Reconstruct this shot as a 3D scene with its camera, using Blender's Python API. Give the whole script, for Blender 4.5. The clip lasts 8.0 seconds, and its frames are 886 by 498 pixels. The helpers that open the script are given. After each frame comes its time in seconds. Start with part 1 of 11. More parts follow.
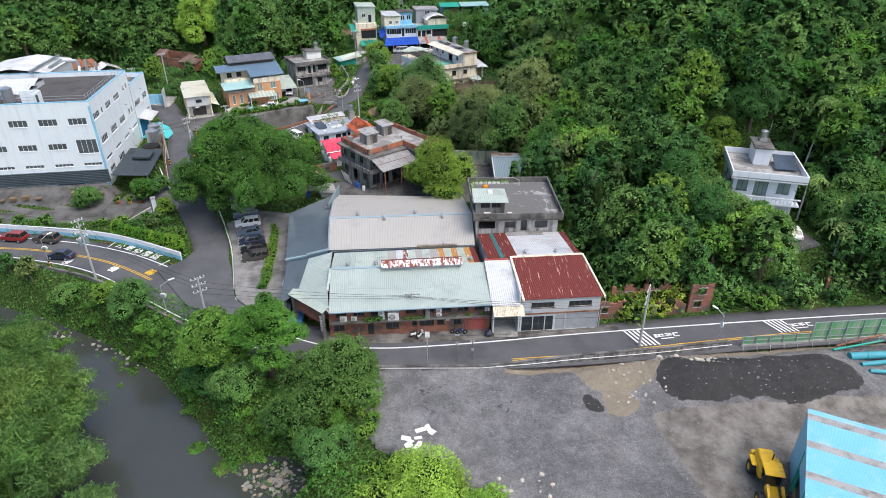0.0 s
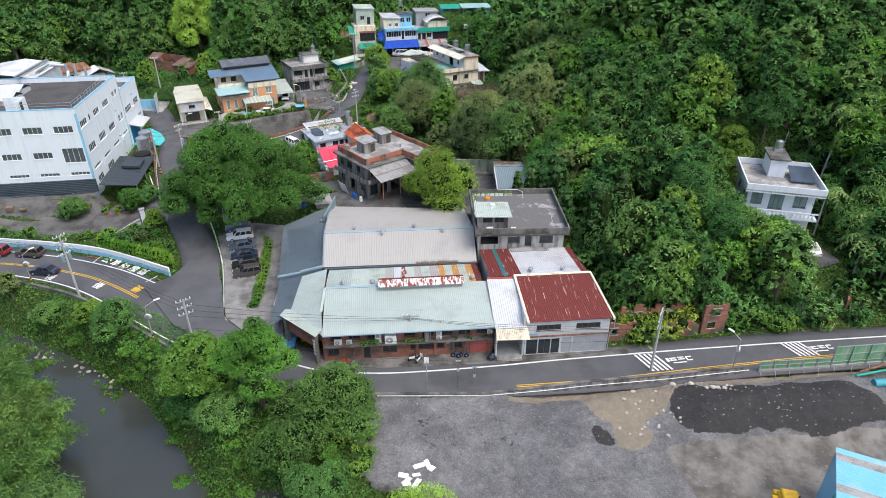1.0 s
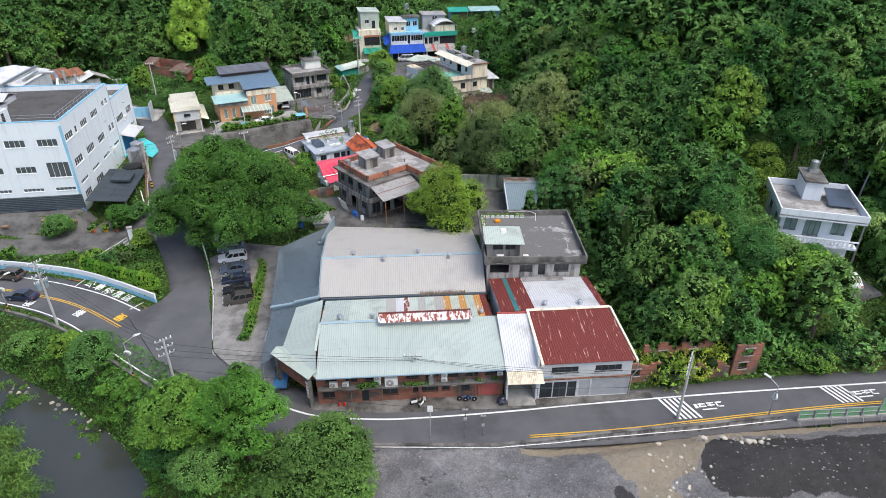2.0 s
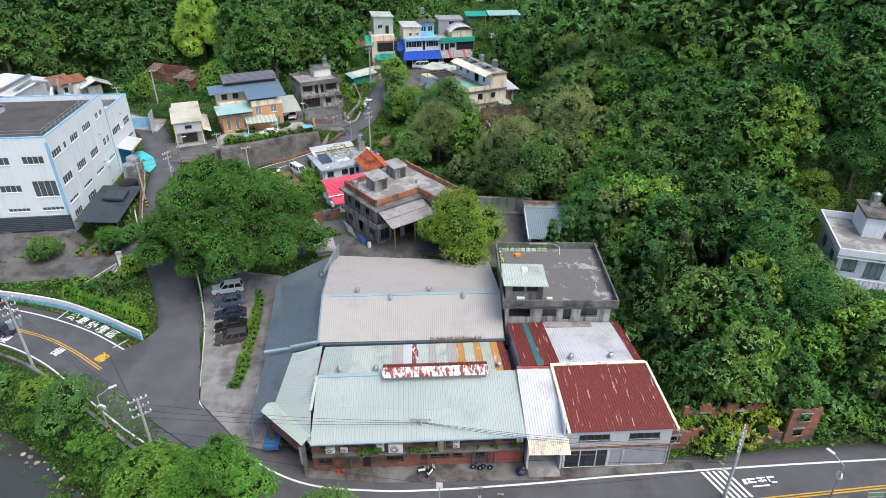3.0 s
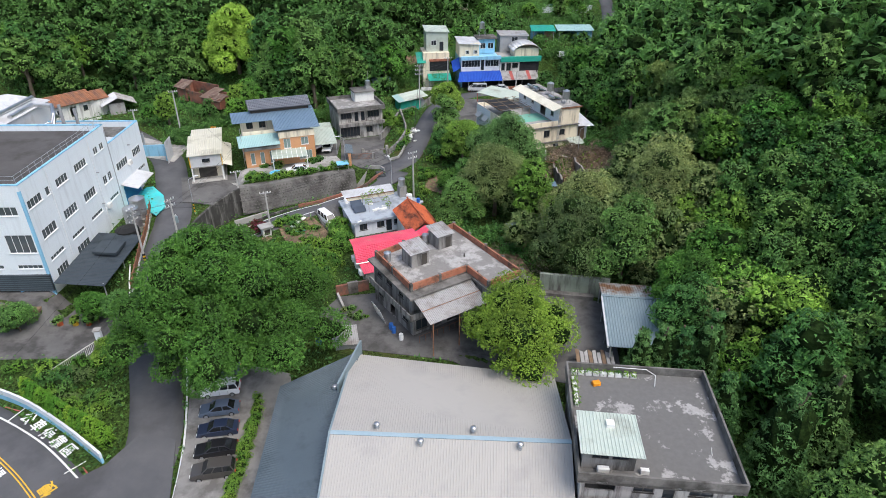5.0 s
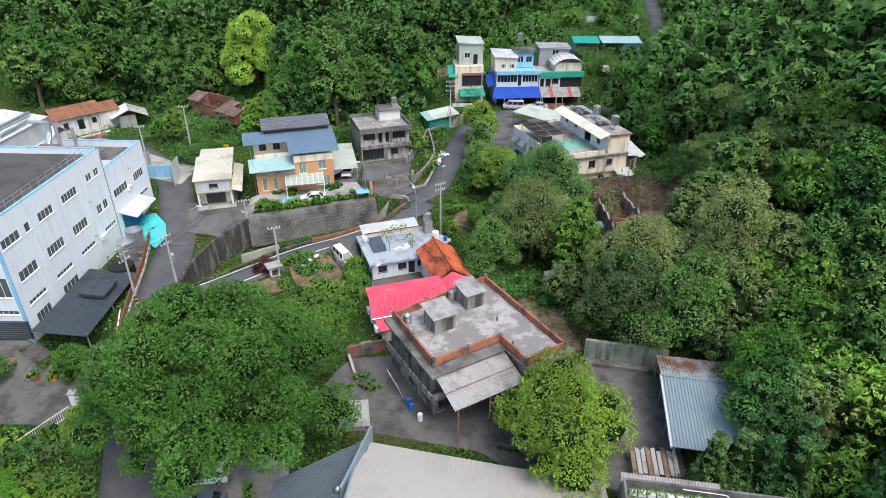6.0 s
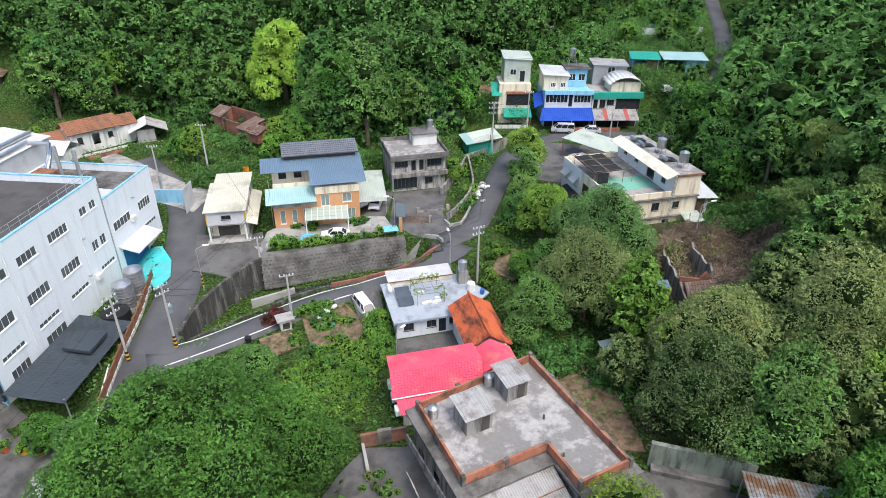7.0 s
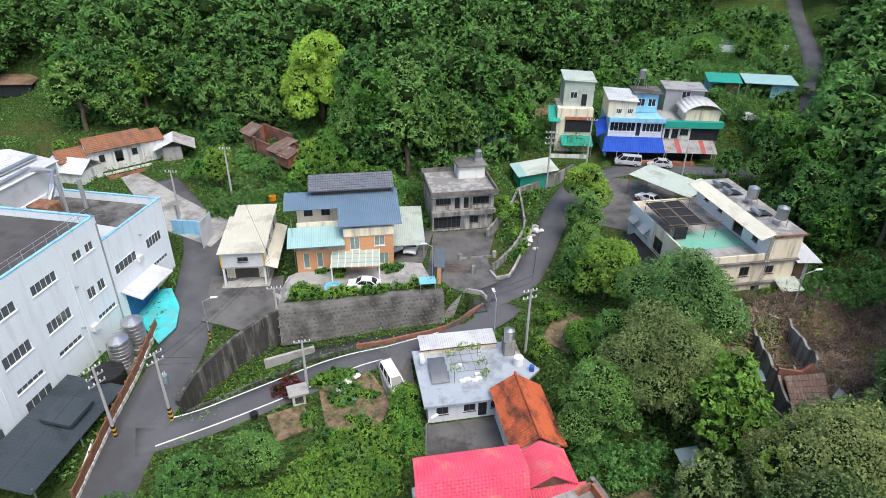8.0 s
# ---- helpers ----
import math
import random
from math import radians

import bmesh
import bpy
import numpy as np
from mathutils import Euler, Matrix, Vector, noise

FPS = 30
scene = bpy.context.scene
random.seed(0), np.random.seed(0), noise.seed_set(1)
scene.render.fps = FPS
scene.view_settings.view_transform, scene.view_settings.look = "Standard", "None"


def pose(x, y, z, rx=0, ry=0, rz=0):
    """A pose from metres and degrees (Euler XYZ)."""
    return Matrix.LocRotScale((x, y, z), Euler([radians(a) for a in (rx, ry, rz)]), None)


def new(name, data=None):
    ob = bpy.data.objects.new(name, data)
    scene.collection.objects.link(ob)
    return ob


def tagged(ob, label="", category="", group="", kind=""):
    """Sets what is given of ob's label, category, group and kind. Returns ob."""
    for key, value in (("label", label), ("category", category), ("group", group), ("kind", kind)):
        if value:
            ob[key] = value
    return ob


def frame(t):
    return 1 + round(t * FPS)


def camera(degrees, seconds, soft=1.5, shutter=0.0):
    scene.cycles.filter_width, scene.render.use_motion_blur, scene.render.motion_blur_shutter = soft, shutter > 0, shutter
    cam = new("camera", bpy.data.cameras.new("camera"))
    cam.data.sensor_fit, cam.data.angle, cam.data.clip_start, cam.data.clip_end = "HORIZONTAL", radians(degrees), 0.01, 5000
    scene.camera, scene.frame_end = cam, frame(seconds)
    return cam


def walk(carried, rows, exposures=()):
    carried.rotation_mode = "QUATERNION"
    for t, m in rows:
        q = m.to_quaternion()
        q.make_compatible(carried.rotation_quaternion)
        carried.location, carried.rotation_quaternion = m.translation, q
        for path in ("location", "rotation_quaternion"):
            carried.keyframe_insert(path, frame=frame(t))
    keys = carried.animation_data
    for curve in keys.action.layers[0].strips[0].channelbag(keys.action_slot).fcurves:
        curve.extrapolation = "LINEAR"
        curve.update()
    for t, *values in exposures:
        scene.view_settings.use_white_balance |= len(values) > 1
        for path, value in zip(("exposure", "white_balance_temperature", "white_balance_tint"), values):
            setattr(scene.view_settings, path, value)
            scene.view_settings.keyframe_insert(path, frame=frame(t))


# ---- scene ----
cam = camera(70.9, 8.0, 0.9)
METRES, EYE, TILT, LEAN, TURN = 92.0, 52.44, -29.4, 0.0, 0.0
ROWS = [
    (0.0, 0.0, 0.0, 0.0, -0.0, 0.0, 0.0),
    (0.5, 0.0002, 0.02, 0.011, -0.01, -0.01, -0.0),
    (1.0, 0.0004, 0.0491, 0.0272, 0.05, -0.03, -0.04),
    (1.5, 0.0002, 0.0852, 0.0473, 0.25, -0.05, -0.17),
    (3.0, -0.0018, 0.2231, 0.126, 1.91, -0.21, -1.13),
    (3.5, -0.0044, 0.2768, 0.1559, 2.84, -0.25, -1.68),
    (4.0, -0.0086, 0.3341, 0.188, 3.98, -0.32, -2.34),
    (4.5, -0.0136, 0.3948, 0.2216, 5.23, -0.39, -3.06),
    (6.0, -0.0471, 0.5893, 0.3309, 8.91, -0.68, -5.4),
    (6.5, -0.0631, 0.6568, 0.3687, 10.36, -0.83, -6.32),
    (7.0, -0.0808, 0.7254, 0.407, 12.17, -1.03, -7.41),
    (7.5, -0.1014, 0.7928, 0.446, 14.22, -1.34, -8.6),
    (8.0, -0.1253, 0.8606, 0.4836, 16.2, -1.59, -9.78),
]
walk(cam, [(t, pose(0, 0, EYE, TILT, LEAN, TURN) @ pose(METRES * x, METRES * y, METRES * z, 90 + pitch, roll, yaw)) for t, x, y, z, yaw, pitch, roll in ROWS],
     [(0.0, 0.83), (1.5, 0.82), (3.0, 0.79), (4.5, 0.75), (6.0, 0.9), (6.5, 0.98), (7.0, 0.99), (7.5, 0.94), (8.0, 0.87)])

# ---- light: overcast midday ----
SUN_EL, SUN_AZ = 61.0, 128.0
world = bpy.data.worlds.new("world")
scene.world = world
world.use_nodes = True
wn = world.node_tree
sky = wn.nodes.new("ShaderNodeTexSky")
sky.sky_type = "NISHITA"
sky.sun_disc = False
sky.sun_elevation, sky.sun_rotation = radians(SUN_EL), radians(SUN_AZ)
sky.air_density, sky.dust_density, sky.ozone_density = 1.0, 3.0, 1.0
wn.links.new(sky.outputs[0], wn.nodes["Background"].inputs[0])
wn.nodes["Background"].inputs[1].default_value = 0.15
sun_data = bpy.data.lights.new("sun", "SUN")
sun_data.energy, sun_data.angle, sun_data.color = 1.22, radians(40), (1.0, 0.97, 0.93)
sun = new("sun", sun_data)
sun.matrix_world = pose(0, 0, 200, 90 - SUN_EL, 0, 180 - SUN_AZ)


# ---- materials ----
def nodes(name):
    m = bpy.data.materials.new(name)
    m.use_nodes = True
    nt = m.node_tree
    return m, nt, nt.nodes["Principled BSDF"]


def coords(nt, kind="Object", scale=(1, 1, 1)):
    tc = nt.nodes.new("ShaderNodeTexCoord")
    mp = nt.nodes.new("ShaderNodeMapping")
    mp.inputs["Scale"].default_value = scale
    nt.links.new(tc.outputs[kind], mp.inputs[0])
    return mp.outputs[0]


def noise_tex(nt, co, scale, detail=4.0, rough=0.6):
    n = nt.nodes.new("ShaderNodeTexNoise")
    n.inputs["Scale"].default_value, n.inputs["Detail"].default_value, n.inputs["Roughness"].default_value = scale, detail, rough
    nt.links.new(co, n.inputs["Vector"])
    return n.outputs[0]


def ramp(nt, fac, stops):
    r = nt.nodes.new("ShaderNodeValToRGB")
    els = r.color_ramp.elements
    while len(els) < len(stops):
        els.new(0.5)
    for e, (p, c) in zip(els, stops):
        e.position, e.color = p, (c, c, c, 1) if isinstance(c, (int, float)) else (*c, 1)
    nt.links.new(fac, r.inputs[0])
    return r.outputs[0]


def mix(nt, fac, a, b, mode="MIX"):
    x = nt.nodes.new("ShaderNodeMix")
    x.data_type, x.blend_type = "RGBA", mode
    for sock, v in ((x.inputs["Factor"], fac), (x.inputs["A"], a), (x.inputs["B"], b)):
        if isinstance(v, (int, float)):
            sock.default_value = v
        elif isinstance(v, tuple):
            sock.default_value = (*v, 1)
        else:
            nt.links.new(v, sock)
    return x.outputs["Result"]


def bump(nt, bsdf, height, strength, dist):
    b = nt.nodes.new("ShaderNodeBump")
    b.inputs["Strength"].default_value, b.inputs["Distance"].default_value = strength, dist
    nt.links.new(height, b.inputs["Height"])
    nt.links.new(b.outputs[0], bsdf.inputs["Normal"])


def surface(name, c1, c2, scale=0.6, rough=0.8, metal=0.0, stain=None, amount=0.5, stain_scale=0.25, streak=False, grain=12.0, relief=0.02, spec=0.3):
    """Two tones at one scale, fine grain, and a second, larger stain with a ragged edge; streak draws the stain out downwards."""
    m, nt, b = nodes(name)
    co = coords(nt)
    col = mix(nt, ramp(nt, noise_tex(nt, co, scale, 5), [(0.3, 0.0), (0.7, 1.0)]), c1, c2)
    fine = noise_tex(nt, co, grain, 3)
    col = mix(nt, 0.35, col, mix(nt, fine, (0.55, 0.55, 0.55), (1.35, 1.35, 1.35)), "MULTIPLY") if relief else col
    if stain:
        so = coords(nt, scale=(1, 1, 0.12)) if streak else co
        sm = ramp(nt, noise_tex(nt, so, stain_scale * (4 if streak else 1), 6, 0.65), [(0.62 - 0.3 * amount, 0.0), (0.74 - 0.2 * amount, 1.0)])
        col = mix(nt, sm, col, stain)
    nt.links.new(col, b.inputs["Base Color"])
    b.inputs["Roughness"].default_value, b.inputs["Metallic"].default_value = rough, metal
    b.inputs["Specular IOR Level"].default_value = spec
    if relief:
        bump(nt, b, fine, 0.5, relief)
    return m


def leaves(name, dark, light, tip=None):
    """Foliage: tone changes from leaf to leaf, clump to clump and tree to tree."""
    m, nt, b = nodes(name)
    geo = nt.nodes.new("ShaderNodeNewGeometry")
    oi = nt.nodes.new("ShaderNodeObjectInfo")
    co = coords(nt)
    col = mix(nt, geo.outputs["Random Per Island"], dark, light)
    col = mix(nt, ramp(nt, noise_tex(nt, co, 0.35, 3), [(0.35, 0.0), (0.7, 0.6)]), col, tip or light)
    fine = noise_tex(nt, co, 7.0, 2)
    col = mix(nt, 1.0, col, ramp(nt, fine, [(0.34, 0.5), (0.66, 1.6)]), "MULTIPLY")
    drift = ramp(nt, noise_tex(nt, co, 0.13, 2), [(0.3, 0.62), (0.7, 1.3)])
    col = mix(nt, 1.0, col, drift, "MULTIPLY")
    hs = nt.nodes.new("ShaderNodeHueSaturation")
    mr = nt.nodes.new("ShaderNodeMapRange")
    mr.inputs["To Min"].default_value, mr.inputs["To Max"].default_value = 0.477, 0.525
    nt.links.new(oi.outputs["Random"], mr.inputs["Value"])
    nt.links.new(mr.outputs[0], hs.inputs["Hue"])
    mv = nt.nodes.new("ShaderNodeMapRange")
    mv.inputs["To Min"].default_value, mv.inputs["To Max"].default_value = 1.25, 0.7
    nt.links.new(oi.outputs["Random"], mv.inputs["Value"])
    nt.links.new(mv.outputs[0], hs.inputs["Value"])
    nt.links.new(col, hs.inputs["Color"])
    nt.links.new(hs.outputs[0], b.inputs["Base Color"])
    b.inputs["Roughness"].default_value = 0.62
    b.inputs["Specular IOR Level"].default_value = 0.25
    tr = nt.nodes.new("ShaderNodeBsdfTranslucent")
    nt.links.new(hs.outputs[0], tr.inputs["Color"])
    ms = nt.nodes.new("ShaderNodeMixShader")
    ms.inputs[0].default_value = 0.25
    nt.links.new(b.outputs[0], ms.inputs[1])
    nt.links.new(tr.outputs[0], ms.inputs[2])
    gap = nt.nodes.new("ShaderNodeBsdfTransparent")
    cut = nt.nodes.new("ShaderNodeMixShader")
    nt.links.new(ramp(nt, noise_tex(nt, co, 7.0, 2), [(0.42, 0.0), (0.44, 1.0)]), cut.inputs[0])
    nt.links.new(gap.outputs[0], cut.inputs[1])
    nt.links.new(ms.outputs[0], cut.inputs[2])
    nt.links.new(cut.outputs[0], nt.nodes["Material Output"].inputs[0])
    return m


def patched(name, base, under, scale, low, high, stretch=(1, 1, 1), rough=0.6, metal=0.0, grain=10.0, spec=0.3):
    """Paint over something else: under shows through where it has flaked, in ragged patches drawn out along stretch."""
    m, nt, b = nodes(name)
    co = coords(nt)
    big = noise_tex(nt, coords(nt, scale=stretch), scale, 7, 0.7)
    mask = ramp(nt, big, [(low, 0.0), (high, 1.0)])
    g = noise_tex(nt, co, grain, 3)
    a = mix(nt, g, tuple(0.8 * v for v in base), tuple(1.2 * v for v in base))
    u = mix(nt, noise_tex(nt, co, 2.0, 4), tuple(0.65 * v for v in under), tuple(1.3 * v for v in under))
    nt.links.new(mix(nt, mask, a, u), b.inputs["Base Color"])
    b.inputs["Roughness"].default_value, b.inputs["Metallic"].default_value = rough, metal
    b.inputs["Specular IOR Level"].default_value = spec
    bump(nt, b, big, 0.3, 0.01)
    return m


def glass_mat(name, tint):
    m, nt, b = nodes(name)
    co = coords(nt)
    nt.links.new(mix(nt, noise_tex(nt, co, 0.5, 2), tint, tuple(v * 2.2 + 0.01 for v in tint)), b.inputs["Base Color"])
    b.inputs["Roughness"].default_value = 0.08
    b.inputs["Specular IOR Level"].default_value = 0.6
    return m


M = {}
M["asphalt"] = surface("asphalt", (0.085, 0.087, 0.092), (0.115, 0.115, 0.12), 0.25, 0.85, stain=(0.07, 0.07, 0.073), amount=0.45, stain_scale=0.12, grain=30, relief=0.006)
M["old_asphalt"] = surface("old_asphalt", (0.10, 0.098, 0.094), (0.15, 0.145, 0.14), 0.35, 0.9, stain=(0.06, 0.058, 0.055), amount=0.5, stain_scale=0.3, grain=20, relief=0.01)
M["concrete"] = surface("concrete", (0.33, 0.32, 0.30), (0.42, 0.41, 0.38), 0.5, 0.88, stain=(0.2, 0.19, 0.17), amount=0.55, stain_scale=0.35, grain=14, relief=0.008)
M["dark_concrete"] = surface("dark_concrete", (0.13, 0.125, 0.115), (0.22, 0.21, 0.195), 0.5, 0.9, stain=(0.055, 0.052, 0.046), amount=0.6, stain_scale=0.3, grain=14, relief=0.01)
M["stained_wall"] = surface("stained_wall", (0.42, 0.40, 0.37), (0.52, 0.5, 0.46), 0.5, 0.88, stain=(0.13, 0.12, 0.11), amount=0.55, stain_scale=0.35, streak=True, grain=14, relief=0.008)
M["grey_wall"] = surface("grey_wall", (0.24, 0.23, 0.215), (0.34, 0.325, 0.305), 0.45, 0.9, stain=(0.09, 0.085, 0.078), amount=0.6, stain_scale=0.3, streak=True, grain=14, relief=0.01)
M["line_white"] = patched("line_white", (0.78, 0.78, 0.76), (0.2, 0.2, 0.2), 3.0, 0.66, 0.74)
M["line_yellow"] = patched("line_yellow", (0.72, 0.44, 0.05), (0.2, 0.17, 0.12), 3.0, 0.66, 0.74)
M["line_red"] = patched("line_red", (0.5, 0.12, 0.1), (0.15, 0.12, 0.12), 3.0, 0.62, 0.72)
M["factory_paint"] = surface("factory_paint", (0.72, 0.775, 0.8), (0.76, 0.81, 0.835), 0.2, 0.6, stain=(0.64, 0.68, 0.7), amount=0.35, stain_scale=0.25, streak=True, grain=6, relief=0.004)
M["white_paint"] = surface("white_paint", (0.67, 0.7, 0.74), (0.73, 0.755, 0.785), 0.2, 0.6, stain=(0.6, 0.63, 0.67), amount=0.3, stain_scale=0.25, streak=True, grain=6, relief=0.004)
M["sky_paint"] = surface("sky_paint", (0.24, 0.52, 0.72), (0.3, 0.58, 0.76), 0.5, 0.6, stain=(0.18, 0.36, 0.5), amount=0.4, streak=True, relief=0.004)
M["cream_paint"] = surface("cream_paint", (0.74, 0.66, 0.5), (0.8, 0.72, 0.56), 0.3, 0.7, stain=(0.42, 0.36, 0.27), amount=0.4, streak=True, relief=0.004)
M["pale_wall"] = surface("pale_wall", (0.66, 0.66, 0.62), (0.75, 0.75, 0.71), 0.4, 0.75, stain=(0.34, 0.33, 0.3), amount=0.4, streak=True, relief=0.004)
M["green_roof"] = surface("green_roof", (0.36, 0.415, 0.38), (0.42, 0.475, 0.435), 0.12, 0.45, 0.15, stain=(0.35, 0.4, 0.37), amount=0.35, stain_scale=0.3, relief=0.0)
M["pale_sheet"] = surface("pale_sheet", (0.42, 0.49, 0.43), (0.52, 0.57, 0.5), 0.3, 0.5, 0.1, stain=(0.32, 0.34, 0.29), amount=0.35, relief=0.003)
M["beige_roof"] = surface("beige_roof", (0.385, 0.368, 0.335), (0.415, 0.396, 0.362), 0.1, 0.6, 0.05, stain=(0.36, 0.345, 0.32), amount=0.35, stain_scale=0.2, relief=0.0)
M["brown_tile"] = patched("brown_tile", (0.15, 0.1, 0.08), (0.27, 0.215, 0.18), 0.9, 0.5, 0.66, (1.2, 0.5, 0.5), 0.9)
M["cream_sheet"] = surface("cream_sheet", (0.56, 0.54, 0.44), (0.64, 0.62, 0.52), 0.3, 0.5, 0.05, stain=(0.4, 0.38, 0.3), amount=0.35, relief=0.003)
M["clear_panel"] = surface("clear_panel", (0.34, 0.4, 0.33), (0.42, 0.47, 0.4), 0.6, 0.3, relief=0.0)
M["old_concrete"] = surface("old_concrete", (0.2, 0.195, 0.185), (0.28, 0.272, 0.258), 0.5, 0.9, stain=(0.12, 0.115, 0.105), amount=0.55, stain_scale=0.35, grain=14, relief=0.008)
M["leaf_thuja"] = leaves("leaf_thuja", (0.09, 0.22, 0.016), (0.2, 0.4, 0.045))
M["tan_tile"] = patched("tan_tile", (0.31, 0.14, 0.075), (0.19, 0.11, 0.08), 0.5, 0.47, 0.62, (1.2, 0.5, 0.5), 0.85)
# shade deep inside the crowns, put into a near-black green
M["crown_shade"] = surface("crown_shade", (0.010, 0.020, 0.007), (0.030, 0.058, 0.016), 2.2, 1.0, stain=(0.008, 0.014, 0.006), amount=0.5, stain_scale=1.3, grain=7, relief=0.25, spec=0.0)
M["wet_concrete"] = surface("wet_concrete", (0.035, 0.034, 0.03), (0.075, 0.072, 0.066), 0.4, 0.9, stain=(0.17, 0.165, 0.15), amount=0.42, stain_scale=0.3, streak=True, grain=14, relief=0.01)
M["dark_stone"] = surface("dark_stone", (0.09, 0.085, 0.075), (0.17, 0.16, 0.145), 1.0, 0.9, stain=(0.05, 0.05, 0.04), amount=0.4, relief=0.02)
M["slate_dark"] = surface("slate_dark", (0.045, 0.058, 0.068), (0.06, 0.075, 0.088), 0.2, 0.5, 0.1, stain=(0.035, 0.045, 0.052), amount=0.45, stain_scale=0.4, relief=0.003)
M["slate_roof"] = surface("slate_roof", (0.09, 0.118, 0.138), (0.115, 0.145, 0.168), 0.2, 0.5, 0.15, stain=(0.08, 0.105, 0.122), amount=0.4, stain_scale=0.4, relief=0.003)
M["slate_trim"] = surface("slate_trim", (0.27, 0.37, 0.42), (0.32, 0.42, 0.47), 0.5, 0.5, relief=0.003)
M["white_sheet"] = surface("white_sheet", (0.52, 0.53, 0.54), (0.6, 0.61, 0.615), 0.3, 0.45, 0.05, stain=(0.42, 0.41, 0.4), amount=0.35, relief=0.003)
M["rust_red"] = patched("rust_red", (0.155, 0.032, 0.026), (0.5, 0.35, 0.27), 2.6, 0.6, 0.635, (1.3, 0.13, 0.13), 0.7, grain=3.0)
M["rust_white"] = patched("rust_white", (0.72, 0.72, 0.72), (0.26, 0.07, 0.04), 1.1, 0.48, 0.53, (1.8, 0.6, 0.6), 0.6)
M["rust_orange"] = patched("rust_orange", (0.5, 0.25, 0.07), (0.62, 0.6, 0.55), 1.2, 0.56, 0.64, (1.6, 0.4, 0.4), 0.6)
M["rust_top"] = patched("rust_top", (0.19, 0.05, 0.035), (0.66, 0.64, 0.6), 1.3, 0.5, 0.56, (1.2, 0.5, 0.5), 0.7)
M["teal_sheet"] = surface("teal_sheet", (0.03, 0.16, 0.16), (0.05, 0.2, 0.2), 0.5, 0.45, relief=0.003)
M["rust_metal"] = surface("rust_metal", (0.2, 0.09, 0.05), (0.33, 0.17, 0.1), 1.2, 0.85, stain=(0.1, 0.05, 0.035), amount=0.5, stain_scale=1, relief=0.006)
M["red_panel"] = surface("red_panel", (0.36, 0.08, 0.07), (0.44, 0.11, 0.09), 0.8, 0.6, stain=(0.25, 0.06, 0.05), amount=0.4, relief=0.004)
M["brick"] = surface("brick", (0.33, 0.12, 0.07), (0.43, 0.18, 0.11), 1.1, 0.85, stain=(0.12, 0.07, 0.05), amount=0.5, stain_scale=0.6, grain=9, relief=0.01)
M["old_brick"] = surface("old_brick", (0.24, 0.09, 0.06), (0.34, 0.15, 0.1), 0.9, 0.9, stain=(0.1, 0.085, 0.07), amount=0.6, stain_scale=0.5, grain=9, relief=0.015)
M["orange_tile"] = surface("orange_tile", (0.56, 0.28, 0.13), (0.66, 0.35, 0.18), 0.5, 0.55, stain=(0.48, 0.24, 0.12), amount=0.3, grain=8, relief=0.005)
M["clay_tile"] = patched("clay_tile", (0.46, 0.11, 0.045), (0.1, 0.035, 0.022), 0.5, 0.47, 0.62, (1.2, 0.5, 0.5), 0.85)
M["pink_roof"] = surface("pink_roof", (0.68, 0.075, 0.13), (0.78, 0.11, 0.17), 0.4, 0.5, stain=(0.6, 0.22, 0.18), amount=0.3, stain_scale=0.3, relief=0.004)
M["blue_sheet"] = surface("blue_sheet", (0.17, 0.47, 0.68), (0.22, 0.53, 0.72), 0.3, 0.45, stain=(0.3, 0.5, 0.6), amount=0.35, stain_scale=0.5, relief=0.003)
M["blue_tarp"] = surface("blue_tarp", (0.012, 0.06, 0.36), (0.02, 0.09, 0.45), 0.8, 0.5, relief=0.01)
M["blue_door"] = surface("blue_door", (0.03, 0.14, 0.3), (0.045, 0.18, 0.36), 0.8, 0.5, relief=0.003)
M["turquoise"] = surface("turquoise", (0.04, 0.5, 0.52), (0.07, 0.6, 0.6), 0.8, 0.7, stain=(0.12, 0.4, 0.4), amount=0.4, relief=0.004)
M["green_sheet"] = surface("green_sheet", (0.02, 0.3, 0.22), (0.03, 0.36, 0.27), 0.6, 0.5, stain=(0.1, 0.26, 0.2), amount=0.3, relief=0.003)
M["green_floor"] = surface("green_floor", (0.14, 0.4, 0.3), (0.2, 0.46, 0.35), 0.6, 0.8, stain=(0.3, 0.36, 0.3), amount=0.4, stain_scale=0.5, relief=0.004)
M["blue_roof"] = surface("blue_roof", (0.13, 0.2, 0.27), (0.16, 0.235, 0.31), 0.2, 0.45, 0.15, relief=0.003)
M["dark_tile"] = surface("dark_tile", (0.13, 0.14, 0.16), (0.18, 0.19, 0.21), 0.3, 0.5, relief=0.005)
M["aqua_sheet"] = surface("aqua_sheet", (0.3, 0.47, 0.46), (0.36, 0.53, 0.51), 0.4, 0.45, relief=0.003)
M["grey_sheet"] = surface("grey_sheet", (0.34, 0.335, 0.325), (0.42, 0.41, 0.4), 0.3, 0.6, 0.1, stain=(0.22, 0.2, 0.18), amount=0.5, stain_scale=0.6, relief=0.003)
M["light_sheet"] = surface("light_sheet", (0.19, 0.255, 0.28), (0.24, 0.305, 0.325), 0.3, 0.5, 0.1, stain=(0.22, 0.28, 0.3), amount=0.4, streak=True, relief=0.003)
M["steel"] = surface("steel", (0.5, 0.5, 0.5), (0.62, 0.62, 0.62), 0.8, 0.3, 0.9, relief=0.002)
M["galv"] = surface("galv", (0.36, 0.37, 0.38), (0.45, 0.46, 0.47), 0.8, 0.55, 0.5, relief=0.002)
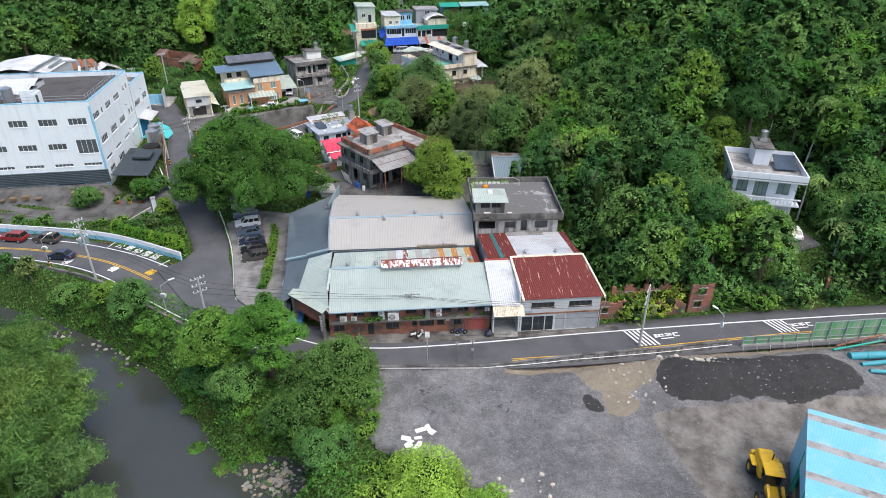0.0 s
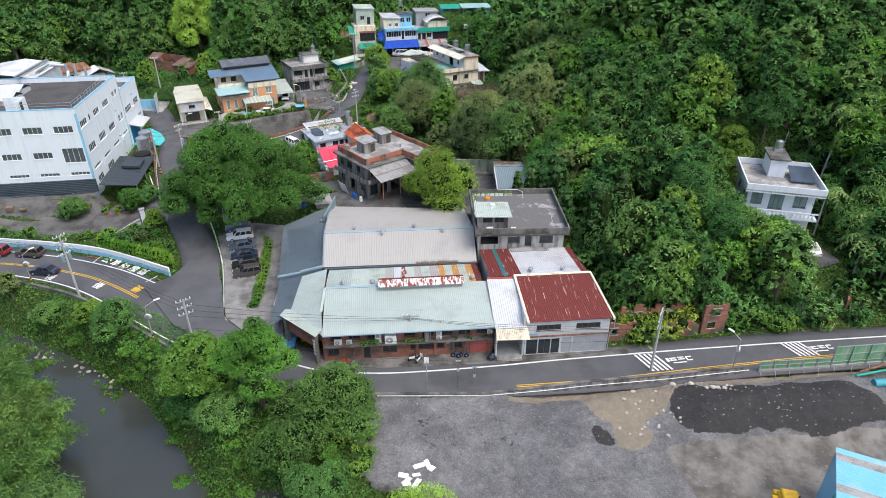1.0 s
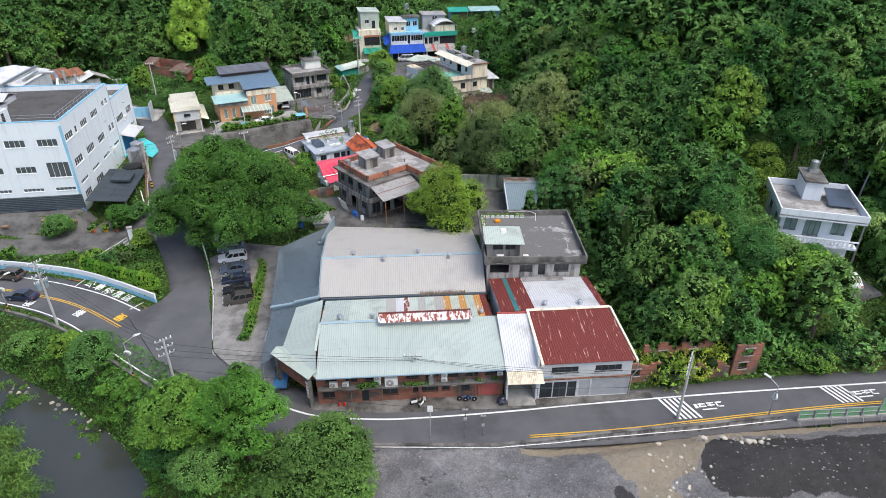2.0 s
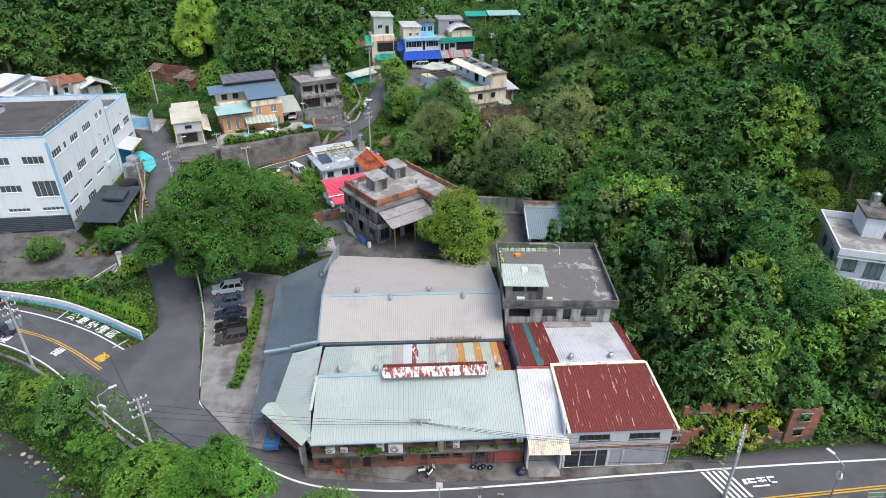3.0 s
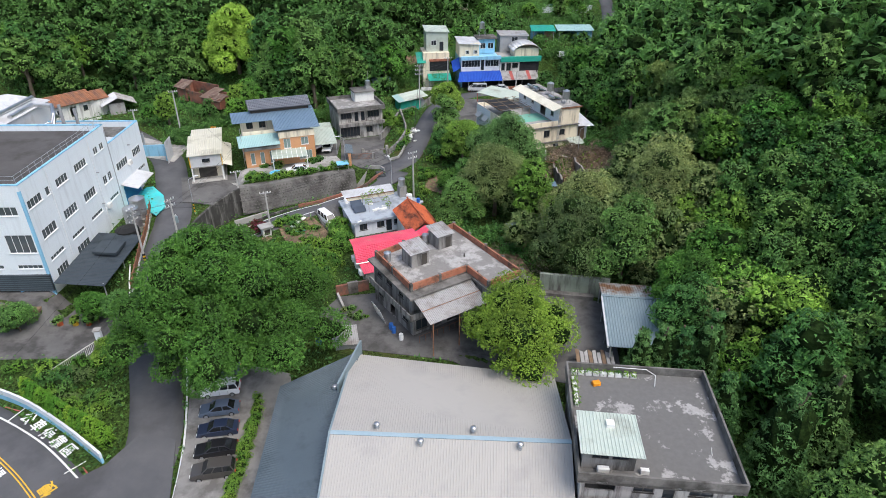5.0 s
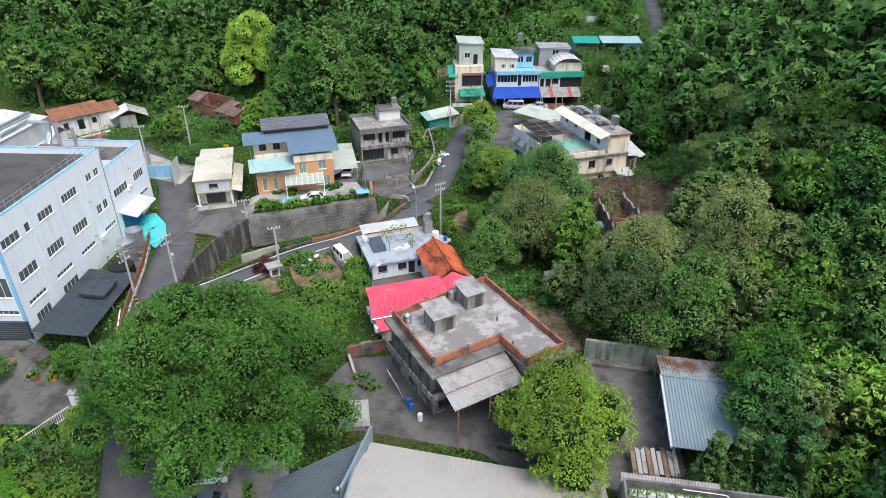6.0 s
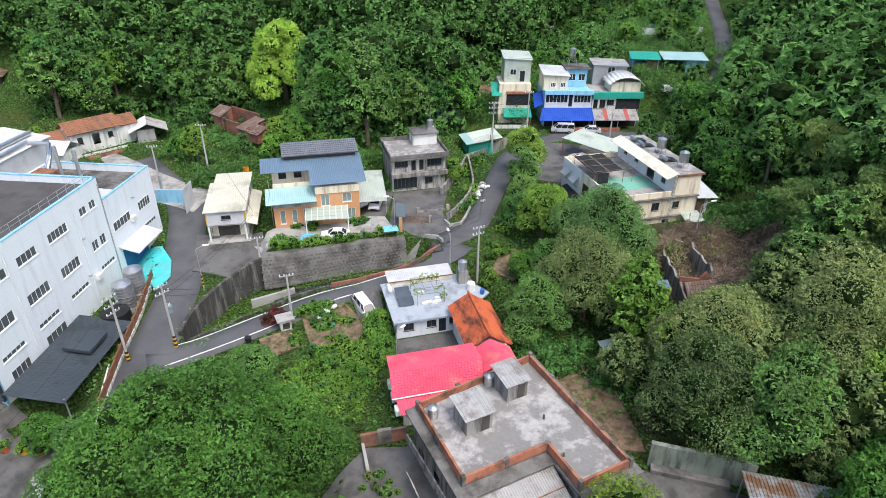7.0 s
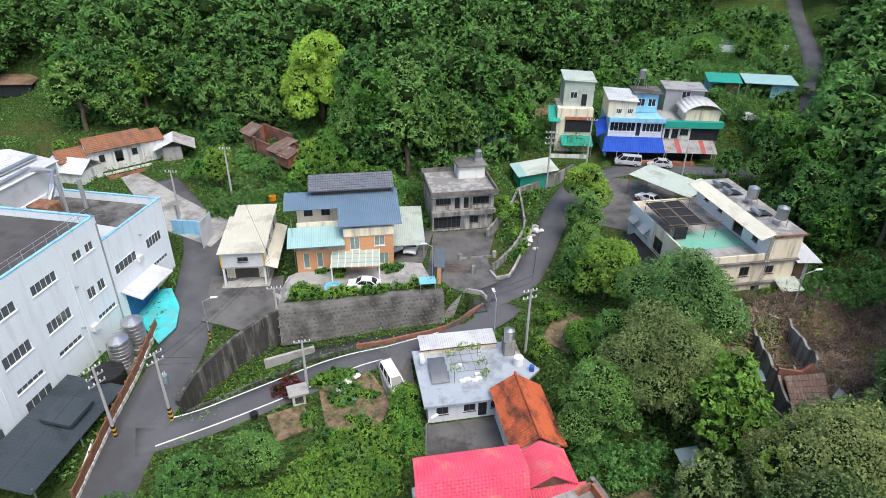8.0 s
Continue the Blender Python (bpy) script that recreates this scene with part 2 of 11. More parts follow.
M["white_plastic"] = surface("white_plastic", (0.72, 0.72, 0.69), (0.8, 0.8, 0.77), 0.8, 0.5, stain=(0.5, 0.47, 0.42), amount=0.25, relief=0.002)
M["black"] = surface("black", (0.012, 0.012, 0.012), (0.02, 0.02, 0.02), 0.8, 0.6, relief=0.003)
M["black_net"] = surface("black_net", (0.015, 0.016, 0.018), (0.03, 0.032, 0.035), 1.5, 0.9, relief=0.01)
M["wood"] = surface("wood", (0.17, 0.11, 0.07), (0.26, 0.18, 0.115), 0.9, 0.8, stain=(0.1, 0.07, 0.05), amount=0.5, relief=0.008)
M["pole"] = surface("pole", (0.36, 0.355, 0.34), (0.44, 0.43, 0.41), 0.6, 0.85, relief=0.004)
M["bark"] = surface("bark", (0.1, 0.075, 0.05), (0.18, 0.145, 0.11), 1.2, 0.9, stain=(0.06, 0.05, 0.035), amount=0.4, relief=0.02)
M["stone"] = surface("stone", (0.2, 0.19, 0.175), (0.33, 0.31, 0.28), 1.0, 0.9, stain=(0.1, 0.095, 0.085), amount=0.4, relief=0.02)
M["river_stone"] = surface("river_stone", (0.26, 0.21, 0.15), (0.36, 0.3, 0.22), 1.0, 0.85, stain=(0.12, 0.1, 0.07), amount=0.45, relief=0.02)
M["pale_stone"] = surface("pale_stone", (0.42, 0.38, 0.31), (0.56, 0.5, 0.42), 1.0, 0.9, stain=(0.3, 0.26, 0.2), amount=0.4, relief=0.02)
M["soil"] = surface("soil", (0.13, 0.085, 0.055), (0.27, 0.19, 0.12), 1.6, 0.95, stain=(0.07, 0.065, 0.03), amount=0.5, stain_scale=0.9, grain=7, relief=0.2)
M["yellow"] = surface("yellow", (0.62, 0.36, 0.02), (0.7, 0.42, 0.03), 0.8, 0.5, stain=(0.35, 0.2, 0.05), amount=0.35, stain_scale=0.8, relief=0.003)
M["orange"] = surface("orange", (0.72, 0.25, 0.01), (0.8, 0.3, 0.02), 0.8, 0.5, relief=0.003)
M["red"] = surface("red", (0.5, 0.03, 0.02), (0.6, 0.04, 0.03), 0.8, 0.5, relief=0.003)
M["bluebar"] = surface("bluebar", (0.03, 0.12, 0.4), (0.04, 0.16, 0.48), 0.8, 0.5, relief=0.003)
M["pipe_teal"] = surface("pipe_teal", (0.05, 0.28, 0.33), (0.07, 0.33, 0.38), 0.8, 0.5, relief=0.003)
M["green_fence"] = surface("green_fence", (0.1, 0.3, 0.13), (0.16, 0.38, 0.18), 0.6, 0.6, stain=(0.3, 0.34, 0.26), amount=0.4, streak=True, relief=0.003)
M["glass"] = glass_mat("glass", (0.012, 0.016, 0.02))
M["factory_glass"] = glass_mat("factory_glass", (0.05, 0.06, 0.063))
M["curtain_glass"] = glass_mat("curtain_glass", (0.12, 0.16, 0.15))
M["car_glass"] = glass_mat("car_glass", (0.008, 0.009, 0.01))
M["panel_glass"] = glass_mat("panel_glass", (0.03, 0.04, 0.055))
M["frame_white"] = surface("frame_white", (0.7, 0.72, 0.72), (0.76, 0.78, 0.78), 0.8, 0.5, relief=0.002)
M["frame_dark"] = surface("frame_dark", (0.05, 0.045, 0.04), (0.08, 0.07, 0.06), 0.8, 0.5, relief=0.002)
M["flaked_roof"] = patched("flaked_roof", (0.14, 0.136, 0.13), (0.34, 0.33, 0.315), 0.3, 0.565, 0.6, (1, 1, 1), 0.9, grain=2.0)
M["old_roof"] = patched("old_roof", (0.215, 0.207, 0.195), (0.38, 0.368, 0.35), 0.42, 0.47, 0.56, (1, 1, 1), 0.9, grain=3.0)
M["dark_roof"] = surface("dark_roof", (0.075, 0.07, 0.068), (0.1, 0.095, 0.09), 0.3, 0.9, stain=(0.06, 0.055, 0.05), amount=0.4, relief=0.006)
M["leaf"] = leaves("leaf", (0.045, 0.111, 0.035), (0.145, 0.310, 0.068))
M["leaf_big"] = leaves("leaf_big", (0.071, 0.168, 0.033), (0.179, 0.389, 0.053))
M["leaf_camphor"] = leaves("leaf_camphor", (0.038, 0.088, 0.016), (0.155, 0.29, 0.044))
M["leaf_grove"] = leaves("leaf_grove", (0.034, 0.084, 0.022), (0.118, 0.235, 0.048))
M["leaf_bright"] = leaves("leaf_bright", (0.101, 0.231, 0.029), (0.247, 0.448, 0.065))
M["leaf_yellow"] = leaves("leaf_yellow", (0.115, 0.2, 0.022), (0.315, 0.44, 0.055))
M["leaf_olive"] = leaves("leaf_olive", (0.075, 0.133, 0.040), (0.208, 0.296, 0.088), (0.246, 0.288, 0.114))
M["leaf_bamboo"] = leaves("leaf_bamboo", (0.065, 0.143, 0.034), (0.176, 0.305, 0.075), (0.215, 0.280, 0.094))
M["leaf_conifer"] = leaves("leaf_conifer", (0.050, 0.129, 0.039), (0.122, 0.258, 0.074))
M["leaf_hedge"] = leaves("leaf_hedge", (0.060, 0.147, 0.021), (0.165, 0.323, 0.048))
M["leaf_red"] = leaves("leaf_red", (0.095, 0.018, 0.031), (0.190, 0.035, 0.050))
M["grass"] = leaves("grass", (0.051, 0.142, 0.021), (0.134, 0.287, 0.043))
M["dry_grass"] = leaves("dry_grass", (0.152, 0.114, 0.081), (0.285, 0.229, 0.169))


def ground_mat():
    m, nt, b = nodes("ground")
    co = coords(nt)
    col = mix(nt, noise_tex(nt, co, 0.9, 5), (0.026, 0.052, 0.014), (0.095, 0.165, 0.036))
    col = mix(nt, 1.0, col, ramp(nt, noise_tex(nt, co, 3.2, 7, 0.7), [(0.38, 0.2), (0.64, 1.8)]), "MULTIPLY")
    bare = ramp(nt, noise_tex(nt, co, 0.06, 5, 0.65), [(0.55, 0.0), (0.66, 0.85)])
    col = mix(nt, bare, col, mix(nt, noise_tex(nt, co, 0.7, 5), (0.1, 0.07, 0.035), (0.1, 0.13, 0.035)))
    nt.links.new(col, b.inputs["Base Color"])
    b.inputs["Roughness"].default_value = 0.95
    b.inputs["Specular IOR Level"].default_value = 0.1
    bump(nt, b, noise_tex(nt, co, 2.2, 7, 0.7), 1.0, 0.7)
    return m


def gravel_mat():
    m, nt, b = nodes("gravel")
    co = coords(nt)
    col = mix(nt, ramp(nt, noise_tex(nt, co, 0.13, 5, 0.6), [(0.4, 0.0), (0.62, 1.0)]), (0.17, 0.167, 0.168), (0.25, 0.243, 0.238))
    speck = ramp(nt, noise_tex(nt, co, 5.0, 2, 0.5), [(0.66, 0.0), (0.72, 1.0)])
    col = mix(nt, speck, col, (0.3, 0.29, 0.28))
    rough_ = ramp(nt, noise_tex(nt, co, 1.6, 8, 0.75), [(0.3, 0.72), (0.7, 1.4)])
    col = mix(nt, 0.8, col, rough_, "MULTIPLY")
    col = mix(nt, 0.5, col, ramp(nt, noise_tex(nt, co, 0.35, 8, 0.72), [(0.36, 0.62), (0.64, 1.4)]), "MULTIPLY")
    col = mix(nt, 0.7, col, ramp(nt, noise_tex(nt, co, 5.5, 8, 0.85), [(0.36, 0.6), (0.5, 1.05), (0.64, 1.7)]), "MULTIPLY")
    wobble = noise_tex(nt, co, 0.9, 7, 0.7)

    def patch(name):
        """Where a spill of other ground lies, with a ragged edge."""
        at = nt.nodes.new("ShaderNodeAttribute")
        at.attribute_name = name
        add = nt.nodes.new("ShaderNodeMath")
        add.operation = "ADD"
        nt.links.new(at.outputs["Fac"], add.inputs[0])
        nt.links.new(wobble, add.inputs[1])
        return ramp(nt, add.outputs[0], [(0.9, 0.0), (1.02, 1.0)])

    col = mix(nt, patch("wet"), col, mix(nt, ramp(nt, noise_tex(nt, co, 0.3, 8, 0.65), [(0.4, 0.0), (0.62, 1.0)]), (0.17, 0.155, 0.135), (0.37, 0.34, 0.305)))
    sand = mix(nt, noise_tex(nt, co, 1.6, 8, 0.75), (0.2, 0.16, 0.11), (0.5, 0.43, 0.33))
    col = mix(nt, patch("tan"), col, sand)
    col = mix(nt, patch("dark"), col, mix(nt, noise_tex(nt, co, 1.2, 8, 0.75), (0.035, 0.034, 0.034), (0.105, 0.1, 0.096)))
    nt.links.new(col, b.inputs["Base Color"])
    b.inputs["Roughness"].default_value = 0.9
    b.inputs["Specular IOR Level"].default_value = 0.15
    bump(nt, b, noise_tex(nt, co, 2.4, 9, 0.8), 1.0, 0.5)
    return m


def water_mat():
    m, nt, b = nodes("water")
    co = coords(nt)
    nt.links.new(mix(nt, noise_tex(nt, co, 0.15, 3), (0.04, 0.046, 0.042), (0.06, 0.066, 0.06)), b.inputs["Base Color"])
    b.inputs["Roughness"].default_value = 0.06
    bump(nt, b, noise_tex(nt, co, 1.4, 2), 0.05, 0.03)
    return m


M["ground"], M["gravel"], M["water"] = ground_mat(), gravel_mat(), water_mat()


# ---- building blocks ----
def part(name, bm, material, parent=None, label="", smooth=False, kind=""):
    """One bmesh as one mesh object under a thing or a part."""
    me = bpy.data.meshes.new(name)
    bmesh.ops.recalc_face_normals(bm, faces=bm.faces)
    bm.to_mesh(me)
    bm.free()
    me.materials.append(M[material] if isinstance(material, str) else material)
    if smooth:
        me.polygons.foreach_set("use_smooth", [True] * len(me.polygons))
    ob = new(name, me)
    ob.parent = parent
    return tagged(ob, label, kind=kind)


def thing(name, x, y, z, yaw, label, category, group="", kind=""):
    ob = new(name)
    ob.empty_display_size = 0.5
    ob.matrix_basis = pose(x, y, z, 0, 0, yaw)
    return tagged(ob, label, category, group, kind)


def hexa(bm, p):
    """A solid from eight corners: four below, four above, both in the same turn."""
    v = [bm.verts.new(q) for q in p]
    for f in ((0, 3, 2, 1), (4, 5, 6, 7), (0, 1, 5, 4), (1, 2, 6, 5), (2, 3, 7, 6), (3, 0, 4, 7)):
        bm.faces.new([v[i] for i in f])


def box(bm, x0, x1, y0, y1, z0, z1):
    hexa(bm, [(x0, y0, z0), (x1, y0, z0), (x1, y1, z0), (x0, y1, z0), (x0, y0, z1), (x1, y0, z1), (x1, y1, z1), (x0, y1, z1)])


def boxes(*rows):
    bm = bmesh.new()
    for r in rows:
        box(bm, *r)
    return bm


def rbox(x0, x1, y0, y1, z0, z1, r=0.05, seg=1):
    bm = boxes((x0, x1, y0, y1, z0, z1))
    bmesh.ops.bevel(bm, geom=list(bm.edges), offset=r, segments=seg, affect="EDGES", profile=0.5)
    return bm


def tube(bm, p, q, r, r2=None, n=8):
    p, q = Vector(p), Vector(q)
    r2 = r if r2 is None else r2
    z = (q - p).normalized()
    x = z.orthogonal().normalized()
    y = z.cross(x)
    a, b = [], []
    for i in range(n):
        d = x * math.cos(6.28318 * i / n) + y * math.sin(6.28318 * i / n)
        a.append(bm.verts.new(p + d * r))
        b.append(bm.verts.new(q + d * r2))
    for i in range(n):
        bm.faces.new((a[i], a[(i + 1) % n], b[(i + 1) % n], b[i]))
    bm.faces.new(a[::-1])
    bm.faces.new(b)


def tubes(*rows, n=8):
    bm = bmesh.new()
    for row in rows:
        tube(bm, *row, n=n)
    return bm


def path_tube(bm, pts, r, n=6):
    """One tube bent through its points."""
    pts = [Vector(p) for p in pts]
    rings = []
    for i, p in enumerate(pts):
        z = (pts[min(i + 1, len(pts) - 1)] - pts[max(i - 1, 0)]).normalized()
        x = z.cross(Vector((0, 0, 1)) if abs(z.z) < 0.95 else Vector((1, 0, 0))).normalized()
        y = z.cross(x)
        rings.append([bm.verts.new(p + (x * math.cos(6.28318 * k / n) + y * math.sin(6.28318 * k / n)) * r) for k in range(n)])
    for a, b in zip(rings, rings[1:]):
        for k in range(n):
            bm.faces.new((a[k], a[(k + 1) % n], b[(k + 1) % n], b[k]))
    bm.faces.new(rings[0][::-1])
    bm.faces.new(rings[-1])


def slab(corners, th):
    """A thick plate below four corners."""
    bm = bmesh.new()
    hexa(bm, [(x, y, z - th) for x, y, z in corners] + [tuple(c) for c in corners])
    return bm


def prism(pts, z0, z1):
    bm = bmesh.new()
    lo, hi = [bm.verts.new((x, y, z0)) for x, y in pts], [bm.verts.new((x, y, z1)) for x, y in pts]
    bm.faces.new(lo[::-1])
    bm.faces.new(hi)
    n = len(pts)
    for i in range(n):
        bm.faces.new((lo[i], lo[(i + 1) % n], hi[(i + 1) % n], hi[i]))
    return bm


def sheet(a, b, c, d, pitch=0.3, rib=0.05, th=0.04, sag=0.0):
    """A ribbed metal sheet with thickness: the eave runs from a to b, the ribs from that edge up to d and c."""
    a, b, c, d = (Vector(v) for v in (a, b, c, d))
    up = (b - a).cross(d - a).normalized()
    up = -up if up.z < 0 else up
    n = max(2, int((b - a).length / pitch))
    bm = bmesh.new()
    lo, hi = [], []
    for i in range(n):
        for f, h in ((0.0, 0.0), (0.55, 0.0), (0.65, rib), (0.9, rib)):
            k = (i + f) / n
            off = up * (h + sag * noise.noise((i * 0.21, a.x, 0)))
            lo.append(bm.verts.new(a.lerp(b, k) + off))
            hi.append(bm.verts.new(d.lerp(c, k) + off))
    lo.append(bm.verts.new(b))
    hi.append(bm.verts.new(c))
    for i in range(len(lo) - 1):
        bm.faces.new((lo[i], lo[i + 1], hi[i + 1], hi[i]))
    v = [bm.verts.new(p - up * th) for p in (a, b, c, d)]
    bm.faces.new(v[::-1])
    bm.faces.new([*lo, v[1], v[0]])
    bm.faces.new([*hi[::-1], v[3], v[2]])
    bm.faces.new((v[0], v[3], hi[0], lo[0]))
    bm.faces.new((v[1], v[2], hi[-1], lo[-1]))
    return bm


def tiled(a, b, c, d, cols, rows, lift=0.09):
    """A roof of curved tile columns in lapped courses."""
    a, b, c, d = (Vector(v) for v in (a, b, c, d))
    up = (b - a).cross(d - a).normalized()
    up = -up if up.z < 0 else up
    bm = bmesh.new()
    last = None
    for r in range(rows):
        k0, k1 = r / rows, (r + 1) / rows
        lo, hi = [], []
        for i in range(cols * 4 + 1):
            k = i / (cols * 4)
            wave = up * lift * (0.0, 0.55, 1.0, 0.55)[i % 4]
            lo.append(bm.verts.new(a.lerp(b, k).lerp(d.lerp(c, k), k0) + wave + up * 0.07))
            hi.append(bm.verts.new(a.lerp(b, k).lerp(d.lerp(c, k), k1) + wave))
        for i in range(len(lo) - 1):
            bm.faces.new((lo[i], lo[i + 1], hi[i + 1], hi[i]))
            if last:
                bm.faces.new((last[i], last[i + 1], lo[i + 1], lo[i]))
        last = hi
    hexa(bm, [p - up * 0.12 for p in (a, b, c, d)] + [p - up * 0.01 for p in (a, b, c, d)])
    return bm


SIDES = {"S": lambda w, d: ((0, 0), (1, 0), (0, 1), w), "E": lambda w, d: ((w, 0), (0, 1), (-1, 0), d),
         "N": lambda w, d: ((w, d), (-1, 0), (0, -1), w), "W": lambda w, d: ((0, d), (0, -1), (1, 0), d)}


def side_matrix(side, w, d):
    """Takes (along the wall, inward, up) to the house's own axes, for a house w wide and d deep with its corner at the origin."""
    o, u, n, _ = SIDES[side](w, d)
    return Matrix(((u[0], n[0], 0, o[0]), (u[1], n[1], 0, o[1]), (0, 0, 1, 0), (0, 0, 0, 1)))


def wall(parent, side, w, d, z0, z1, mat, holes=(), th=0.22, name="wall"):
    """One wall of a house with real openings; holes: (u0, u1, v0, v1)."""
    length = SIDES[side](w, d)[3]
    e = 0.0 if side in "SN" else th
    us = sorted({e, length - e, *[min(max(h[i], e), length - e) for h in holes for i in (0, 1)]})
    vs = sorted({z0, z1, *[min(max(h[i], z0), z1) for h in holes for i in (2, 3)]})
    bm = bmesh.new()
    for u0, u1 in zip(us, us[1:]):
        run = None
        for v0, v1 in zip(vs, vs[1:]):
            mu, mv = (u0 + u1) / 2, (v0 + v1) / 2
            if any(h[0] < mu < h[1] and h[2] < mv < h[3] for h in holes):
                if run:
                    box(bm, u0, u1, 0, th, *run)
                run = None
            else:
                run = (run[0], v1) if run else (v0, v1)
        if run:
            box(bm, u0, u1, 0, th, *run)
    bmesh.ops.remove_doubles(bm, verts=bm.verts, dist=0.0005)
    bm.transform(side_matrix(side, w, d))
    return part(name, bm, mat, parent)


def window(parent, mat4, u0, u1, v0, v1, n=2, frame="frame_white", pane="glass", sill=True, inset=0.1, bars=0, name="window"):
    """A window in its opening: frame, panes, sill; bars add upright rails before the panes."""
    f = 0.06
    rows = [(u0, u1, inset - 0.03, inset + 0.04, v0, v0 + f), (u0, u1, inset - 0.03, inset + 0.04, v1 - f, v1),
            (u0, u0 + f, inset - 0.03, inset + 0.04, v0 + f, v1 - f), (u1 - f, u1, inset - 0.03, inset + 0.04, v0 + f, v1 - f)]
    for i in range(1, n):
        k = u0 + (u1 - u0) * i / n
        rows.append((k - f / 2, k + f / 2, inset - 0.025, inset + 0.035, v0 + f, v1 - f))
    for i in range(bars):
        k = u0 + (u1 - u0) * (i + 0.5) / bars
        rows.append((k - 0.02, k + 0.02, -0.05, -0.01, v0, v1))
    if sill:
        rows.append((u0 - 0.08, u1 + 0.08, -0.09, inset - 0.03, v0 - 0.07, v0 - 0.005))
    bm = boxes(*rows)
    bm.transform(mat4)
    win = part(name, bm, frame, parent)
    for i in range(n):
        a, b = u0 + (u1 - u0) * i / n + f / 2, u0 + (u1 - u0) * (i + 1) / n - f / 2
        bm = boxes((a, b, inset + 0.005 * (i % 2), inset + 0.012 + 0.005 * (i % 2), v0 + f / 2, v1 - f / 2))
        bm.transform(mat4)
        part("pane", bm, pane, win)
    return win


def shutter(parent, mat4, u0, u1, v0, v1, mat, pitch=0.16, name="roller_shutter"):
    """A roller shutter or sheet door of lapped slats."""
    bm = boxes((u0, u1, 0.13, 0.16, v0, v1))
    bm.transform(mat4)
    back = part(name, bm, mat, parent)
    n = max(3, int((v1 - v0) / pitch))
    for i in range(n):
        a, b = v0 + (v1 - v0) * i / n, v0 + (v1 - v0) * (i + 0.9) / n
        bm = bmesh.new()
        hexa(bm, [(u0, 0.07, a), (u1, 0.07, a), (u1, 0.128, a), (u0, 0.128, a), (u0, 0.1, b), (u1, 0.1, b), (u1, 0.128, b), (u0, 0.128, b)])
        bm.transform(mat4)
        part("slat", bm, mat, back)
    return back


def shell(parent, w, d, z0, z1, mat, holes=None, th=0.22, pane="glass", frame="frame_white"):
    """Four walls; holes: side -> list of (u0, u1, v0, v1, kind): a number is a window with that many panes, 'door', 'void', or a material for a shutter."""
    holes = holes or {}
    for side in "SENW":
        hs = holes.get(side, [])
        wall(parent, side, w, d, z0, z1, mat, [h[:4] for h in hs], th)
        m4 = side_matrix(side, w, d)
        for u0, u1, v0, v1, kind in hs:
            if isinstance(kind, int):
                window(parent, m4, u0, u1, v0, v1, kind, frame, pane)
            elif kind == "door":
                window(parent, m4, u0, u1, v0, v1, 1, "frame_dark", pane, sill=False, name="door")
            elif kind != "void":
                shutter(parent, m4, u0, u1, v0, v1, kind)


def parapet(parent, w, d, z0, z1, mat, th=0.18, name="parapet"):
    for r in ((0, w, 0, th), (0, w, d - th, d), (0, th, th, d - th), (w - th, w, th, d - th)):
        part(name, boxes((*r, z0, z1)), mat, parent)


# ---- the lie of the land ----
def seg_dist(x, y, pts):
    """Distance to a polyline, how far along it the nearest point is, and on which side (plus: to the right of its way)."""
    best = np.full(np.shape(x), 1e9)
    along, side = np.zeros(np.shape(x)), np.ones(np.shape(x))
    for i, (p, q) in enumerate(zip(pts, pts[1:])):
        dx, dy = q[0] - p[0], q[1] - p[1]
        k = np.clip(((x - p[0]) * dx + (y - p[1]) * dy) / (dx * dx + dy * dy), 0, 1)
        r = np.hypot(x - p[0] - k * dx, y - p[1] - k * dy)
        s = np.where((x - p[0]) * dy - (y - p[1]) * dx > 0, 1.0, -1.0)
        hit = r < best
        best, along, side = np.where(hit, r, best), np.where(hit, i + k, along), np.where(hit, s, side)
    return best, along, side


def smooth(v):
    v = np.clip(v, 0, 1)
    return v * v * (3 - 2 * v)


RIGHT_FOOT = [(130, 72), (70, 77.5), (24, 75), (22.5, 95), (19, 108), (17.5, 121), (1, 125), (-4, 138), (-3, 147), (10, 160), (9, 190), (14, 215), (27, 250), (40, 320)]
LEFT_FOOT = [(-230, 165), (-125, 180), (-95, 193), (-72, 190), (-52, 180), (-36, 196), (-31, 218), (-24, 250), (10, 300), (20, 400)]
RIVER = [(-140, 92), (-90, 84), (-66, 75), (-55, 69.5), (-44.2, 62.4), (-36.5, 54.4), (-29, 45.4), (-19, 36), (-4, 18), (20, -22)]
CHANNEL = [(-26.8, 154.4), (-31.6, 152.0), (-36, 149.6), (-40.6, 147.0), (-48.6, 142.4), (-52.3, 136.8), (-53, 131)]
MAIN_ROAD = [(-140, 103, 0), (-85, 95.9, 0), (-74, 93.8, 0), (-62, 91.2, 0), (-54, 87.8, 0), (-45, 82.4, 0), (-35, 75, 0), (-26, 69.5, 0), (-14, 65.4, 0), (0, 65.3, 0), (20, 66.6, 0), (42, 69.6, 0), (64, 71.6, 0), (90, 73, 0), (140, 75, 0)]
SIDE_ROAD = [(-37, 79, 0), (-38.4, 88, 0), (-39.9, 93.5, 0.35), (-43, 99.5, 1.0), (-46.6, 105.4, 1.7), (-50.6, 111.5, 2.3), (-54.4, 119.5, 2.9), (-57.8, 130, 3.4), (-61, 139, 4.2), (-66, 148, 5), (-72, 157.5, 6.1), (-80, 164, 6.4), (-92, 172, 7)]
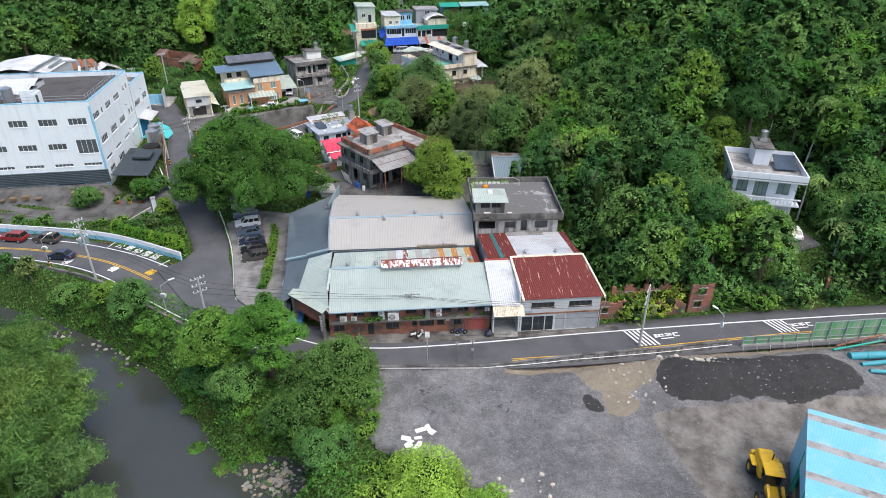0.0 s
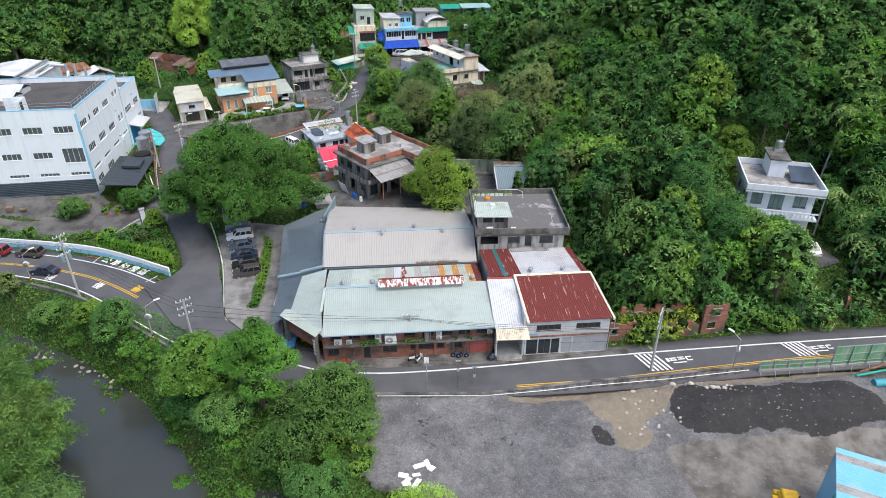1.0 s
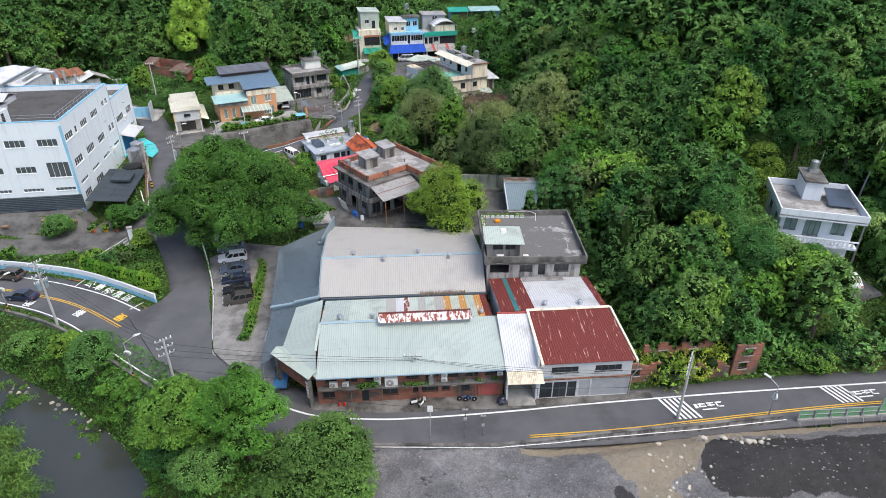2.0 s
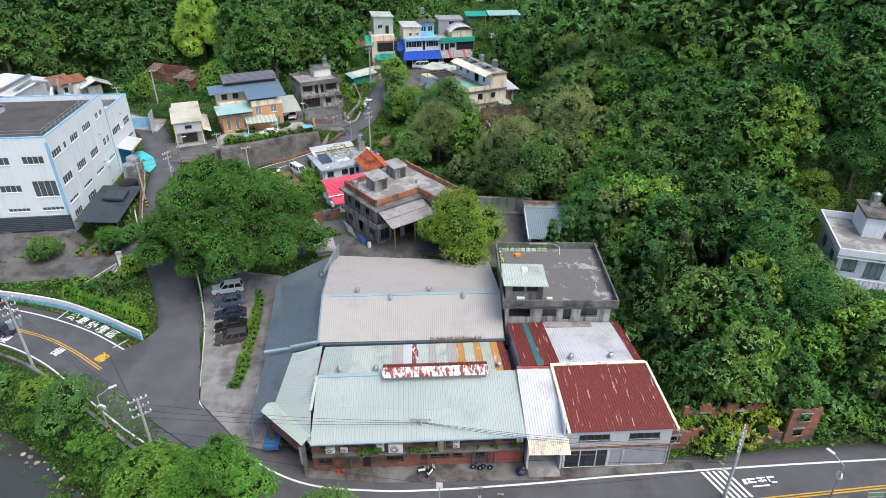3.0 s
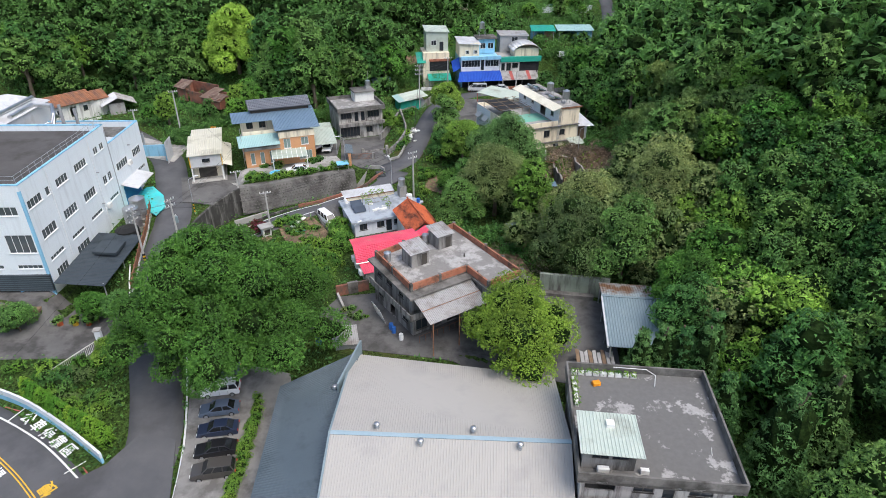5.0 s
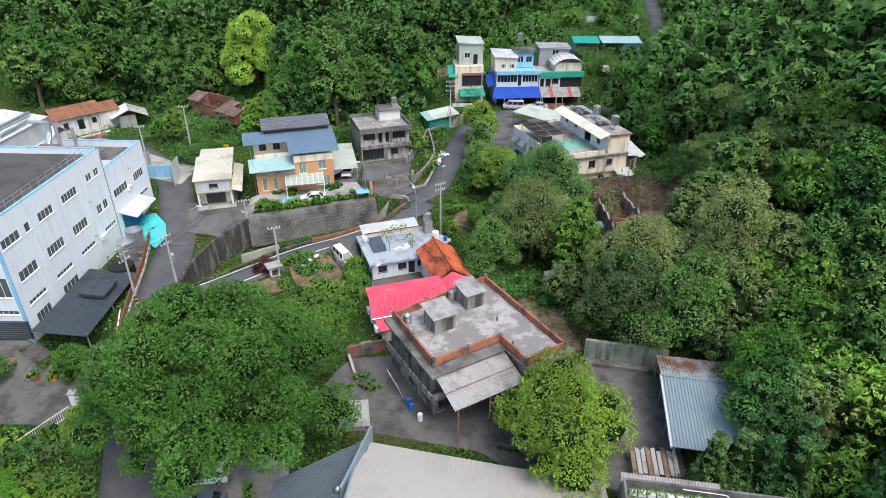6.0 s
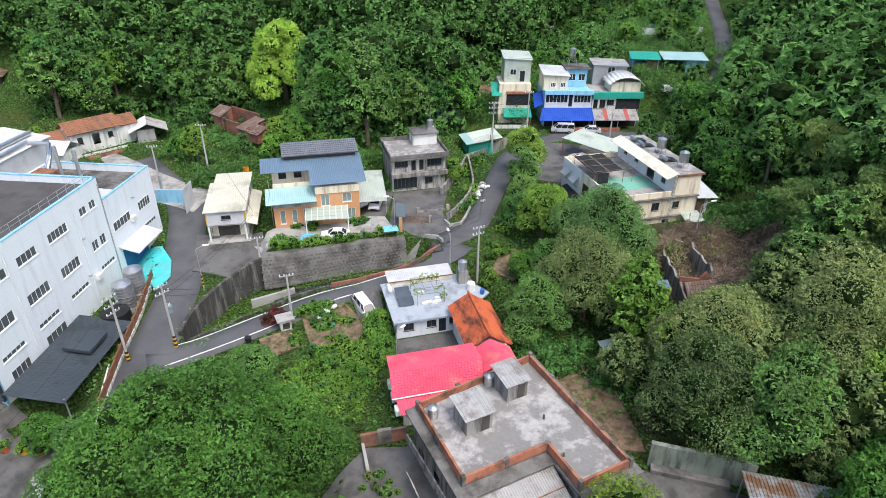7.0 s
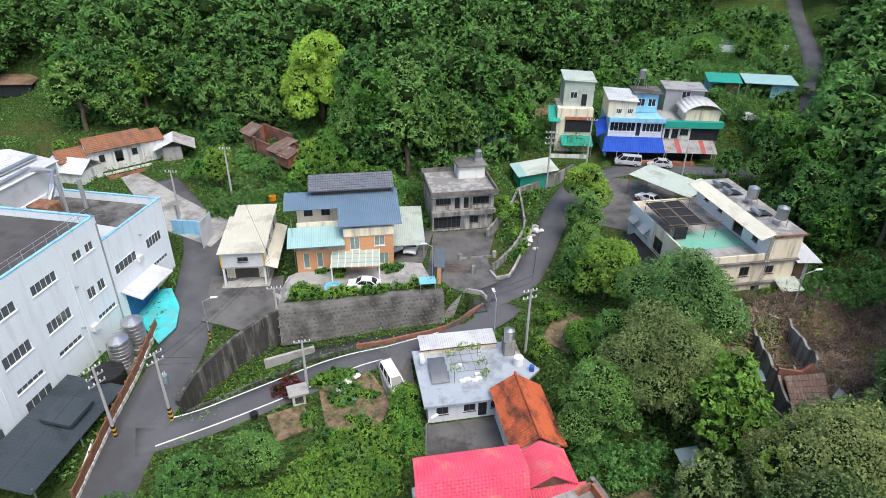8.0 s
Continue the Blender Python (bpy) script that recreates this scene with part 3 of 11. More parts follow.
LOW_ROAD = [(-55.5, 124, 3.1), (-51, 128.2, 3.1), (-46, 134.5, 3.15), (-41, 141, 3.3), (-36.5, 145.2, 3.6), (-31.5, 148.6, 4.6), (-26, 152.5, 6.2), (-24.5, 156, 6.7)]
HILL_ROAD = [(-27.5, 156, 6.7), (-24, 160.5, 7.1), (-23, 166, 7.8), (-22.5, 175, 9), (-21.5, 187, 9.7), (-18, 196, 9.7), (-8, 203, 9.7), (8, 206, 10), (16, 216, 12), (20, 236, 17), (23, 262, 20), (23.5, 300, 24), (26, 345, 30)]
PIT = [(-55.0, 129.0), (-55.9, 133), (-55.5, 137.4), (-54.1, 141.9), (-52.3, 145.6), (-46.6, 149.3), (-40.6, 152.9), (-33.5, 156.6), (-29.5, 156.4),
       (-28.2, 153.6), (-31, 150.6), (-36, 148.0), (-40.7, 145.4), (-43.7, 142.7), (-47.2, 138.4), (-50.8, 133.2), (-53.0, 129.6)]
PADS = []


def inside(x, y, pts):
    """Which of many places lie inside a polygon."""
    hit = np.zeros(np.shape(x), bool)
    for (x0, y0), (x1, y1) in zip(pts, pts[1:] + pts[:1]):
        if y0 != y1:
            hit ^= ((y0 > y) != (y1 > y)) & (x < (x1 - x0) * (y - y0) / (y1 - y0) + x0)
    return hit




def pad(cx, cy, hx, hy, yaw, z, rim=3.0):
    """A levelled place for a house or yard."""
    PADS.append((cx, cy, hx, hy, radians(yaw), z, rim))


pad(-3, 78, 22, 15, 2, 0.0, 2.5)
pad(10, 75, 12.5, 7, 2, 0.0, 2)
pad(13, 62, 34, 3, 4, 0.0, 3)
pad(-80, 108, 26, 7, 9, 0.3, 3)
pad(-84, 132, 14, 22, 9, 3.2, 3)
pad(-7, 117, 19, 9, 18, 3.6, 3)
pad(11, 112.5, 10, 9.6, 0, 3.6, 2)
pad(12, 93, 8, 8, -3, 3.0, 2)
pad(-25, 139, 9, 9, 33, 2.6, 2.5)
pad(-38, 133, 6, 9, 35, 2.7, 2.5)
pad(-47, 160, 9.5, 9.5, 25, 6.5, 1.2)
pad(-36, 168, 7, 10, 18, 7.0, 2)
pad(-62.5, 154.5, 4.5, 8, 25, 5.0, 2)
pad(-4, 171, 11, 15, 35, 9.9, 3)
pad(-10, 210, 20, 8, 14, 9.7, 4)
pad(9, 239, 12, 8, -5, 16.5, 6)
pad(-27.8, 192.5, 4.5, 4, 28, 7.3, 2)
pad(-102, 178, 14, 12, 55, 6.8, 5)
pad(-77, 184, 10, 5, -22, 8.6, 5)
pad(52, 95.5, 9, 10, -12, 6.2, 4)


def height(x, y):
    x, y = np.asarray(x, float), np.asarray(y, float)
    z = np.interp(y, [55, 96, 111, 125, 140, 152, 160, 182, 205, 225, 260, 320, 700], [0, 0, 2.2, 3.2, 3.6, 5.2, 6.8, 9, 9.7, 13, 19, 30, 120])
    lump = 0.9 * np.sin(x * 0.13 + 1.3 * np.sin(y * 0.07)) * np.cos(y * 0.11) + 0.5 * np.sin(x * 0.31 + y * 0.23)
    for foot, sgn, rise in ((RIGHT_FOOT, 1, 0.62), (LEFT_FOOT, -1, 0.62)):
        r, _, s = seg_dist(x, y, foot)
        d = np.where(s * sgn > 0, r, 0)
        z = z + rise * d * (1 - np.exp(-d / 9)) / (1 + d / 260) + lump * smooth(d / 10) * 1.6
    for cx, cy, hx, hy, a, pz, rim in PADS:
        u, v = (x - cx) * math.cos(a) + (y - cy) * math.sin(a), (y - cy) * math.cos(a) - (x - cx) * math.sin(a)
        o = np.hypot(np.maximum(np.abs(u) - hx, 0), np.maximum(np.abs(v) - hy, 0))
        k = smooth(1 - o / rim)
        z = z * (1 - k) + pz * k
    for pts, half, rim in ((SIDE_ROAD, 3.4, 4), (LOW_ROAD, 2.6, 1.6), (HILL_ROAD, 2.8, 3), (MAIN_ROAD, 4.6, 3)):
        r, t, _ = seg_dist(x, y, pts)
        pz = np.interp(t, np.arange(len(pts)), [p[2] for p in pts])
        k = smooth(1 - (r - half) / rim)
        z = z * (1 - k) + pz * k
    r, _, s = seg_dist(x, y, MAIN_ROAD)
    k = smooth((r - 3.3) / 0.6) * smooth((x + 8) / 3) * (s > 0)
    z = z * (1 - k) - 1.5 * k
    r, _, s = seg_dist(x, y, RIVER)
    bank = np.where(s > 0, -999, -0.4)
    k = smooth((r - 5.6) / 4.5)
    far_side = s > 0
    z = np.where(far_side, np.where(r < 26, -7.0 + (np.minimum(z, 1.5) + 7.0) * smooth((r - 6) / 18), z), z * k + -7.0 * (1 - k))
    q = np.hypot(x + 20.3, y - 48.6)
    z = np.where(q < 9, np.minimum(z, -6.5 + np.maximum(q - 4.5, 0) * 1.8), z)
    r, _, s = seg_dist(x, y, MAIN_ROAD)
    k = smooth(1 - (r - 4.1) / 1.2) * (x < -8)
    z = z * (1 - k)
    r, t, _ = seg_dist(x, y, CHANNEL)
    sunk = inside(x, y, PIT)
    bed = np.interp(t, np.arange(len(CHANNEL)), [2.7, 2.6, 2.4, 2.1, 1.2, 0.8, 0.6])
    z = np.where(sunk, np.minimum(z, bed), z)
    return z - 0.04


def hgt(x, y):
    return float(height(np.array([x]), np.array([y]))[0])


def grid_axis(lo, hi, step, far):
    core = np.arange(lo, hi + step, step)
    out = np.cumsum(step * 1.35 ** np.arange(1, 22))
    out = out[out < far]
    return np.concatenate([lo - out[::-1], core, core[-1] + out])


def raw_mesh(name, verts, faces, mat, smooth_faces=False):
    me = bpy.data.meshes.new(name)
    faces = np.asarray(faces, np.int32)
    n, k = faces.shape
    me.vertices.add(len(verts))
    me.vertices.foreach_set("co", np.asarray(verts, np.float32).ravel())
    me.loops.add(n * k)
    me.loops.foreach_set("vertex_index", faces.ravel())
    me.polygons.add(n)
    me.polygons.foreach_set("loop_start", np.arange(0, n * k, k, dtype=np.int32))
    me.polygons.foreach_set("loop_total", np.full(n, k, np.int32))
    me.polygons.foreach_set("use_smooth", np.full(n, smooth_faces))
    me.update()
    me.validate()
    me.materials.append(M[mat] if isinstance(mat, str) else mat)
    return me


def grid_faces(ny, nx):
    i = np.arange(ny * nx).reshape(ny, nx)
    return np.stack([i[:-1, :-1], i[:-1, 1:], i[1:, 1:], i[1:, :-1]], -1).reshape(-1, 4)


xs, ys = grid_axis(-150, 110, 1.25, 1500), grid_axis(15, 290, 1.25, 1500)
xs, ys = np.union1d(xs, np.arange(-60, -25, 0.6)), np.union1d(ys, np.arange(126, 160, 0.6))
gx, gy = np.meshgrid(xs, ys)
gz = height(gx, gy)
ground = new("ground", raw_mesh("ground", np.stack([gx, gy, gz], -1).reshape(-1, 3), grid_faces(len(ys), len(xs)), "ground", True))
tagged(ground, "green overgrown valley ground rising into wooded hills", "ground", kind="structure")


def ribbon(name, pts, left, right, mat, lift, label, step=1.5, kind="structure", z=None):
    """A strip that follows a line of points, left and right metres to its sides, draped a little above the ground; rounded through the points."""
    p = np.array([q[:2] for q in pts], float)
    out = []
    for i in range(len(p) - 1):
        a, b, c, e = p[max(i - 1, 0)], p[i], p[i + 1], p[min(i + 2, len(p) - 1)]
        n = max(2, int(np.hypot(*(c - b)) / step))
        for k in np.arange(n) / n:
            out.append(0.5 * (2 * b + (c - a) * k + (2 * a - 5 * b + 4 * c - e) * k * k + (3 * b - 3 * c + e - a) * k ** 3))
    out.append(p[-1])
    out = np.array(out)
    t = np.gradient(out, axis=0)
    t /= np.hypot(t[:, 0], t[:, 1])[:, None]
    nrm = np.stack([-t[:, 1], t[:, 0]], 1)
    m = max(2, int((left + right) / 1.2) + 1) if left + right > 1 else 2
    cols = [out + nrm * (left - (left + right) * i / (m - 1)) for i in range(m)]
    grid = np.stack(cols, 1)
    zz = height(grid[..., 0], grid[..., 1])
    if left + right > 1:
        zz = np.maximum(zz, np.median(zz, axis=1)[:, None])
    v = np.concatenate([grid, zz[..., None] + lift], -1).reshape(-1, 3)
    ob = new(name, raw_mesh(name, v, grid_faces(len(out), m), mat, True))
    ob.modifiers.new("thick", "SOLIDIFY").thickness = 0.03 if lift > 0.09 else 0.25
    return tagged(ob, label, name.rstrip("_0123456789"), kind=kind)


PAVED = []


def draped(name, pts, mat, lift, label, category, step=1.0, th=0.2):
    """A paved or planted patch inside a polygon, draped on the ground."""
    PAVED.append(pts)
    bm = bmesh.new()
    bm.faces.new([bm.verts.new((x, y, 0)) for x, y in pts])
    lo, hi = [min(p[i] for p in pts) for i in (0, 1)], [max(p[i] for p in pts) for i in (0, 1)]
    for axis in (0, 1):
        for k in np.arange(lo[axis] + step, hi[axis], step):
            co, no = [0, 0, 0], [0, 0, 0]
            co[axis], no[axis] = float(k), 1
            bmesh.ops.bisect_plane(bm, geom=bm.verts[:] + bm.edges[:] + bm.faces[:], plane_co=co, plane_no=no)
    bm.verts.ensure_lookup_table()
    zz = height([v.co.x for v in bm.verts], [v.co.y for v in bm.verts])
    for v, z in zip(bm.verts, zz):
        v.co.z = z + lift
    ob = part(name, bm, mat)
    ob.modifiers.new("thick", "SOLIDIFY").thickness = th
    return tagged(ob, label, category, kind="structure")


# ---- roads ----
ribbon("road_1", MAIN_ROAD, 4.5, 3.7, "asphalt", 0.06, "dark grey asphalt road with white edge line along the stream")
ribbon("road_2", SIDE_ROAD, 2.9, 2.9, "asphalt", 0.065, "grey asphalt lane climbing past the white factory")
ribbon("road_3", LOW_ROAD, 2.1, 2.1, "asphalt", 0.07, "narrow curving asphalt lane below the retaining wall")
ribbon("road_4", HILL_ROAD, 2.1, 2.1, "asphalt", 0.075, "narrow grey asphalt lane climbing the valley")
water_me = boxes((-400, 200, -300, 200, -7.5, -6.0))
tagged(part("water", water_me, "water"), "still dark green stream water", "water", kind="structure")


# ---- plants ----
def leaf_cloud(rng, centres, radii, counts, size, flat=0.5, squash=0.8, shell_in=0.72, droop=0.0, aspect=1.0):
    """Pointed leaf clumps over rounded lobes: their verts and faces."""
    vs = []
    for c, r, n in zip(centres, radii, counts):
        m = max(15, n // 16)
        hub = rng.normal(size=(m, 3))
        hub[:, 2] = hub[:, 2] * 0.9 + 0.35
        hub /= np.linalg.norm(hub, axis=1)[:, None]
        d = hub[rng.integers(0, m, n)] + rng.normal(size=(n, 3)) * 0.18
        stray = rng.random(n) < 0.14
        d[stray] = rng.normal(size=(int(stray.sum()), 3))
        d /= np.linalg.norm(d, axis=1)[:, None]
        rad = r * (shell_in + (1.1 - shell_in) * rng.random(n) ** 0.6)
        p = np.asarray(c) + d * rad[:, None] * np.array([1, 1, squash])
        nrm = d * flat + rng.normal(size=(n, 3)) * 0.45 + np.array([0, 0, 0.35])
        nrm /= np.linalg.norm(nrm, axis=1)[:, None]
        a = np.cross(nrm, rng.normal(size=(n, 3)))
        if droop:
            a = a * (1 - droop) + np.array([0, 0, -1.0]) * droop + d * np.array([1, 1, 0]) * droop * 0.7
            a -= nrm * (a * nrm).sum(1)[:, None]
        a /= np.linalg.norm(a, axis=1)[:, None] + 1e-9
        b = np.cross(nrm, a)
        s = size * (0.55 + 0.9 * rng.random(n))[:, None]
        bend = nrm * s * 0.22
        vs.append(np.stack([p - a * s * 0.8 + b * s * 0.55 * aspect, p + a * s - bend, p - a * s * 0.7 - b * s * 0.5 * aspect], 1))
    v = np.concatenate(vs).reshape(-1, 3)
    return v, np.arange(len(v)).reshape(-1, 3)


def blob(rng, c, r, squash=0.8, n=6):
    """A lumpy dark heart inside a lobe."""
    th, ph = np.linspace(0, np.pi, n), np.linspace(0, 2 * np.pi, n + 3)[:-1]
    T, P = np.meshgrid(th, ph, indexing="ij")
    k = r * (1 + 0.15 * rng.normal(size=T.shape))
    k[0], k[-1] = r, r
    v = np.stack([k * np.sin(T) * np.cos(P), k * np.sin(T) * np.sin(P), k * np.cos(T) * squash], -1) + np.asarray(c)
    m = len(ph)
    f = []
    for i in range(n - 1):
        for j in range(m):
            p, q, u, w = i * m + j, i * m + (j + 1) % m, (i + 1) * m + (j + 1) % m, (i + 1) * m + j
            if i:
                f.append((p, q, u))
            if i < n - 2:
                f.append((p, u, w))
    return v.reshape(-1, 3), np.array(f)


def join(pieces):
    vs, fs, o = [], [], 0
    for v, f in pieces:
        vs.append(v)
        fs.append(f + o)
        o += len(v)
    return np.concatenate(vs), np.concatenate(fs)


def lobes(rng, n, r, h, base, lobe):
    """Centres and radii of a crown's lobes: a domed pile, larger within."""
    c, q = [(0, 0, base + h * 0.45)], [lobe * 1.15]
    for i in range(n - 1):
        a, k = i * 2.4 + rng.random(), ((i + 0.6) / n) ** 0.5
        z = base + h * (0.95 - 0.75 * k ** 2.0) * (0.8 + 0.3 * rng.random())
        q_ = r * k * (0.62 + 0.34 * rng.random())
        c.append((q_ * math.cos(a), q_ * math.sin(a), z))
        q.append(lobe * (0.6 + 0.75 * rng.random()))
    return c, q


def trunk_mesh(rng, top, r, limbs, base_r=0.0):
    bm = bmesh.new()
    p = Vector((0, 0, -0.6))
    for i in range(4):
        q = Vector((rng.normal() * 0.12 * i, rng.normal() * 0.12 * i, top * (i + 1) / 4))
        tube(bm, p, q, r * (1 - 0.16 * i), r * (1 - 0.16 * (i + 1)), 7)
        p = q
    for c, q in limbs:
        tube(bm, (0, 0, top * (0.4 + 0.4 * rng.random())), Vector(c) * 0.9, r * 0.42, r * 0.12, 5)
    me = bpy.data.meshes.new("trunk")
    bm.to_mesh(me)
    bm.free()
    me.materials.append(M["bark"])
    return me


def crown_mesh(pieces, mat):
    """Leaves round cores whose dark colour stands in for shade: the first piece is the leaves."""
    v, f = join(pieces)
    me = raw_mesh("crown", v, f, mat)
    me.materials.append(M["crown_shade"])
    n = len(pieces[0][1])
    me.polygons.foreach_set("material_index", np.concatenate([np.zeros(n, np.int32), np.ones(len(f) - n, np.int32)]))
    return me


def tree_meshes(seed, r, h, n, lobe, leaf_n, size, mat, base=None, droop=0.0, squash=0.8, aspect=1.0, core=0.6):
    rng = np.random.default_rng(seed)
    base = h * 0.13 if base is None else base
    c, q = lobes(rng, n, r, h - base, base, lobe)
    counts = [int(leaf_n * (k / lobe) ** 2 / n) for k in q]
    pieces = [leaf_cloud(rng, c, q, counts, size, squash=squash, droop=droop, aspect=aspect)]
    # cores get the painted shade colour, seen between the leaf clumps
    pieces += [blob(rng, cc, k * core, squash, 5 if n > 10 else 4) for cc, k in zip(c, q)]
    return trunk_mesh(rng, base + (h - base) * 0.5, 0.035 * h, list(zip(c, q))[1:7]), crown_mesh(pieces, mat)


def place_tree(meshes, x, y, z, yaw, s, label, category="tree", group="", name="tree"):
    ob = thing(name, x, y, z, yaw, label, category, group)
    ob.scale = (s, s, s)
    for me, nm in zip(meshes, ("trunk", "crown")):
        o = new(nm, me)
        o.parent = ob
    return ob


KINDS = [
    (tree_meshes(1, 3.6, 9.0, 13, 1.7, 3900, 0.235, "leaf"), "broadleaved tree with a rounded deep green crown"),
    (tree_meshes(2, 3.2, 10.5, 14, 1.5, 3900, 0.23, "leaf"), "tall broadleaved tree with an uneven dark green crown"),
    (tree_meshes(3, 4.2, 8.5, 16, 1.6, 3900, 0.245, "leaf_big"), "spreading broadleaved tree with glossy green leaves"),
    (tree_meshes(4, 3.4, 8.0, 12, 1.6, 3800, 0.235, "leaf_olive"), "olive green tree with small dusty leaves"),
    (tree_meshes(5, 3.0, 8.5, 14, 1.4, 3600, 0.33, "leaf_bamboo", droop=0.55, aspect=0.55), "feathery clump of light green bamboo"),
    (tree_meshes(6, 3.5, 9.5, 15, 1.5, 4200, 0.25, "leaf_hedge"), "fresh green broadleaved tree with loose clumps of leaves"),
]
LOW = [tree_meshes(20 + i, r, h, n, lb, (470, 470, 470, 260, 150, 1250, 1250)[i], (0.45, 0.45, 0.45, 0.58, 0.42, 0.36, 0.36)[i], m, core=0.5)[1] for i, (r, h, n, lb, m) in enumerate(((3.8, 9.5, 9, 2.0, "leaf"), (3.4, 10.5, 9, 1.8, "leaf"), (4.0, 9, 10, 1.9, "leaf"), (4.0, 9, 4, 2.4, "leaf"), (2.4, 3.0, 6, 1.15, "leaf"), (5.2, 13.5, 15, 2.3, "leaf"), (4.6, 14.5, 14, 2.1, "leaf")))]
BUSH = [tree_meshes(30 + i, 1.3, 1.7, 6, 0.75, 560, 0.16, m, base=0.1) for i, m in enumerate(("leaf", "leaf_hedge", "leaf_bright", "leaf_olive", "leaf_yellow", "leaf_red"))]


CLEAR = []


def keep_clear(x, y, r):
    CLEAR.append((x, y, r))


def free_many(x, y, r):
    """Where no road, yard, house, water or clearing lies within reach."""
    ok = np.ones(len(x), bool)
    for cx, cy, hx, hy, a, pz, rim in PADS:
        u, v = (x - cx) * math.cos(a) + (y - cy) * math.sin(a), (y - cy) * math.cos(a) - (x - cx) * math.sin(a)
        ok &= np.hypot(np.maximum(np.abs(u) - hx, 0), np.maximum(np.abs(v) - hy, 0)) >= r - 0.5
    for pts, half in ((MAIN_ROAD, 5), (SIDE_ROAD, 3.4), (LOW_ROAD, 2.6), (HILL_ROAD, 2.6), (RIVER, 6), (CHANNEL, 3)):
        ok &= seg_dist(x, y, pts)[0] >= half + r
    for cx, cy, cr in CLEAR:
        ok &= np.hypot(x - cx, y - cy) > cr + r * 0.4
    return ok


for spot in ((-74, 196.5, 8), (24.4, 94.2, 3.5), (29, 97, 3.2), (15, 112, 7), (-34.5, 221, 7), (14, 157, 7.5), (8, 150, 6), (8.5, 145.5, 5.5), (17, 167, 6), (-17, 160, 6), (-20, 151, 4), (-30, 130, 8), (8, 100, 7), (2, 258, 12), (13, 262, 10), (-20, 228, 8), (-84, 172, 11), (-62, 172, 6),
             (-37, 181, 7), (-22, 172, 3), (-125, 172, 9), (53, 84, 5), (12, 236, 13), (-7, 222, 9), (-90, 182, 6), (-14, 186, 6), (-139, 185, 9), (-128, 180, 5)):
    keep_clear(*spot)


# ---- paving and yards ----
draped("road_5", [(-46, 85.6), (-42.8, 89.0), (-41.5, 93), (-37.2, 93), (-34.2, 86), (-32.6, 81.5), (-31.1, 77.4), (-24, 70.6), (-20, 67.6), (-28, 69.8), (-38, 76)], "asphalt", 0.073, "broad asphalt mouth where the lane meets the road", "road")
draped("pavement_1", [(-39.2, 100.5), (-35.9, 92.5), (-32.6, 82), (-31, 77.6), (-24, 71.2), (-20.6, 70.6), (-22.0, 74), (-24.4, 84), (-25, 97), (-28, 104), (-35, 105)], "old_concrete", 0.1, "worn grey concrete parking strip beside the lane", "pavement")
draped("pavement_2", [(-17, 67.4), (-8, 67.0), (8, 68.0), (24.5, 69.9), (24.5, 71.2), (8, 70.2), (-16.4, 69.6)], "dark_concrete", 0.11, "mossy concrete apron before the workshops", "pavement")
draped("pavement_3", [(-100, 100), (-74, 101.5), (-60, 103.8), (-49.5, 105), (-51.5, 111), (-57, 115), (-66, 115), (-102, 110)], "old_asphalt", 0.07, "grey asphalt factory yard", "pavement")
draped("pavement_4", [(-28, 111.5), (-21.5, 107), (-8, 106.5), (6, 104), (11.6, 104), (11.6, 121.5), (1.6, 122.2), (-1.5, 118.5), (-14.5, 121), (-21, 119.4), (-25.5, 118)], "old_asphalt", 0.06, "dark worn asphalt yard round the old house", "pavement")
draped("pavement_5", [(-28.3, 136.6), (-21.1, 140.8), (-17.8, 134), (-26, 128.4)], "old_asphalt", 0.06, "cracked grey concrete courtyard", "pavement")
draped("pavement_6", [(-37.2, 143.2), (-34.2, 146.0), (-30.4, 140), (-33.0, 137.6)], "old_asphalt", 0.1, "grey parking bay beside the lane", "pavement")
draped("pavement_7", [(-52.2, 147.4), (-35.0, 157.0), (-38.0, 161), (-41.5, 160.2), (-53.5, 153.5), (-55.5, 150)], "concrete", 0.07, "pale concrete forecourt above the retaining wall", "pavement")
draped("pavement_8", [(-42, 160.4), (-38.0, 161.4), (-40.0, 172), (-44.6, 170)], "old_asphalt", 0.08, "grey driveway under the carport", "pavement")
draped("pavement_9", [(-39.6, 170.4), (-31, 175.4), (-29.5, 165), (-26.5, 160.5), (-30.0, 156.6), (-36.4, 158.6)], "old_asphalt", 0.09, "dark cracked concrete yard before the grey house", "pavement")
draped("pavement_10", [(-65.5, 150.5), (-56, 154), (-52.5, 147.5), (-55, 142.5), (-61, 142)], "old_asphalt", 0.07, "worn asphalt yard before the stilted house", "pavement")
draped("pavement_11", [(-20.4, 177), (-11, 175.5), (-3, 184), (-6, 197), (-19, 195)], "old_asphalt", 0.08, "cracked concrete yard beside the cream house", "pavement")
draped("pavement_12", [(-82, 158.5), (-70, 156.5), (-70.5, 163.5), (-84, 168), (-99, 174), (-100, 171)], "concrete", 0.1, "grey concrete lane to the farmhouse", "pavement")
draped("pavement_13", [(50, 83), (58, 83.5), (57, 89), (49, 90.5)], "old_asphalt", 0.08, "grey concrete drive before the villa", "pavement")


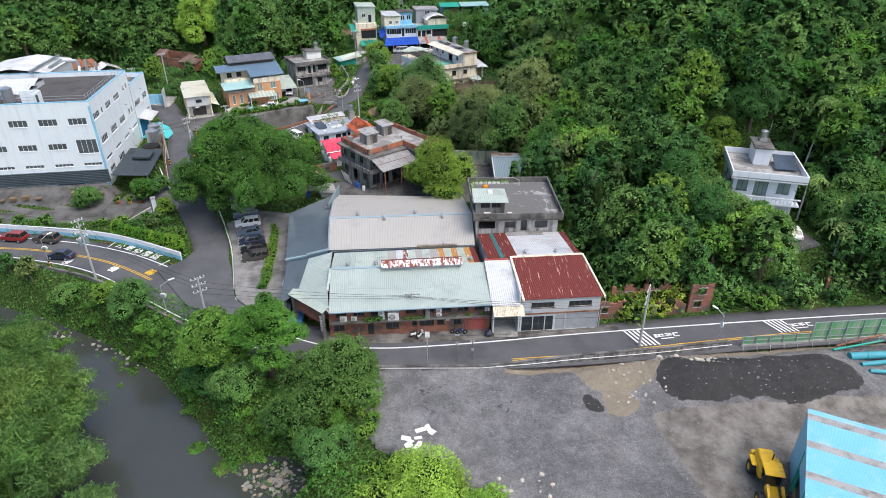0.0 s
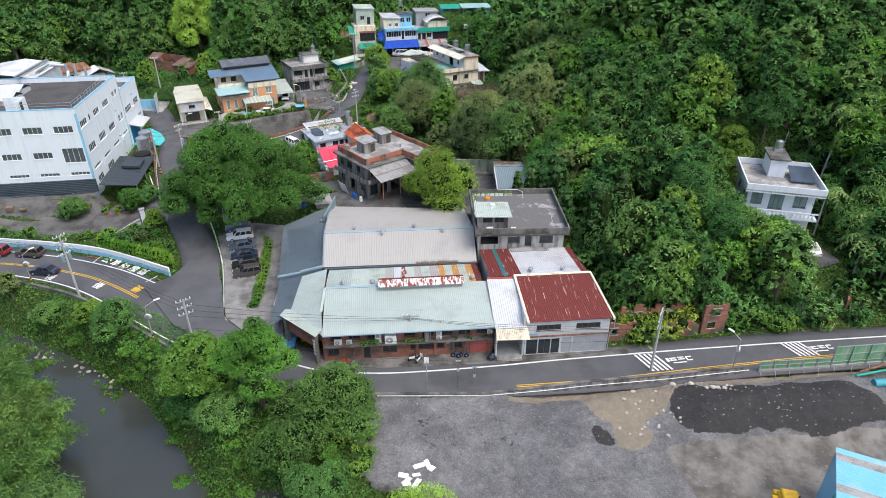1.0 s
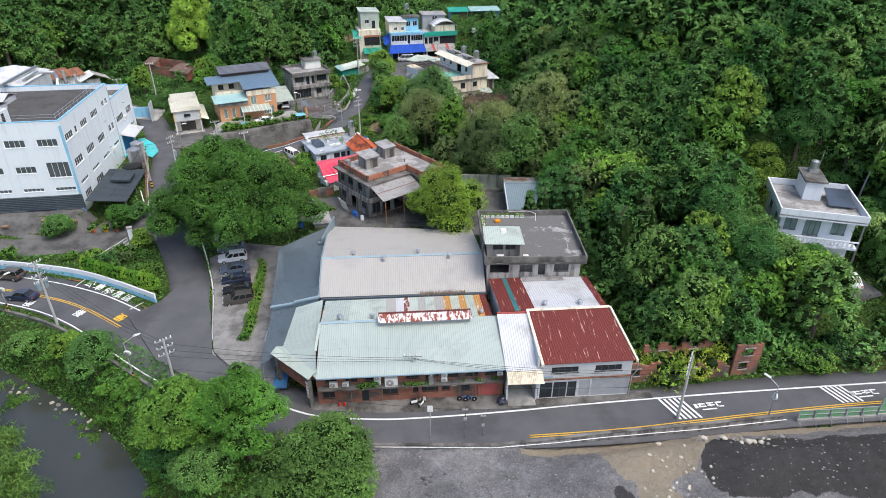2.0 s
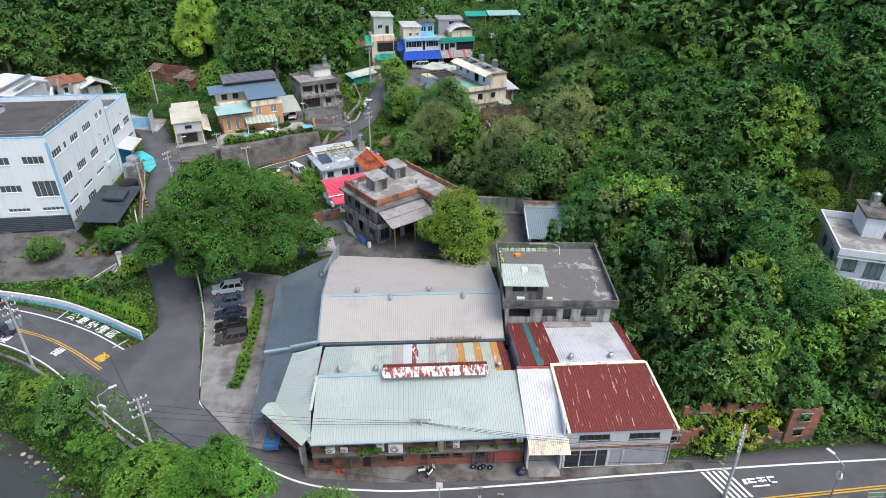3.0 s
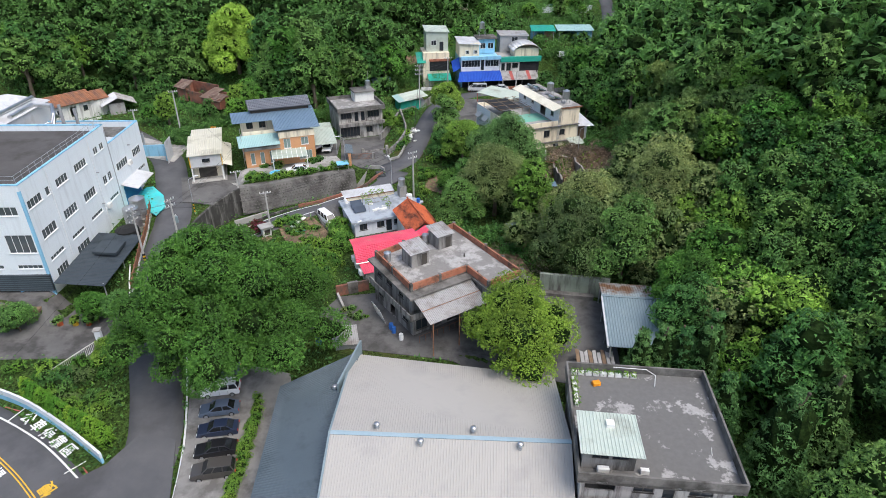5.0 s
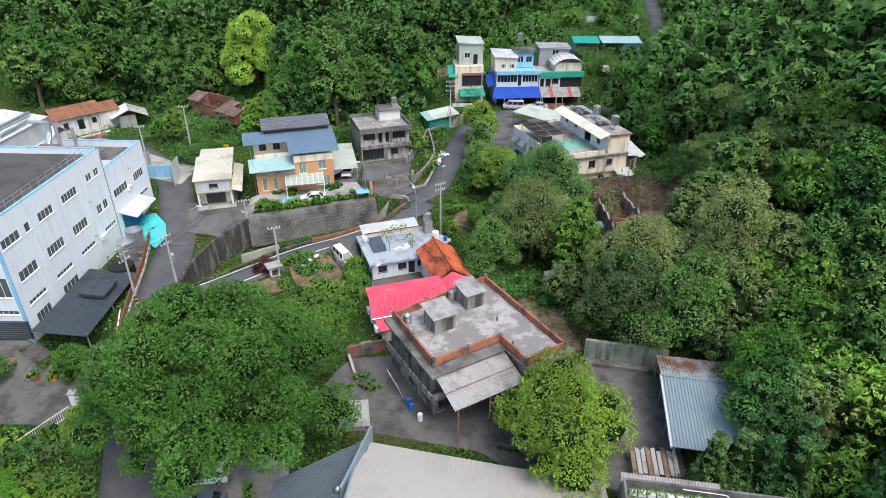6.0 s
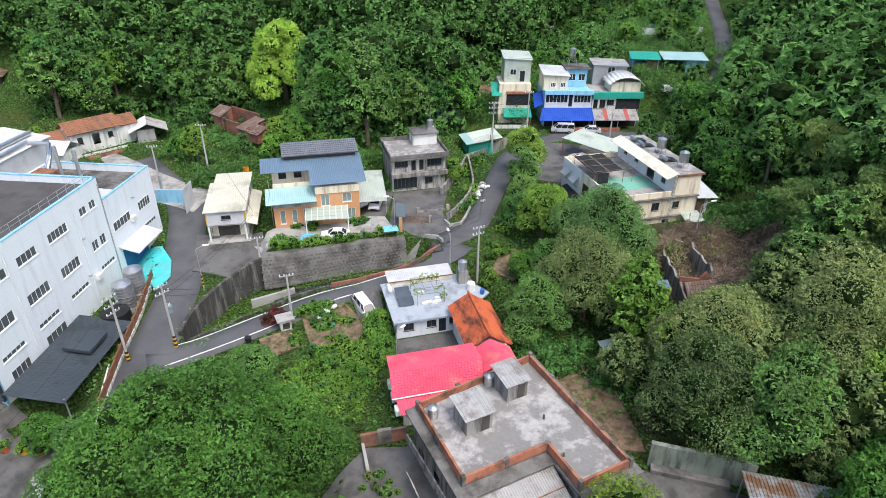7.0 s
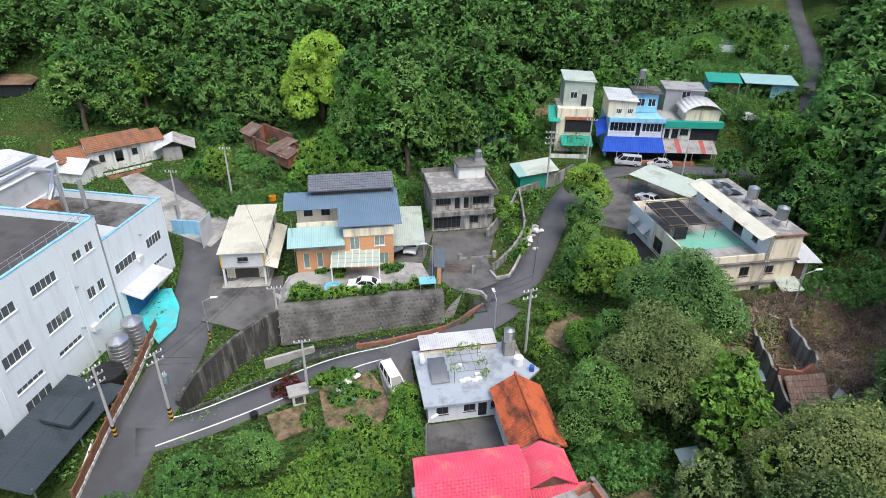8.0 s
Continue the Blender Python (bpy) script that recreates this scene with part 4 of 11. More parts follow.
# ---- the woods ----
def plant_woods():
    rng = np.random.default_rng(11)
    spots = []
    for gx_ in np.arange(-165, 112, 4.45):
        for gy_ in np.arange(72, 312, 4.45):
            x, y = gx_ + rng.uniform(-2.2, 2.2), gy_ + rng.uniform(-2.2, 2.2)
            s = rng.uniform(0.8, 1.35)
            spots.append((x, y, s, rng.uniform(0, 360), rng.random()))
    spots += [(gx_ + rng.uniform(-2.5, 2.5), gy_ + rng.uniform(-2.5, 2.5), rng.uniform(0.9, 1.4), rng.uniform(0, 360), rng.random()) for gx_ in np.arange(-70, 70, 5.2) for gy_ in np.arange(314, 352, 5.2)]
    x, y = np.array([p[0] for p in spots]), np.array([p[1] for p in spots])
    rr, _, rs = seg_dist(x, y, RIGHT_FOOT)
    lr, _, ls = seg_dist(x, y, LEFT_FOOT)
    on_r, on_l = (rs > 0) & (rr > 1.5), (ls < 0) & (lr > 1.5)
    near, far, edge = [], [], set()
    ok = (on_r | on_l | (y > 300)) & free_many(x, y, 2.1 * np.array([p[2] for p in spots]))
    land = height(x, y)
    for i, p in enumerate(spots):
        if not ok[i]:
            continue
        depth = rr[i] if on_r[i] else lr[i]
        if on_l[i] and lr[i] < 30:
            edge.add(i)
        ahead = math.degrees(math.atan2(p[0] + 8, p[1]))
        if not -48 < ahead < 47:
            continue
        score = (p[1] - 85) * 0.55 + depth * 1.0 if on_r[i] else (p[1] - 120) * 0.75 + depth * 1.0
        near.append((score, i))
    near.sort()
    far = [i for _, i in near[250:]]
    for _, i in near[:250]:
        px, py, s, yaw, u = spots[i]
        if 12 < px < 48 and 146 < py < 200 and u < 0.6:
            k = 4
        elif px < 26 and 112 < py < 156 and u < 0.65:
            k = 3
        else:
            k = min(int(u * 6), 5)
            k = {3: 0, 4: 1}.get(k, k)
        meshes, label = KINDS[k]
        place_tree(meshes, px, py, hgt(px, py), yaw, s * (1.3 if i in edge else 1.0), label, group="trees of the wooded hills")
    pieces = []
    raw, inner = [], []
    for me in LOW:
        co = np.empty(len(me.vertices) * 3, np.float32)
        me.vertices.foreach_get("co", co)
        ix = np.empty(len(me.loops), np.int32)
        me.loops.foreach_get("vertex_index", ix)
        mi = np.empty(len(me.polygons), np.int32)
        me.polygons.foreach_get("material_index", mi)
        raw.append((co.reshape(-1, 3), ix.reshape(-1, 3), mi))
    area = np.array([(8, 100, 74, 235), (-135, -36, 172, 215), (-36, 30, 206, 285), (8, 90, 74, 200)], float)[np.arange(2300) % 4]
    x, y = rng.uniform(area[:, 0], area[:, 1]), rng.uniform(area[:, 2], area[:, 3])
    r_, _, rs = seg_dist(x, y, RIGHT_FOOT)
    l_, _, ls = seg_dist(x, y, LEFT_FOOT)
    ok = (((rs > 0) & (r_ > 1)) | ((ls < 0) & (l_ > 1)) | (y > 186)) & free_many(x, y, np.full(len(x), 1.6))
    low = height(x, y) - 0.3
    for i in np.nonzero(ok)[0]:
        v, f, mi = raw[4]
        c, sn, k = math.cos(i * 1.7), math.sin(i * 1.7), rng.uniform(0.7, 1.5)
        inner.append(mi)
        pieces.append((np.stack([x[i] + k * (v[:, 0] * c - v[:, 1] * sn), y[i] + k * (v[:, 0] * sn + v[:, 1] * c), low[i] + k * v[:, 2]], 1), f))
    for i in far:
        px, py, s, yaw, u = spots[i]
        high = land[i] > 44
        if high and u < 0.5:
            continue
        s *= 1.35 if high else 1.0
        v, f, mi = raw[5 + int(u * 1.999) if i in edge else 3 if high else int(u * 2.999)]
        inner.append(mi)
        c, sn = math.cos(radians(yaw)), math.sin(radians(yaw))
        s *= (0.75 if i in edge else 0.85) + (0.4 if i in edge else 0.7) * (u * 7.3 % 1.0)
        pieces.append((np.stack([px + s * (v[:, 0] * c - v[:, 1] * sn), py + s * (v[:, 0] * sn + v[:, 1] * c), land[i] + s * v[:, 2]], 1), f))
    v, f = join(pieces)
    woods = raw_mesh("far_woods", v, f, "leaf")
    # second slot: the dark colour painted as shade within the far crowns
    woods.materials.append(M["crown_shade"])
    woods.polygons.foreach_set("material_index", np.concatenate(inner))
    tagged(new("far_woods", woods), "dense dark green woods covering the upper hillsides", "woods", kind="stuff")


plant_woods()


def cover(name, n, test, size, mat, label, seed, area, up=0.35, lean=0.9, aspect=1.0):
    """Loose leaves and blades strewn over open ground, one object."""
    rng = np.random.default_rng(seed)
    x, y = rng.uniform(area[0], area[1], n), rng.uniform(area[2], area[3], n)
    ok = test(x, y)
    x, y = x[ok], y[ok]
    z = height(x, y)
    lump = 0.5 + 0.5 * np.sin(x * 1.3 + np.sin(y * 0.9) * 2) * np.cos(y * 1.1)
    p = np.stack([x, y, z + rng.random(len(x)) * up * (0.4 + lump)], 1)
    nrm = rng.normal(size=p.shape) * lean + np.array([0, 0, 1])
    nrm /= np.linalg.norm(nrm, axis=1)[:, None]
    a = np.cross(nrm, rng.normal(size=p.shape))
    a /= np.linalg.norm(a, axis=1)[:, None]
    b = np.cross(nrm, a)
    s = size * (0.5 + rng.random(len(x)))[:, None]
    v = np.stack([p - a * s * 0.8 + b * s * 0.6 * aspect, p + a * s, p - a * s * 0.8 - b * s * 0.6 * aspect], 1).reshape(-1, 3)
    tagged(new(name, raw_mesh(name, v, np.arange(len(v)).reshape(-1, 3), mat)), label, "undergrowth", kind="stuff")


def open_ground(x, y):
    ok = np.ones(len(x), bool)
    for pts, half in ((MAIN_ROAD, 4.2), (SIDE_ROAD, 3.0), (LOW_ROAD, 2.3), (HILL_ROAD, 2.3)):
        ok &= seg_dist(x, y, pts)[0] > half
    ok &= seg_dist(x, y, CHANNEL)[0] > 2.4
    for i, (cx, cy, hx, hy, a, pz, rim) in enumerate(PADS):
        u, v = (x - cx) * math.cos(a) + (y - cy) * math.sin(a), (y - cy) * math.cos(a) - (x - cx) * math.sin(a)
        if i not in (9, 15, 17, 18, 19):
            ok &= (np.abs(u) > hx) | (np.abs(v) > hy)
    for pts in PAVED:
        ok &= ~inside(x, y, pts)
    r, _, s = seg_dist(x, y, RIVER)
    return ok & (r > 6.4)


def slopes(x, y):
    return open_ground(x, y) & ~((y < 64) & (x > -11)) & ~((np.hypot(x - 15, y - 157) < 9) | (np.hypot(x + 34.5, y - 221) < 5))


cover("undergrowth", 170000, slopes, 0.26, "leaf", "low green creepers and shrubs covering the slopes", 5, (-150, 90, 30, 285), 0.9)
cover("grass_patch", 80000, lambda x, y: slopes(x, y) & (np.sin(x * 0.35) + np.cos(y * 0.3 + x * 0.1) > 0.1), 0.26, "grass", "bright green grass and weeds on open ground", 6, (-125, 30, 30, 270), 0.6, aspect=0.5)


# ---- long green-roofed workshop on the street ----
def workshop():
    t = thing("workshop", -15.4, 68.36, 0, 5.2, "long brick workshop with a pale green ribbed metal roof", "workshop")
    w, d = 22.0, 12.9
    hs = [(1.0 + 2.35 * i, 2.6 + 2.35 * i, 3.3, 4.35, 3) for i in range(9)]
    lo = [(0.6, 2.0, 0.9, 2.2, 2), (5.0, 6.0, 0.1, 2.1, "door"), (7.6, 9.4, 1.0, 2.0, 2), (11.2, 15.6, 1.2, 2.0, 5), (16.6, 18.0, 1.0, 2.0, 2), (18.6, 21.7, 0.1, 2.6, "red_panel")]
    shell(t, w, d, 0, 4.7, "old_brick", {"S": hs + lo}, frame="frame_dark")
    for i in range(10):
        u = 0.25 + 2.36 * i
        part("pier", boxes((u - 0.2, u + 0.2, -0.09, 0.0, 0, 4.7)), "old_brick", t)
    part("ledge", boxes((0.2, w, -0.85, -0.0, 2.62, 2.8)), "dark_concrete", t, "mossy concrete ledge")
    yr, zr = 6.75, 6.85
    part("roof", sheet((0.2, -0.95, 4.8), (w + 0.25, -0.95, 4.8), (w + 0.25, yr, zr), (0.2, yr, zr), 0.26, 0.03), "green_roof", t, "pale green ribbed roof sheets")
    x, widths = 0.2, (3.4, 4.6, 1.3, 1.0, 0.75, 1.1, 1.0, 1.2, 1.2, 0.9, 1.1, 0.9, 1.1, 0.9, 0.8)
    mats = ("green_roof", "pale_sheet", "beige_roof", "white_sheet", "rust_top", "pale_sheet", "beige_roof", "pale_sheet", "beige_roof", "rust_orange", "pale_sheet", "rust_orange", "pale_sheet", "rust_orange", "rust_red")
    for i, (wd, m) in enumerate(zip(widths, mats)):
        part("roof_sheet", sheet((x, yr + 6.5, 5.75), (x + wd, yr + 6.5, 5.75), (x + wd, yr, zr - 0.01 * (i % 2)), (x, yr, zr - 0.01 * (i % 2)), 0.26, 0.045), m, t)
        x += wd
    part("roof", sheet((-3.7, 13.2, 5.0), (-4.5, 4.2, 4.6), (-0.1, 3.2, 6.0), (-0.1, 13.3, 5.95), 0.4, 0.05), "green_roof", t)
    bm = bmesh.new()
    f = [bm.verts.new(v) for v in ((0.2, -0.95, 4.8), (-0.1, 3.2, 6.0), (-4.5, 4.2, 4.62), (-2.0, 1.9, 4.8))]
    bm.faces.new(f)
    part("roof", bm, "green_roof", t).modifiers.new("thick", "SOLIDIFY").thickness = 0.05
    part("wall", boxes((-3.4, 0.2, 4.4, 12.8, 0, 4.7)), "brick", t)
    part("ridge_cap", slab([(0.2, yr - 0.2, zr + 0.06), (7.3, yr - 0.2, zr + 0.06), (7.3, yr + 0.2, zr + 0.09), (0.2, yr + 0.2, zr + 0.09)], 0.04), "slate_trim", t)
    part("hip_cap", slab([(-0.25, 2.6, 6.0), (0.05, 2.6, 6.0), (0.3, yr, 6.98), (0.0, yr, 6.98)], 0.12), "pale_sheet", t)
    # raised vent along the ridge, white sheets gone to rust
    part("ridge_vent", boxes((7.5, 18.6, yr - 0.7, yr + 0.7, zr - 0.2, zr + 0.55)), "galv", t)
    part("vent_roof", sheet((7.3, yr - 1.15, zr + 0.5), (18.8, yr - 1.15, zr + 0.5), (18.8, yr, zr + 0.95), (7.3, yr, zr + 0.95), 0.26, 0.05), "rust_white", t, "white sheets flaking to rust")
    part("vent_roof", sheet((7.3, yr + 1.0, zr + 0.55), (18.8, yr + 1.0, zr + 0.55), (18.8, yr, zr + 0.95), (7.3, yr, zr + 0.95), 0.26, 0.05), "rust_red", t)
    bm = bmesh.new()
    path_tube(bm, [(x, 2.6 + 0.3 * math.sin(x * 0.4), 4.8 + (3.55 + 0.3 * math.sin(x * 0.4)) * 0.27 + 0.08) for x in np.arange(0.6, 19, 0.8)], 0.015, 4)
    part("cable", bm, "galv", t)
    part("gutter", boxes((0.2, w + 0.2, -1.1, -0.95, 4.66, 4.8)), "slate_trim", t)
    # entrance porch with its own small roof
    p = thing("porch", -20.6, 72.4, 0, -40, "gabled porch roof over the workshop entrance on brick piers", "porch")
    part("porch_roof", sheet((-0.3, -0.95, 4.75), (6.9, -0.95, 4.75), (6.9, 0, 5.25), (-0.3, 0, 5.25), 0.26, 0.045), "pale_sheet", p)
    part("porch_roof", sheet((-0.3, 0.8, 4.8), (6.9, 0.8, 4.8), (6.9, 0, 5.25), (-0.3, 0, 5.25), 0.26, 0.045), "green_roof", p)
    part("beam", boxes((0, 6.6, -0.12, 0.12, 4.1, 5.0)), "old_brick", p)
    for u in (0.1, 6.0):
        part("pillar", boxes((u, u + 0.5, -0.8, -0.3, 0, 4.7)), "dark_concrete", p)
    part("door_panel", boxes((0.6, 6.0, -0.45, -0.35, 2.4, 4.4)), "old_brick", p)
    for i in range(5):
        part("sign_bar", boxes((6.05, 6.45, -0.83, -0.805, 1.6 + 0.5 * i, 1.95 + 0.5 * i)), "white_plastic", p)


def ventilator(x, y, z, group="roof ventilators"):
    v = thing("roof_ventilator", x, y, z, 0, "round steel turbine ventilator on a metal roof", "ventilator", group)
    part("base", tubes(((0, 0, -0.35), (0, 0, 0.25), 0.24, 0.2), n=12), "galv", v)
    bm = bmesh.new()
    for i in range(14):
        a = 6.2832 * i / 14
        p = [(math.cos(a + o) * r, math.sin(a + o) * r, zz) for o, r, zz in ((0, 0.22, 0.25), (0.28, 0.23, 0.25), (0.42, 0.36, 0.45), (0.1, 0.35, 0.45), (0.3, 0.24, 0.66), (0.52, 0.24, 0.66))]
        q = [bm.verts.new(k) for k in p]
        bm.faces.new((q[0], q[1], q[2], q[3]))
        bm.faces.new((q[3], q[2], q[5], q[4]))
    part("turbine", bm, "steel", v)
    part("cap", tubes(((0, 0, 0.66), (0, 0, 0.74), 0.27, 0.1), n=12), "steel", v)
    return v


def lean_to():
    t = thing("lean_to", 0, 0, 0, 0, "long lean-to with a slate blue ribbed metal roof", "lean-to")
    part("roof", sheet((-22.5, 70.8, 3.8), (-23.9, 81.95, 3.7), (-20.3, 82.1, 4.55), (-20.3, 72.4, 4.6), 0.3, 0.05), "slate_roof", t)
    part("roof", sheet((-24.0, 82.1, 4.3), (-27.1, 99.0, 3.9), (-19.2, 104.9, 5.2), (-17.5, 82.3, 6.0), 0.3, 0.05), "slate_roof", t)
    part("edge_trim", slab([(-24.1, 81.95, 4.42), (-20.8, 82.0, 5.12), (-20.8, 82.3, 5.12), (-24.1, 82.3, 4.42)], 0.25), "slate_trim", t)
    part("edge_trim", slab([(-20.8, 82.0, 5.3), (-17.4, 82.0, 6.2), (-17.4, 82.3, 6.2), (-20.8, 82.3, 5.3)], 0.3), "slate_trim", t)
    part("fascia", slab([(-23.9, 82.4, 4.2), (-17.6, 82.4, 5.9), (-17.6, 82.5, 5.9), (-23.9, 82.5, 4.2)], 0.8), "slate_trim", t)
    part("side_wall", slab([(-19.9, 97.5, 6.5), (-19.2, 105.0, 6.7), (-19.0, 105.0, 6.7), (-19.7, 97.5, 6.5)], 2.2), "light_sheet", t, "pale blue sheet wall at the roof's end")
    part("wall", slab([(-23.9, 82.6, 4.1), (-26.9, 98.9, 3.8), (-26.7, 98.9, 3.8), (-23.7, 82.6, 4.1)], 4.3), "galv", t)
    part("wall", slab([(-23.4, 76.0, 3.6), (-23.7, 81.9, 3.6), (-23.5, 81.9, 3.6), (-23.2, 76.0, 3.6)], 3.8), "galv", t)
    for x, y in ((-22.4, 71.2), (-22.8, 75.2)):
        part("post", tubes(((x, y, -0.1), (x, y, 3.75), 0.08)), "galv", t)
    ventilator(-20.4, 98.2, 4.9)


def warehouse():
    t = thing("warehouse", -17.2, 82.6, 0, 4.6, "large warehouse with a beige ribbed metal roof", "warehouse")
    w, d, yr = 22.3, 22.0, 7.1
    shell(t, w, d - 3.0, 0, 4.4, "galv")
    part("wall", boxes((0, w, -0.05, 0.1, 4.4, 5.7)), "slate_roof", t, "dark gutter wall")
    part("roof", sheet((-0.2, -0.3, 5.85), (w - 0.1, -0.3, 5.8), (w + 0.25, yr, 7.6), (-0.45, yr, 7.6), 0.25, 0.022), "beige_roof", t)
    part("roof", sheet((w + 0.1, d - 2.7, 5.0), (-0.95, d, 5.0), (-0.45, yr, 7.6), (w + 0.25, yr, 7.6), 0.25, 0.022), "beige_roof", t)
    part("ridge_cap", slab([(-0.45, yr - 0.25, 7.64), (w + 0.25, yr - 0.25, 7.64), (w + 0.25, yr + 0.25, 7.64), (-0.45, yr + 0.25, 7.64)], 0.06), "slate_trim", t)
    part("gutter", boxes((0.0, w, -0.55, -0.2, 5.45, 5.7)), "slate_roof", t)
    part("edge_trim", slab([(-0.35, -0.3, 5.95), (-0.15, -0.3, 5.95), (-0.4, yr, 7.68), (-0.6, yr, 7.68)], 0.3), "light_sheet", t)
    part("edge_trim", slab([(-0.6, yr, 7.68), (-0.4, yr, 7.68), (-0.9, d, 5.1), (-1.1, d, 5.1)], 0.35), "light_sheet", t)
    part("hatch", slab([(19.5, 2.0, 6.36), (20.4, 2.0, 6.36), (20.4, 2.9, 6.55), (19.5, 2.9, 6.55)], 0.06), "galv", t)
    for x, y, z in ((-9.4, 89.4, 7.45), (-0.1, 90.2, 7.45), (-13.9, 90.9, 7.45), (-4.6, 91.6, 7.45)):
        ventilator(x, y, z)
    rng = np.random.default_rng(3)
    n = 500
    x, y = rng.uniform(-4.0, 2.2, n), rng.normal(0, 0.14, n)
    a = np.stack([x, 83.6 + 0.08 * x + y, np.full(n, 5.75)], 1)
    b = a + np.stack([rng.normal(0, 0.12, n), rng.normal(0, 0.12, n), rng.uniform(0.25, 0.7, n)], 1)
    v = np.stack([a - [0.03, 0, 0], a + [0.03, 0, 0], b], 1).reshape(-1, 3)
    tagged(new("roof_weeds", raw_mesh("roof_weeds", v, np.arange(len(v)).reshape(-1, 3), "dry_grass")), "dry grass growing in the roof gutter", "weeds", kind="stuff")


def white_mid():
    t = thing("shed_building", 6.8, 69.3, 0, 3, "narrow building with a white ribbed metal roof and open front", "building")
    part("roof", sheet((-0.2, -0.3, 4.75), (3.9, -0.3, 4.75), (3.5, 7.6, 7.35), (-0.5, 7.6, 7.35), 0.28, 0.04), "white_sheet", t)
    part("awning", sheet((-0.1, -1.6, 3.9), (4.1, -1.6, 3.9), (4.0, -0.2, 4.7), (-0.1, -0.2, 4.7), 0.22, 0.05), "cream_paint", t, "cream ribbed awning")
    part("wall", boxes((0.0, 0.2, 0, 7, 0, 4.6)), "pale_wall", t)
    part("wall", boxes((3.5, 3.7, 0, 7, 0, 6.6)), "white_sheet", t)
    part("wall", boxes((0.2, 3.5, 3.5, 3.7, 0, 4.6)), "pale_wall", t)
    part("trim", slab([(-0.5, 7.45, 7.5), (4.2, 7.45, 7.5), (4.2, 7.7, 7.5), (-0.5, 7.7, 7.5)], 0.2), "red_panel", t)
    part("floor", boxes((0.2, 3.5, -1, 3.5, -0.1, 0.08)), "concrete", t)


def red_building():
    t = thing("red_roof_building", 10.6, 69.6, 0, 5.2, "two-storey shop building with a rusting red metal roof", "building")
    w, d, yr = 11.0, 15.6, 7.65
    hs = {"S": [(1.4, 4.6, 3.9, 4.75, 4), (6.6, 9.8, 3.9, 4.75, 4), (0.2, 1.7, 0.1, 2.5, 1), (1.8, 3.4, 0.1, 2.5, 2), (3.5, 4.6, 0.1, 2.5, 1), (4.9, 6.2, 0.1, 2.6, "galv"), (6.4, 10.9, 0.1, 2.7, "galv")]}
    shell(t, w, d, 0, 5.4, "white_sheet", hs, frame="frame_dark")
    part("band", boxes((-0.03, w + 0.03, -0.12, -0.005, 2.9, 3.1)), "rust_metal", t)
    bm = bmesh.new()
    for i in range(int(w / 0.22)):
        box(bm, i * 0.22 + 0.02, i * 0.22 + 0.12, -0.035, -0.003, 3.12, 3.85)
    part("cladding", bm, "white_sheet", t)
    part("roof", sheet((0.3, -0.3, 5.5), (w + 0.3, -0.3, 5.5), (w - 0.9, yr, 7.6), (-0.05, yr, 7.6), 0.3, 0.05), "rust_red", t, "red roof sheets flaking with rust")
    x = -3.5
    for wd, m in ((1.8, "rust_red"), (0.6, "teal_sheet"), (1.95, "rust_red"), (8.35, "white_sheet"), (0.9, "rust_red")):
        part("roof_sheet", sheet((x - 0.25, d + 0.95 - 0.04 * max(x, 0), 6.8), (x + wd - 0.25, d + 0.95 - 0.04 * max(x + wd, 0), 6.8), (x + wd, yr, 7.6), (x, yr, 7.6), 0.3, 0.05), m, t)
        x += wd
    part("ridge_cap", slab([(-0.3, yr - 0.22, 7.66), (w - 0.7, yr - 0.22, 7.66), (w - 0.7, yr + 0.22, 7.68), (-0.3, yr + 0.22, 7.68)], 0.05), "cream_paint", t)
    for a, b in ((-0.45, -0.15), (w + 0.25, w + 0.5)):
        part("edge_trim", slab([(a + 0.5 * (a < 1), -0.4, 5.62), (b + 0.5 * (b < 1), -0.4, 5.62), (b - 1.15 * (b > 1) + 0.1, yr, 7.72), (a - 1.15 * (a > 1) + 0.1, yr, 7.72)], 0.3), "cream_paint", t)
    part("wall", boxes((-3.5, -3.3, yr, d + 0.6, 0, 6.7)), "white_sheet", t)
    part("roof_strip", sheet((0.8, d + 0.85, 6.98), (6.4, d + 0.7, 6.98), (6.4, d - 0.5, 7.06), (0.8, d - 0.4, 7.06), 0.25, 0.04), "grey_sheet", t)
    part("downpipe", tubes(((w + 0.1, -0.2, 0), (w + 0.1, -0.2, 3.0), 0.06), ((w + 0.1, -0.2, 3.0), (w + 0.5, -0.4, 4.0), 0.06), ((w + 0.5, -0.4, 4.0), (w + 0.4, -0.6, 5.4), 0.06)), "galv", t)
    part("sign", boxes((0.3, 1.6, -0.05, -0.004, 3.15, 3.5)), "slate_trim", t)
    for dx in (2.2, 6.7):
        p = t.matrix_basis @ Vector((dx, yr + 1.0, 7.45))
        ventilator(*p)


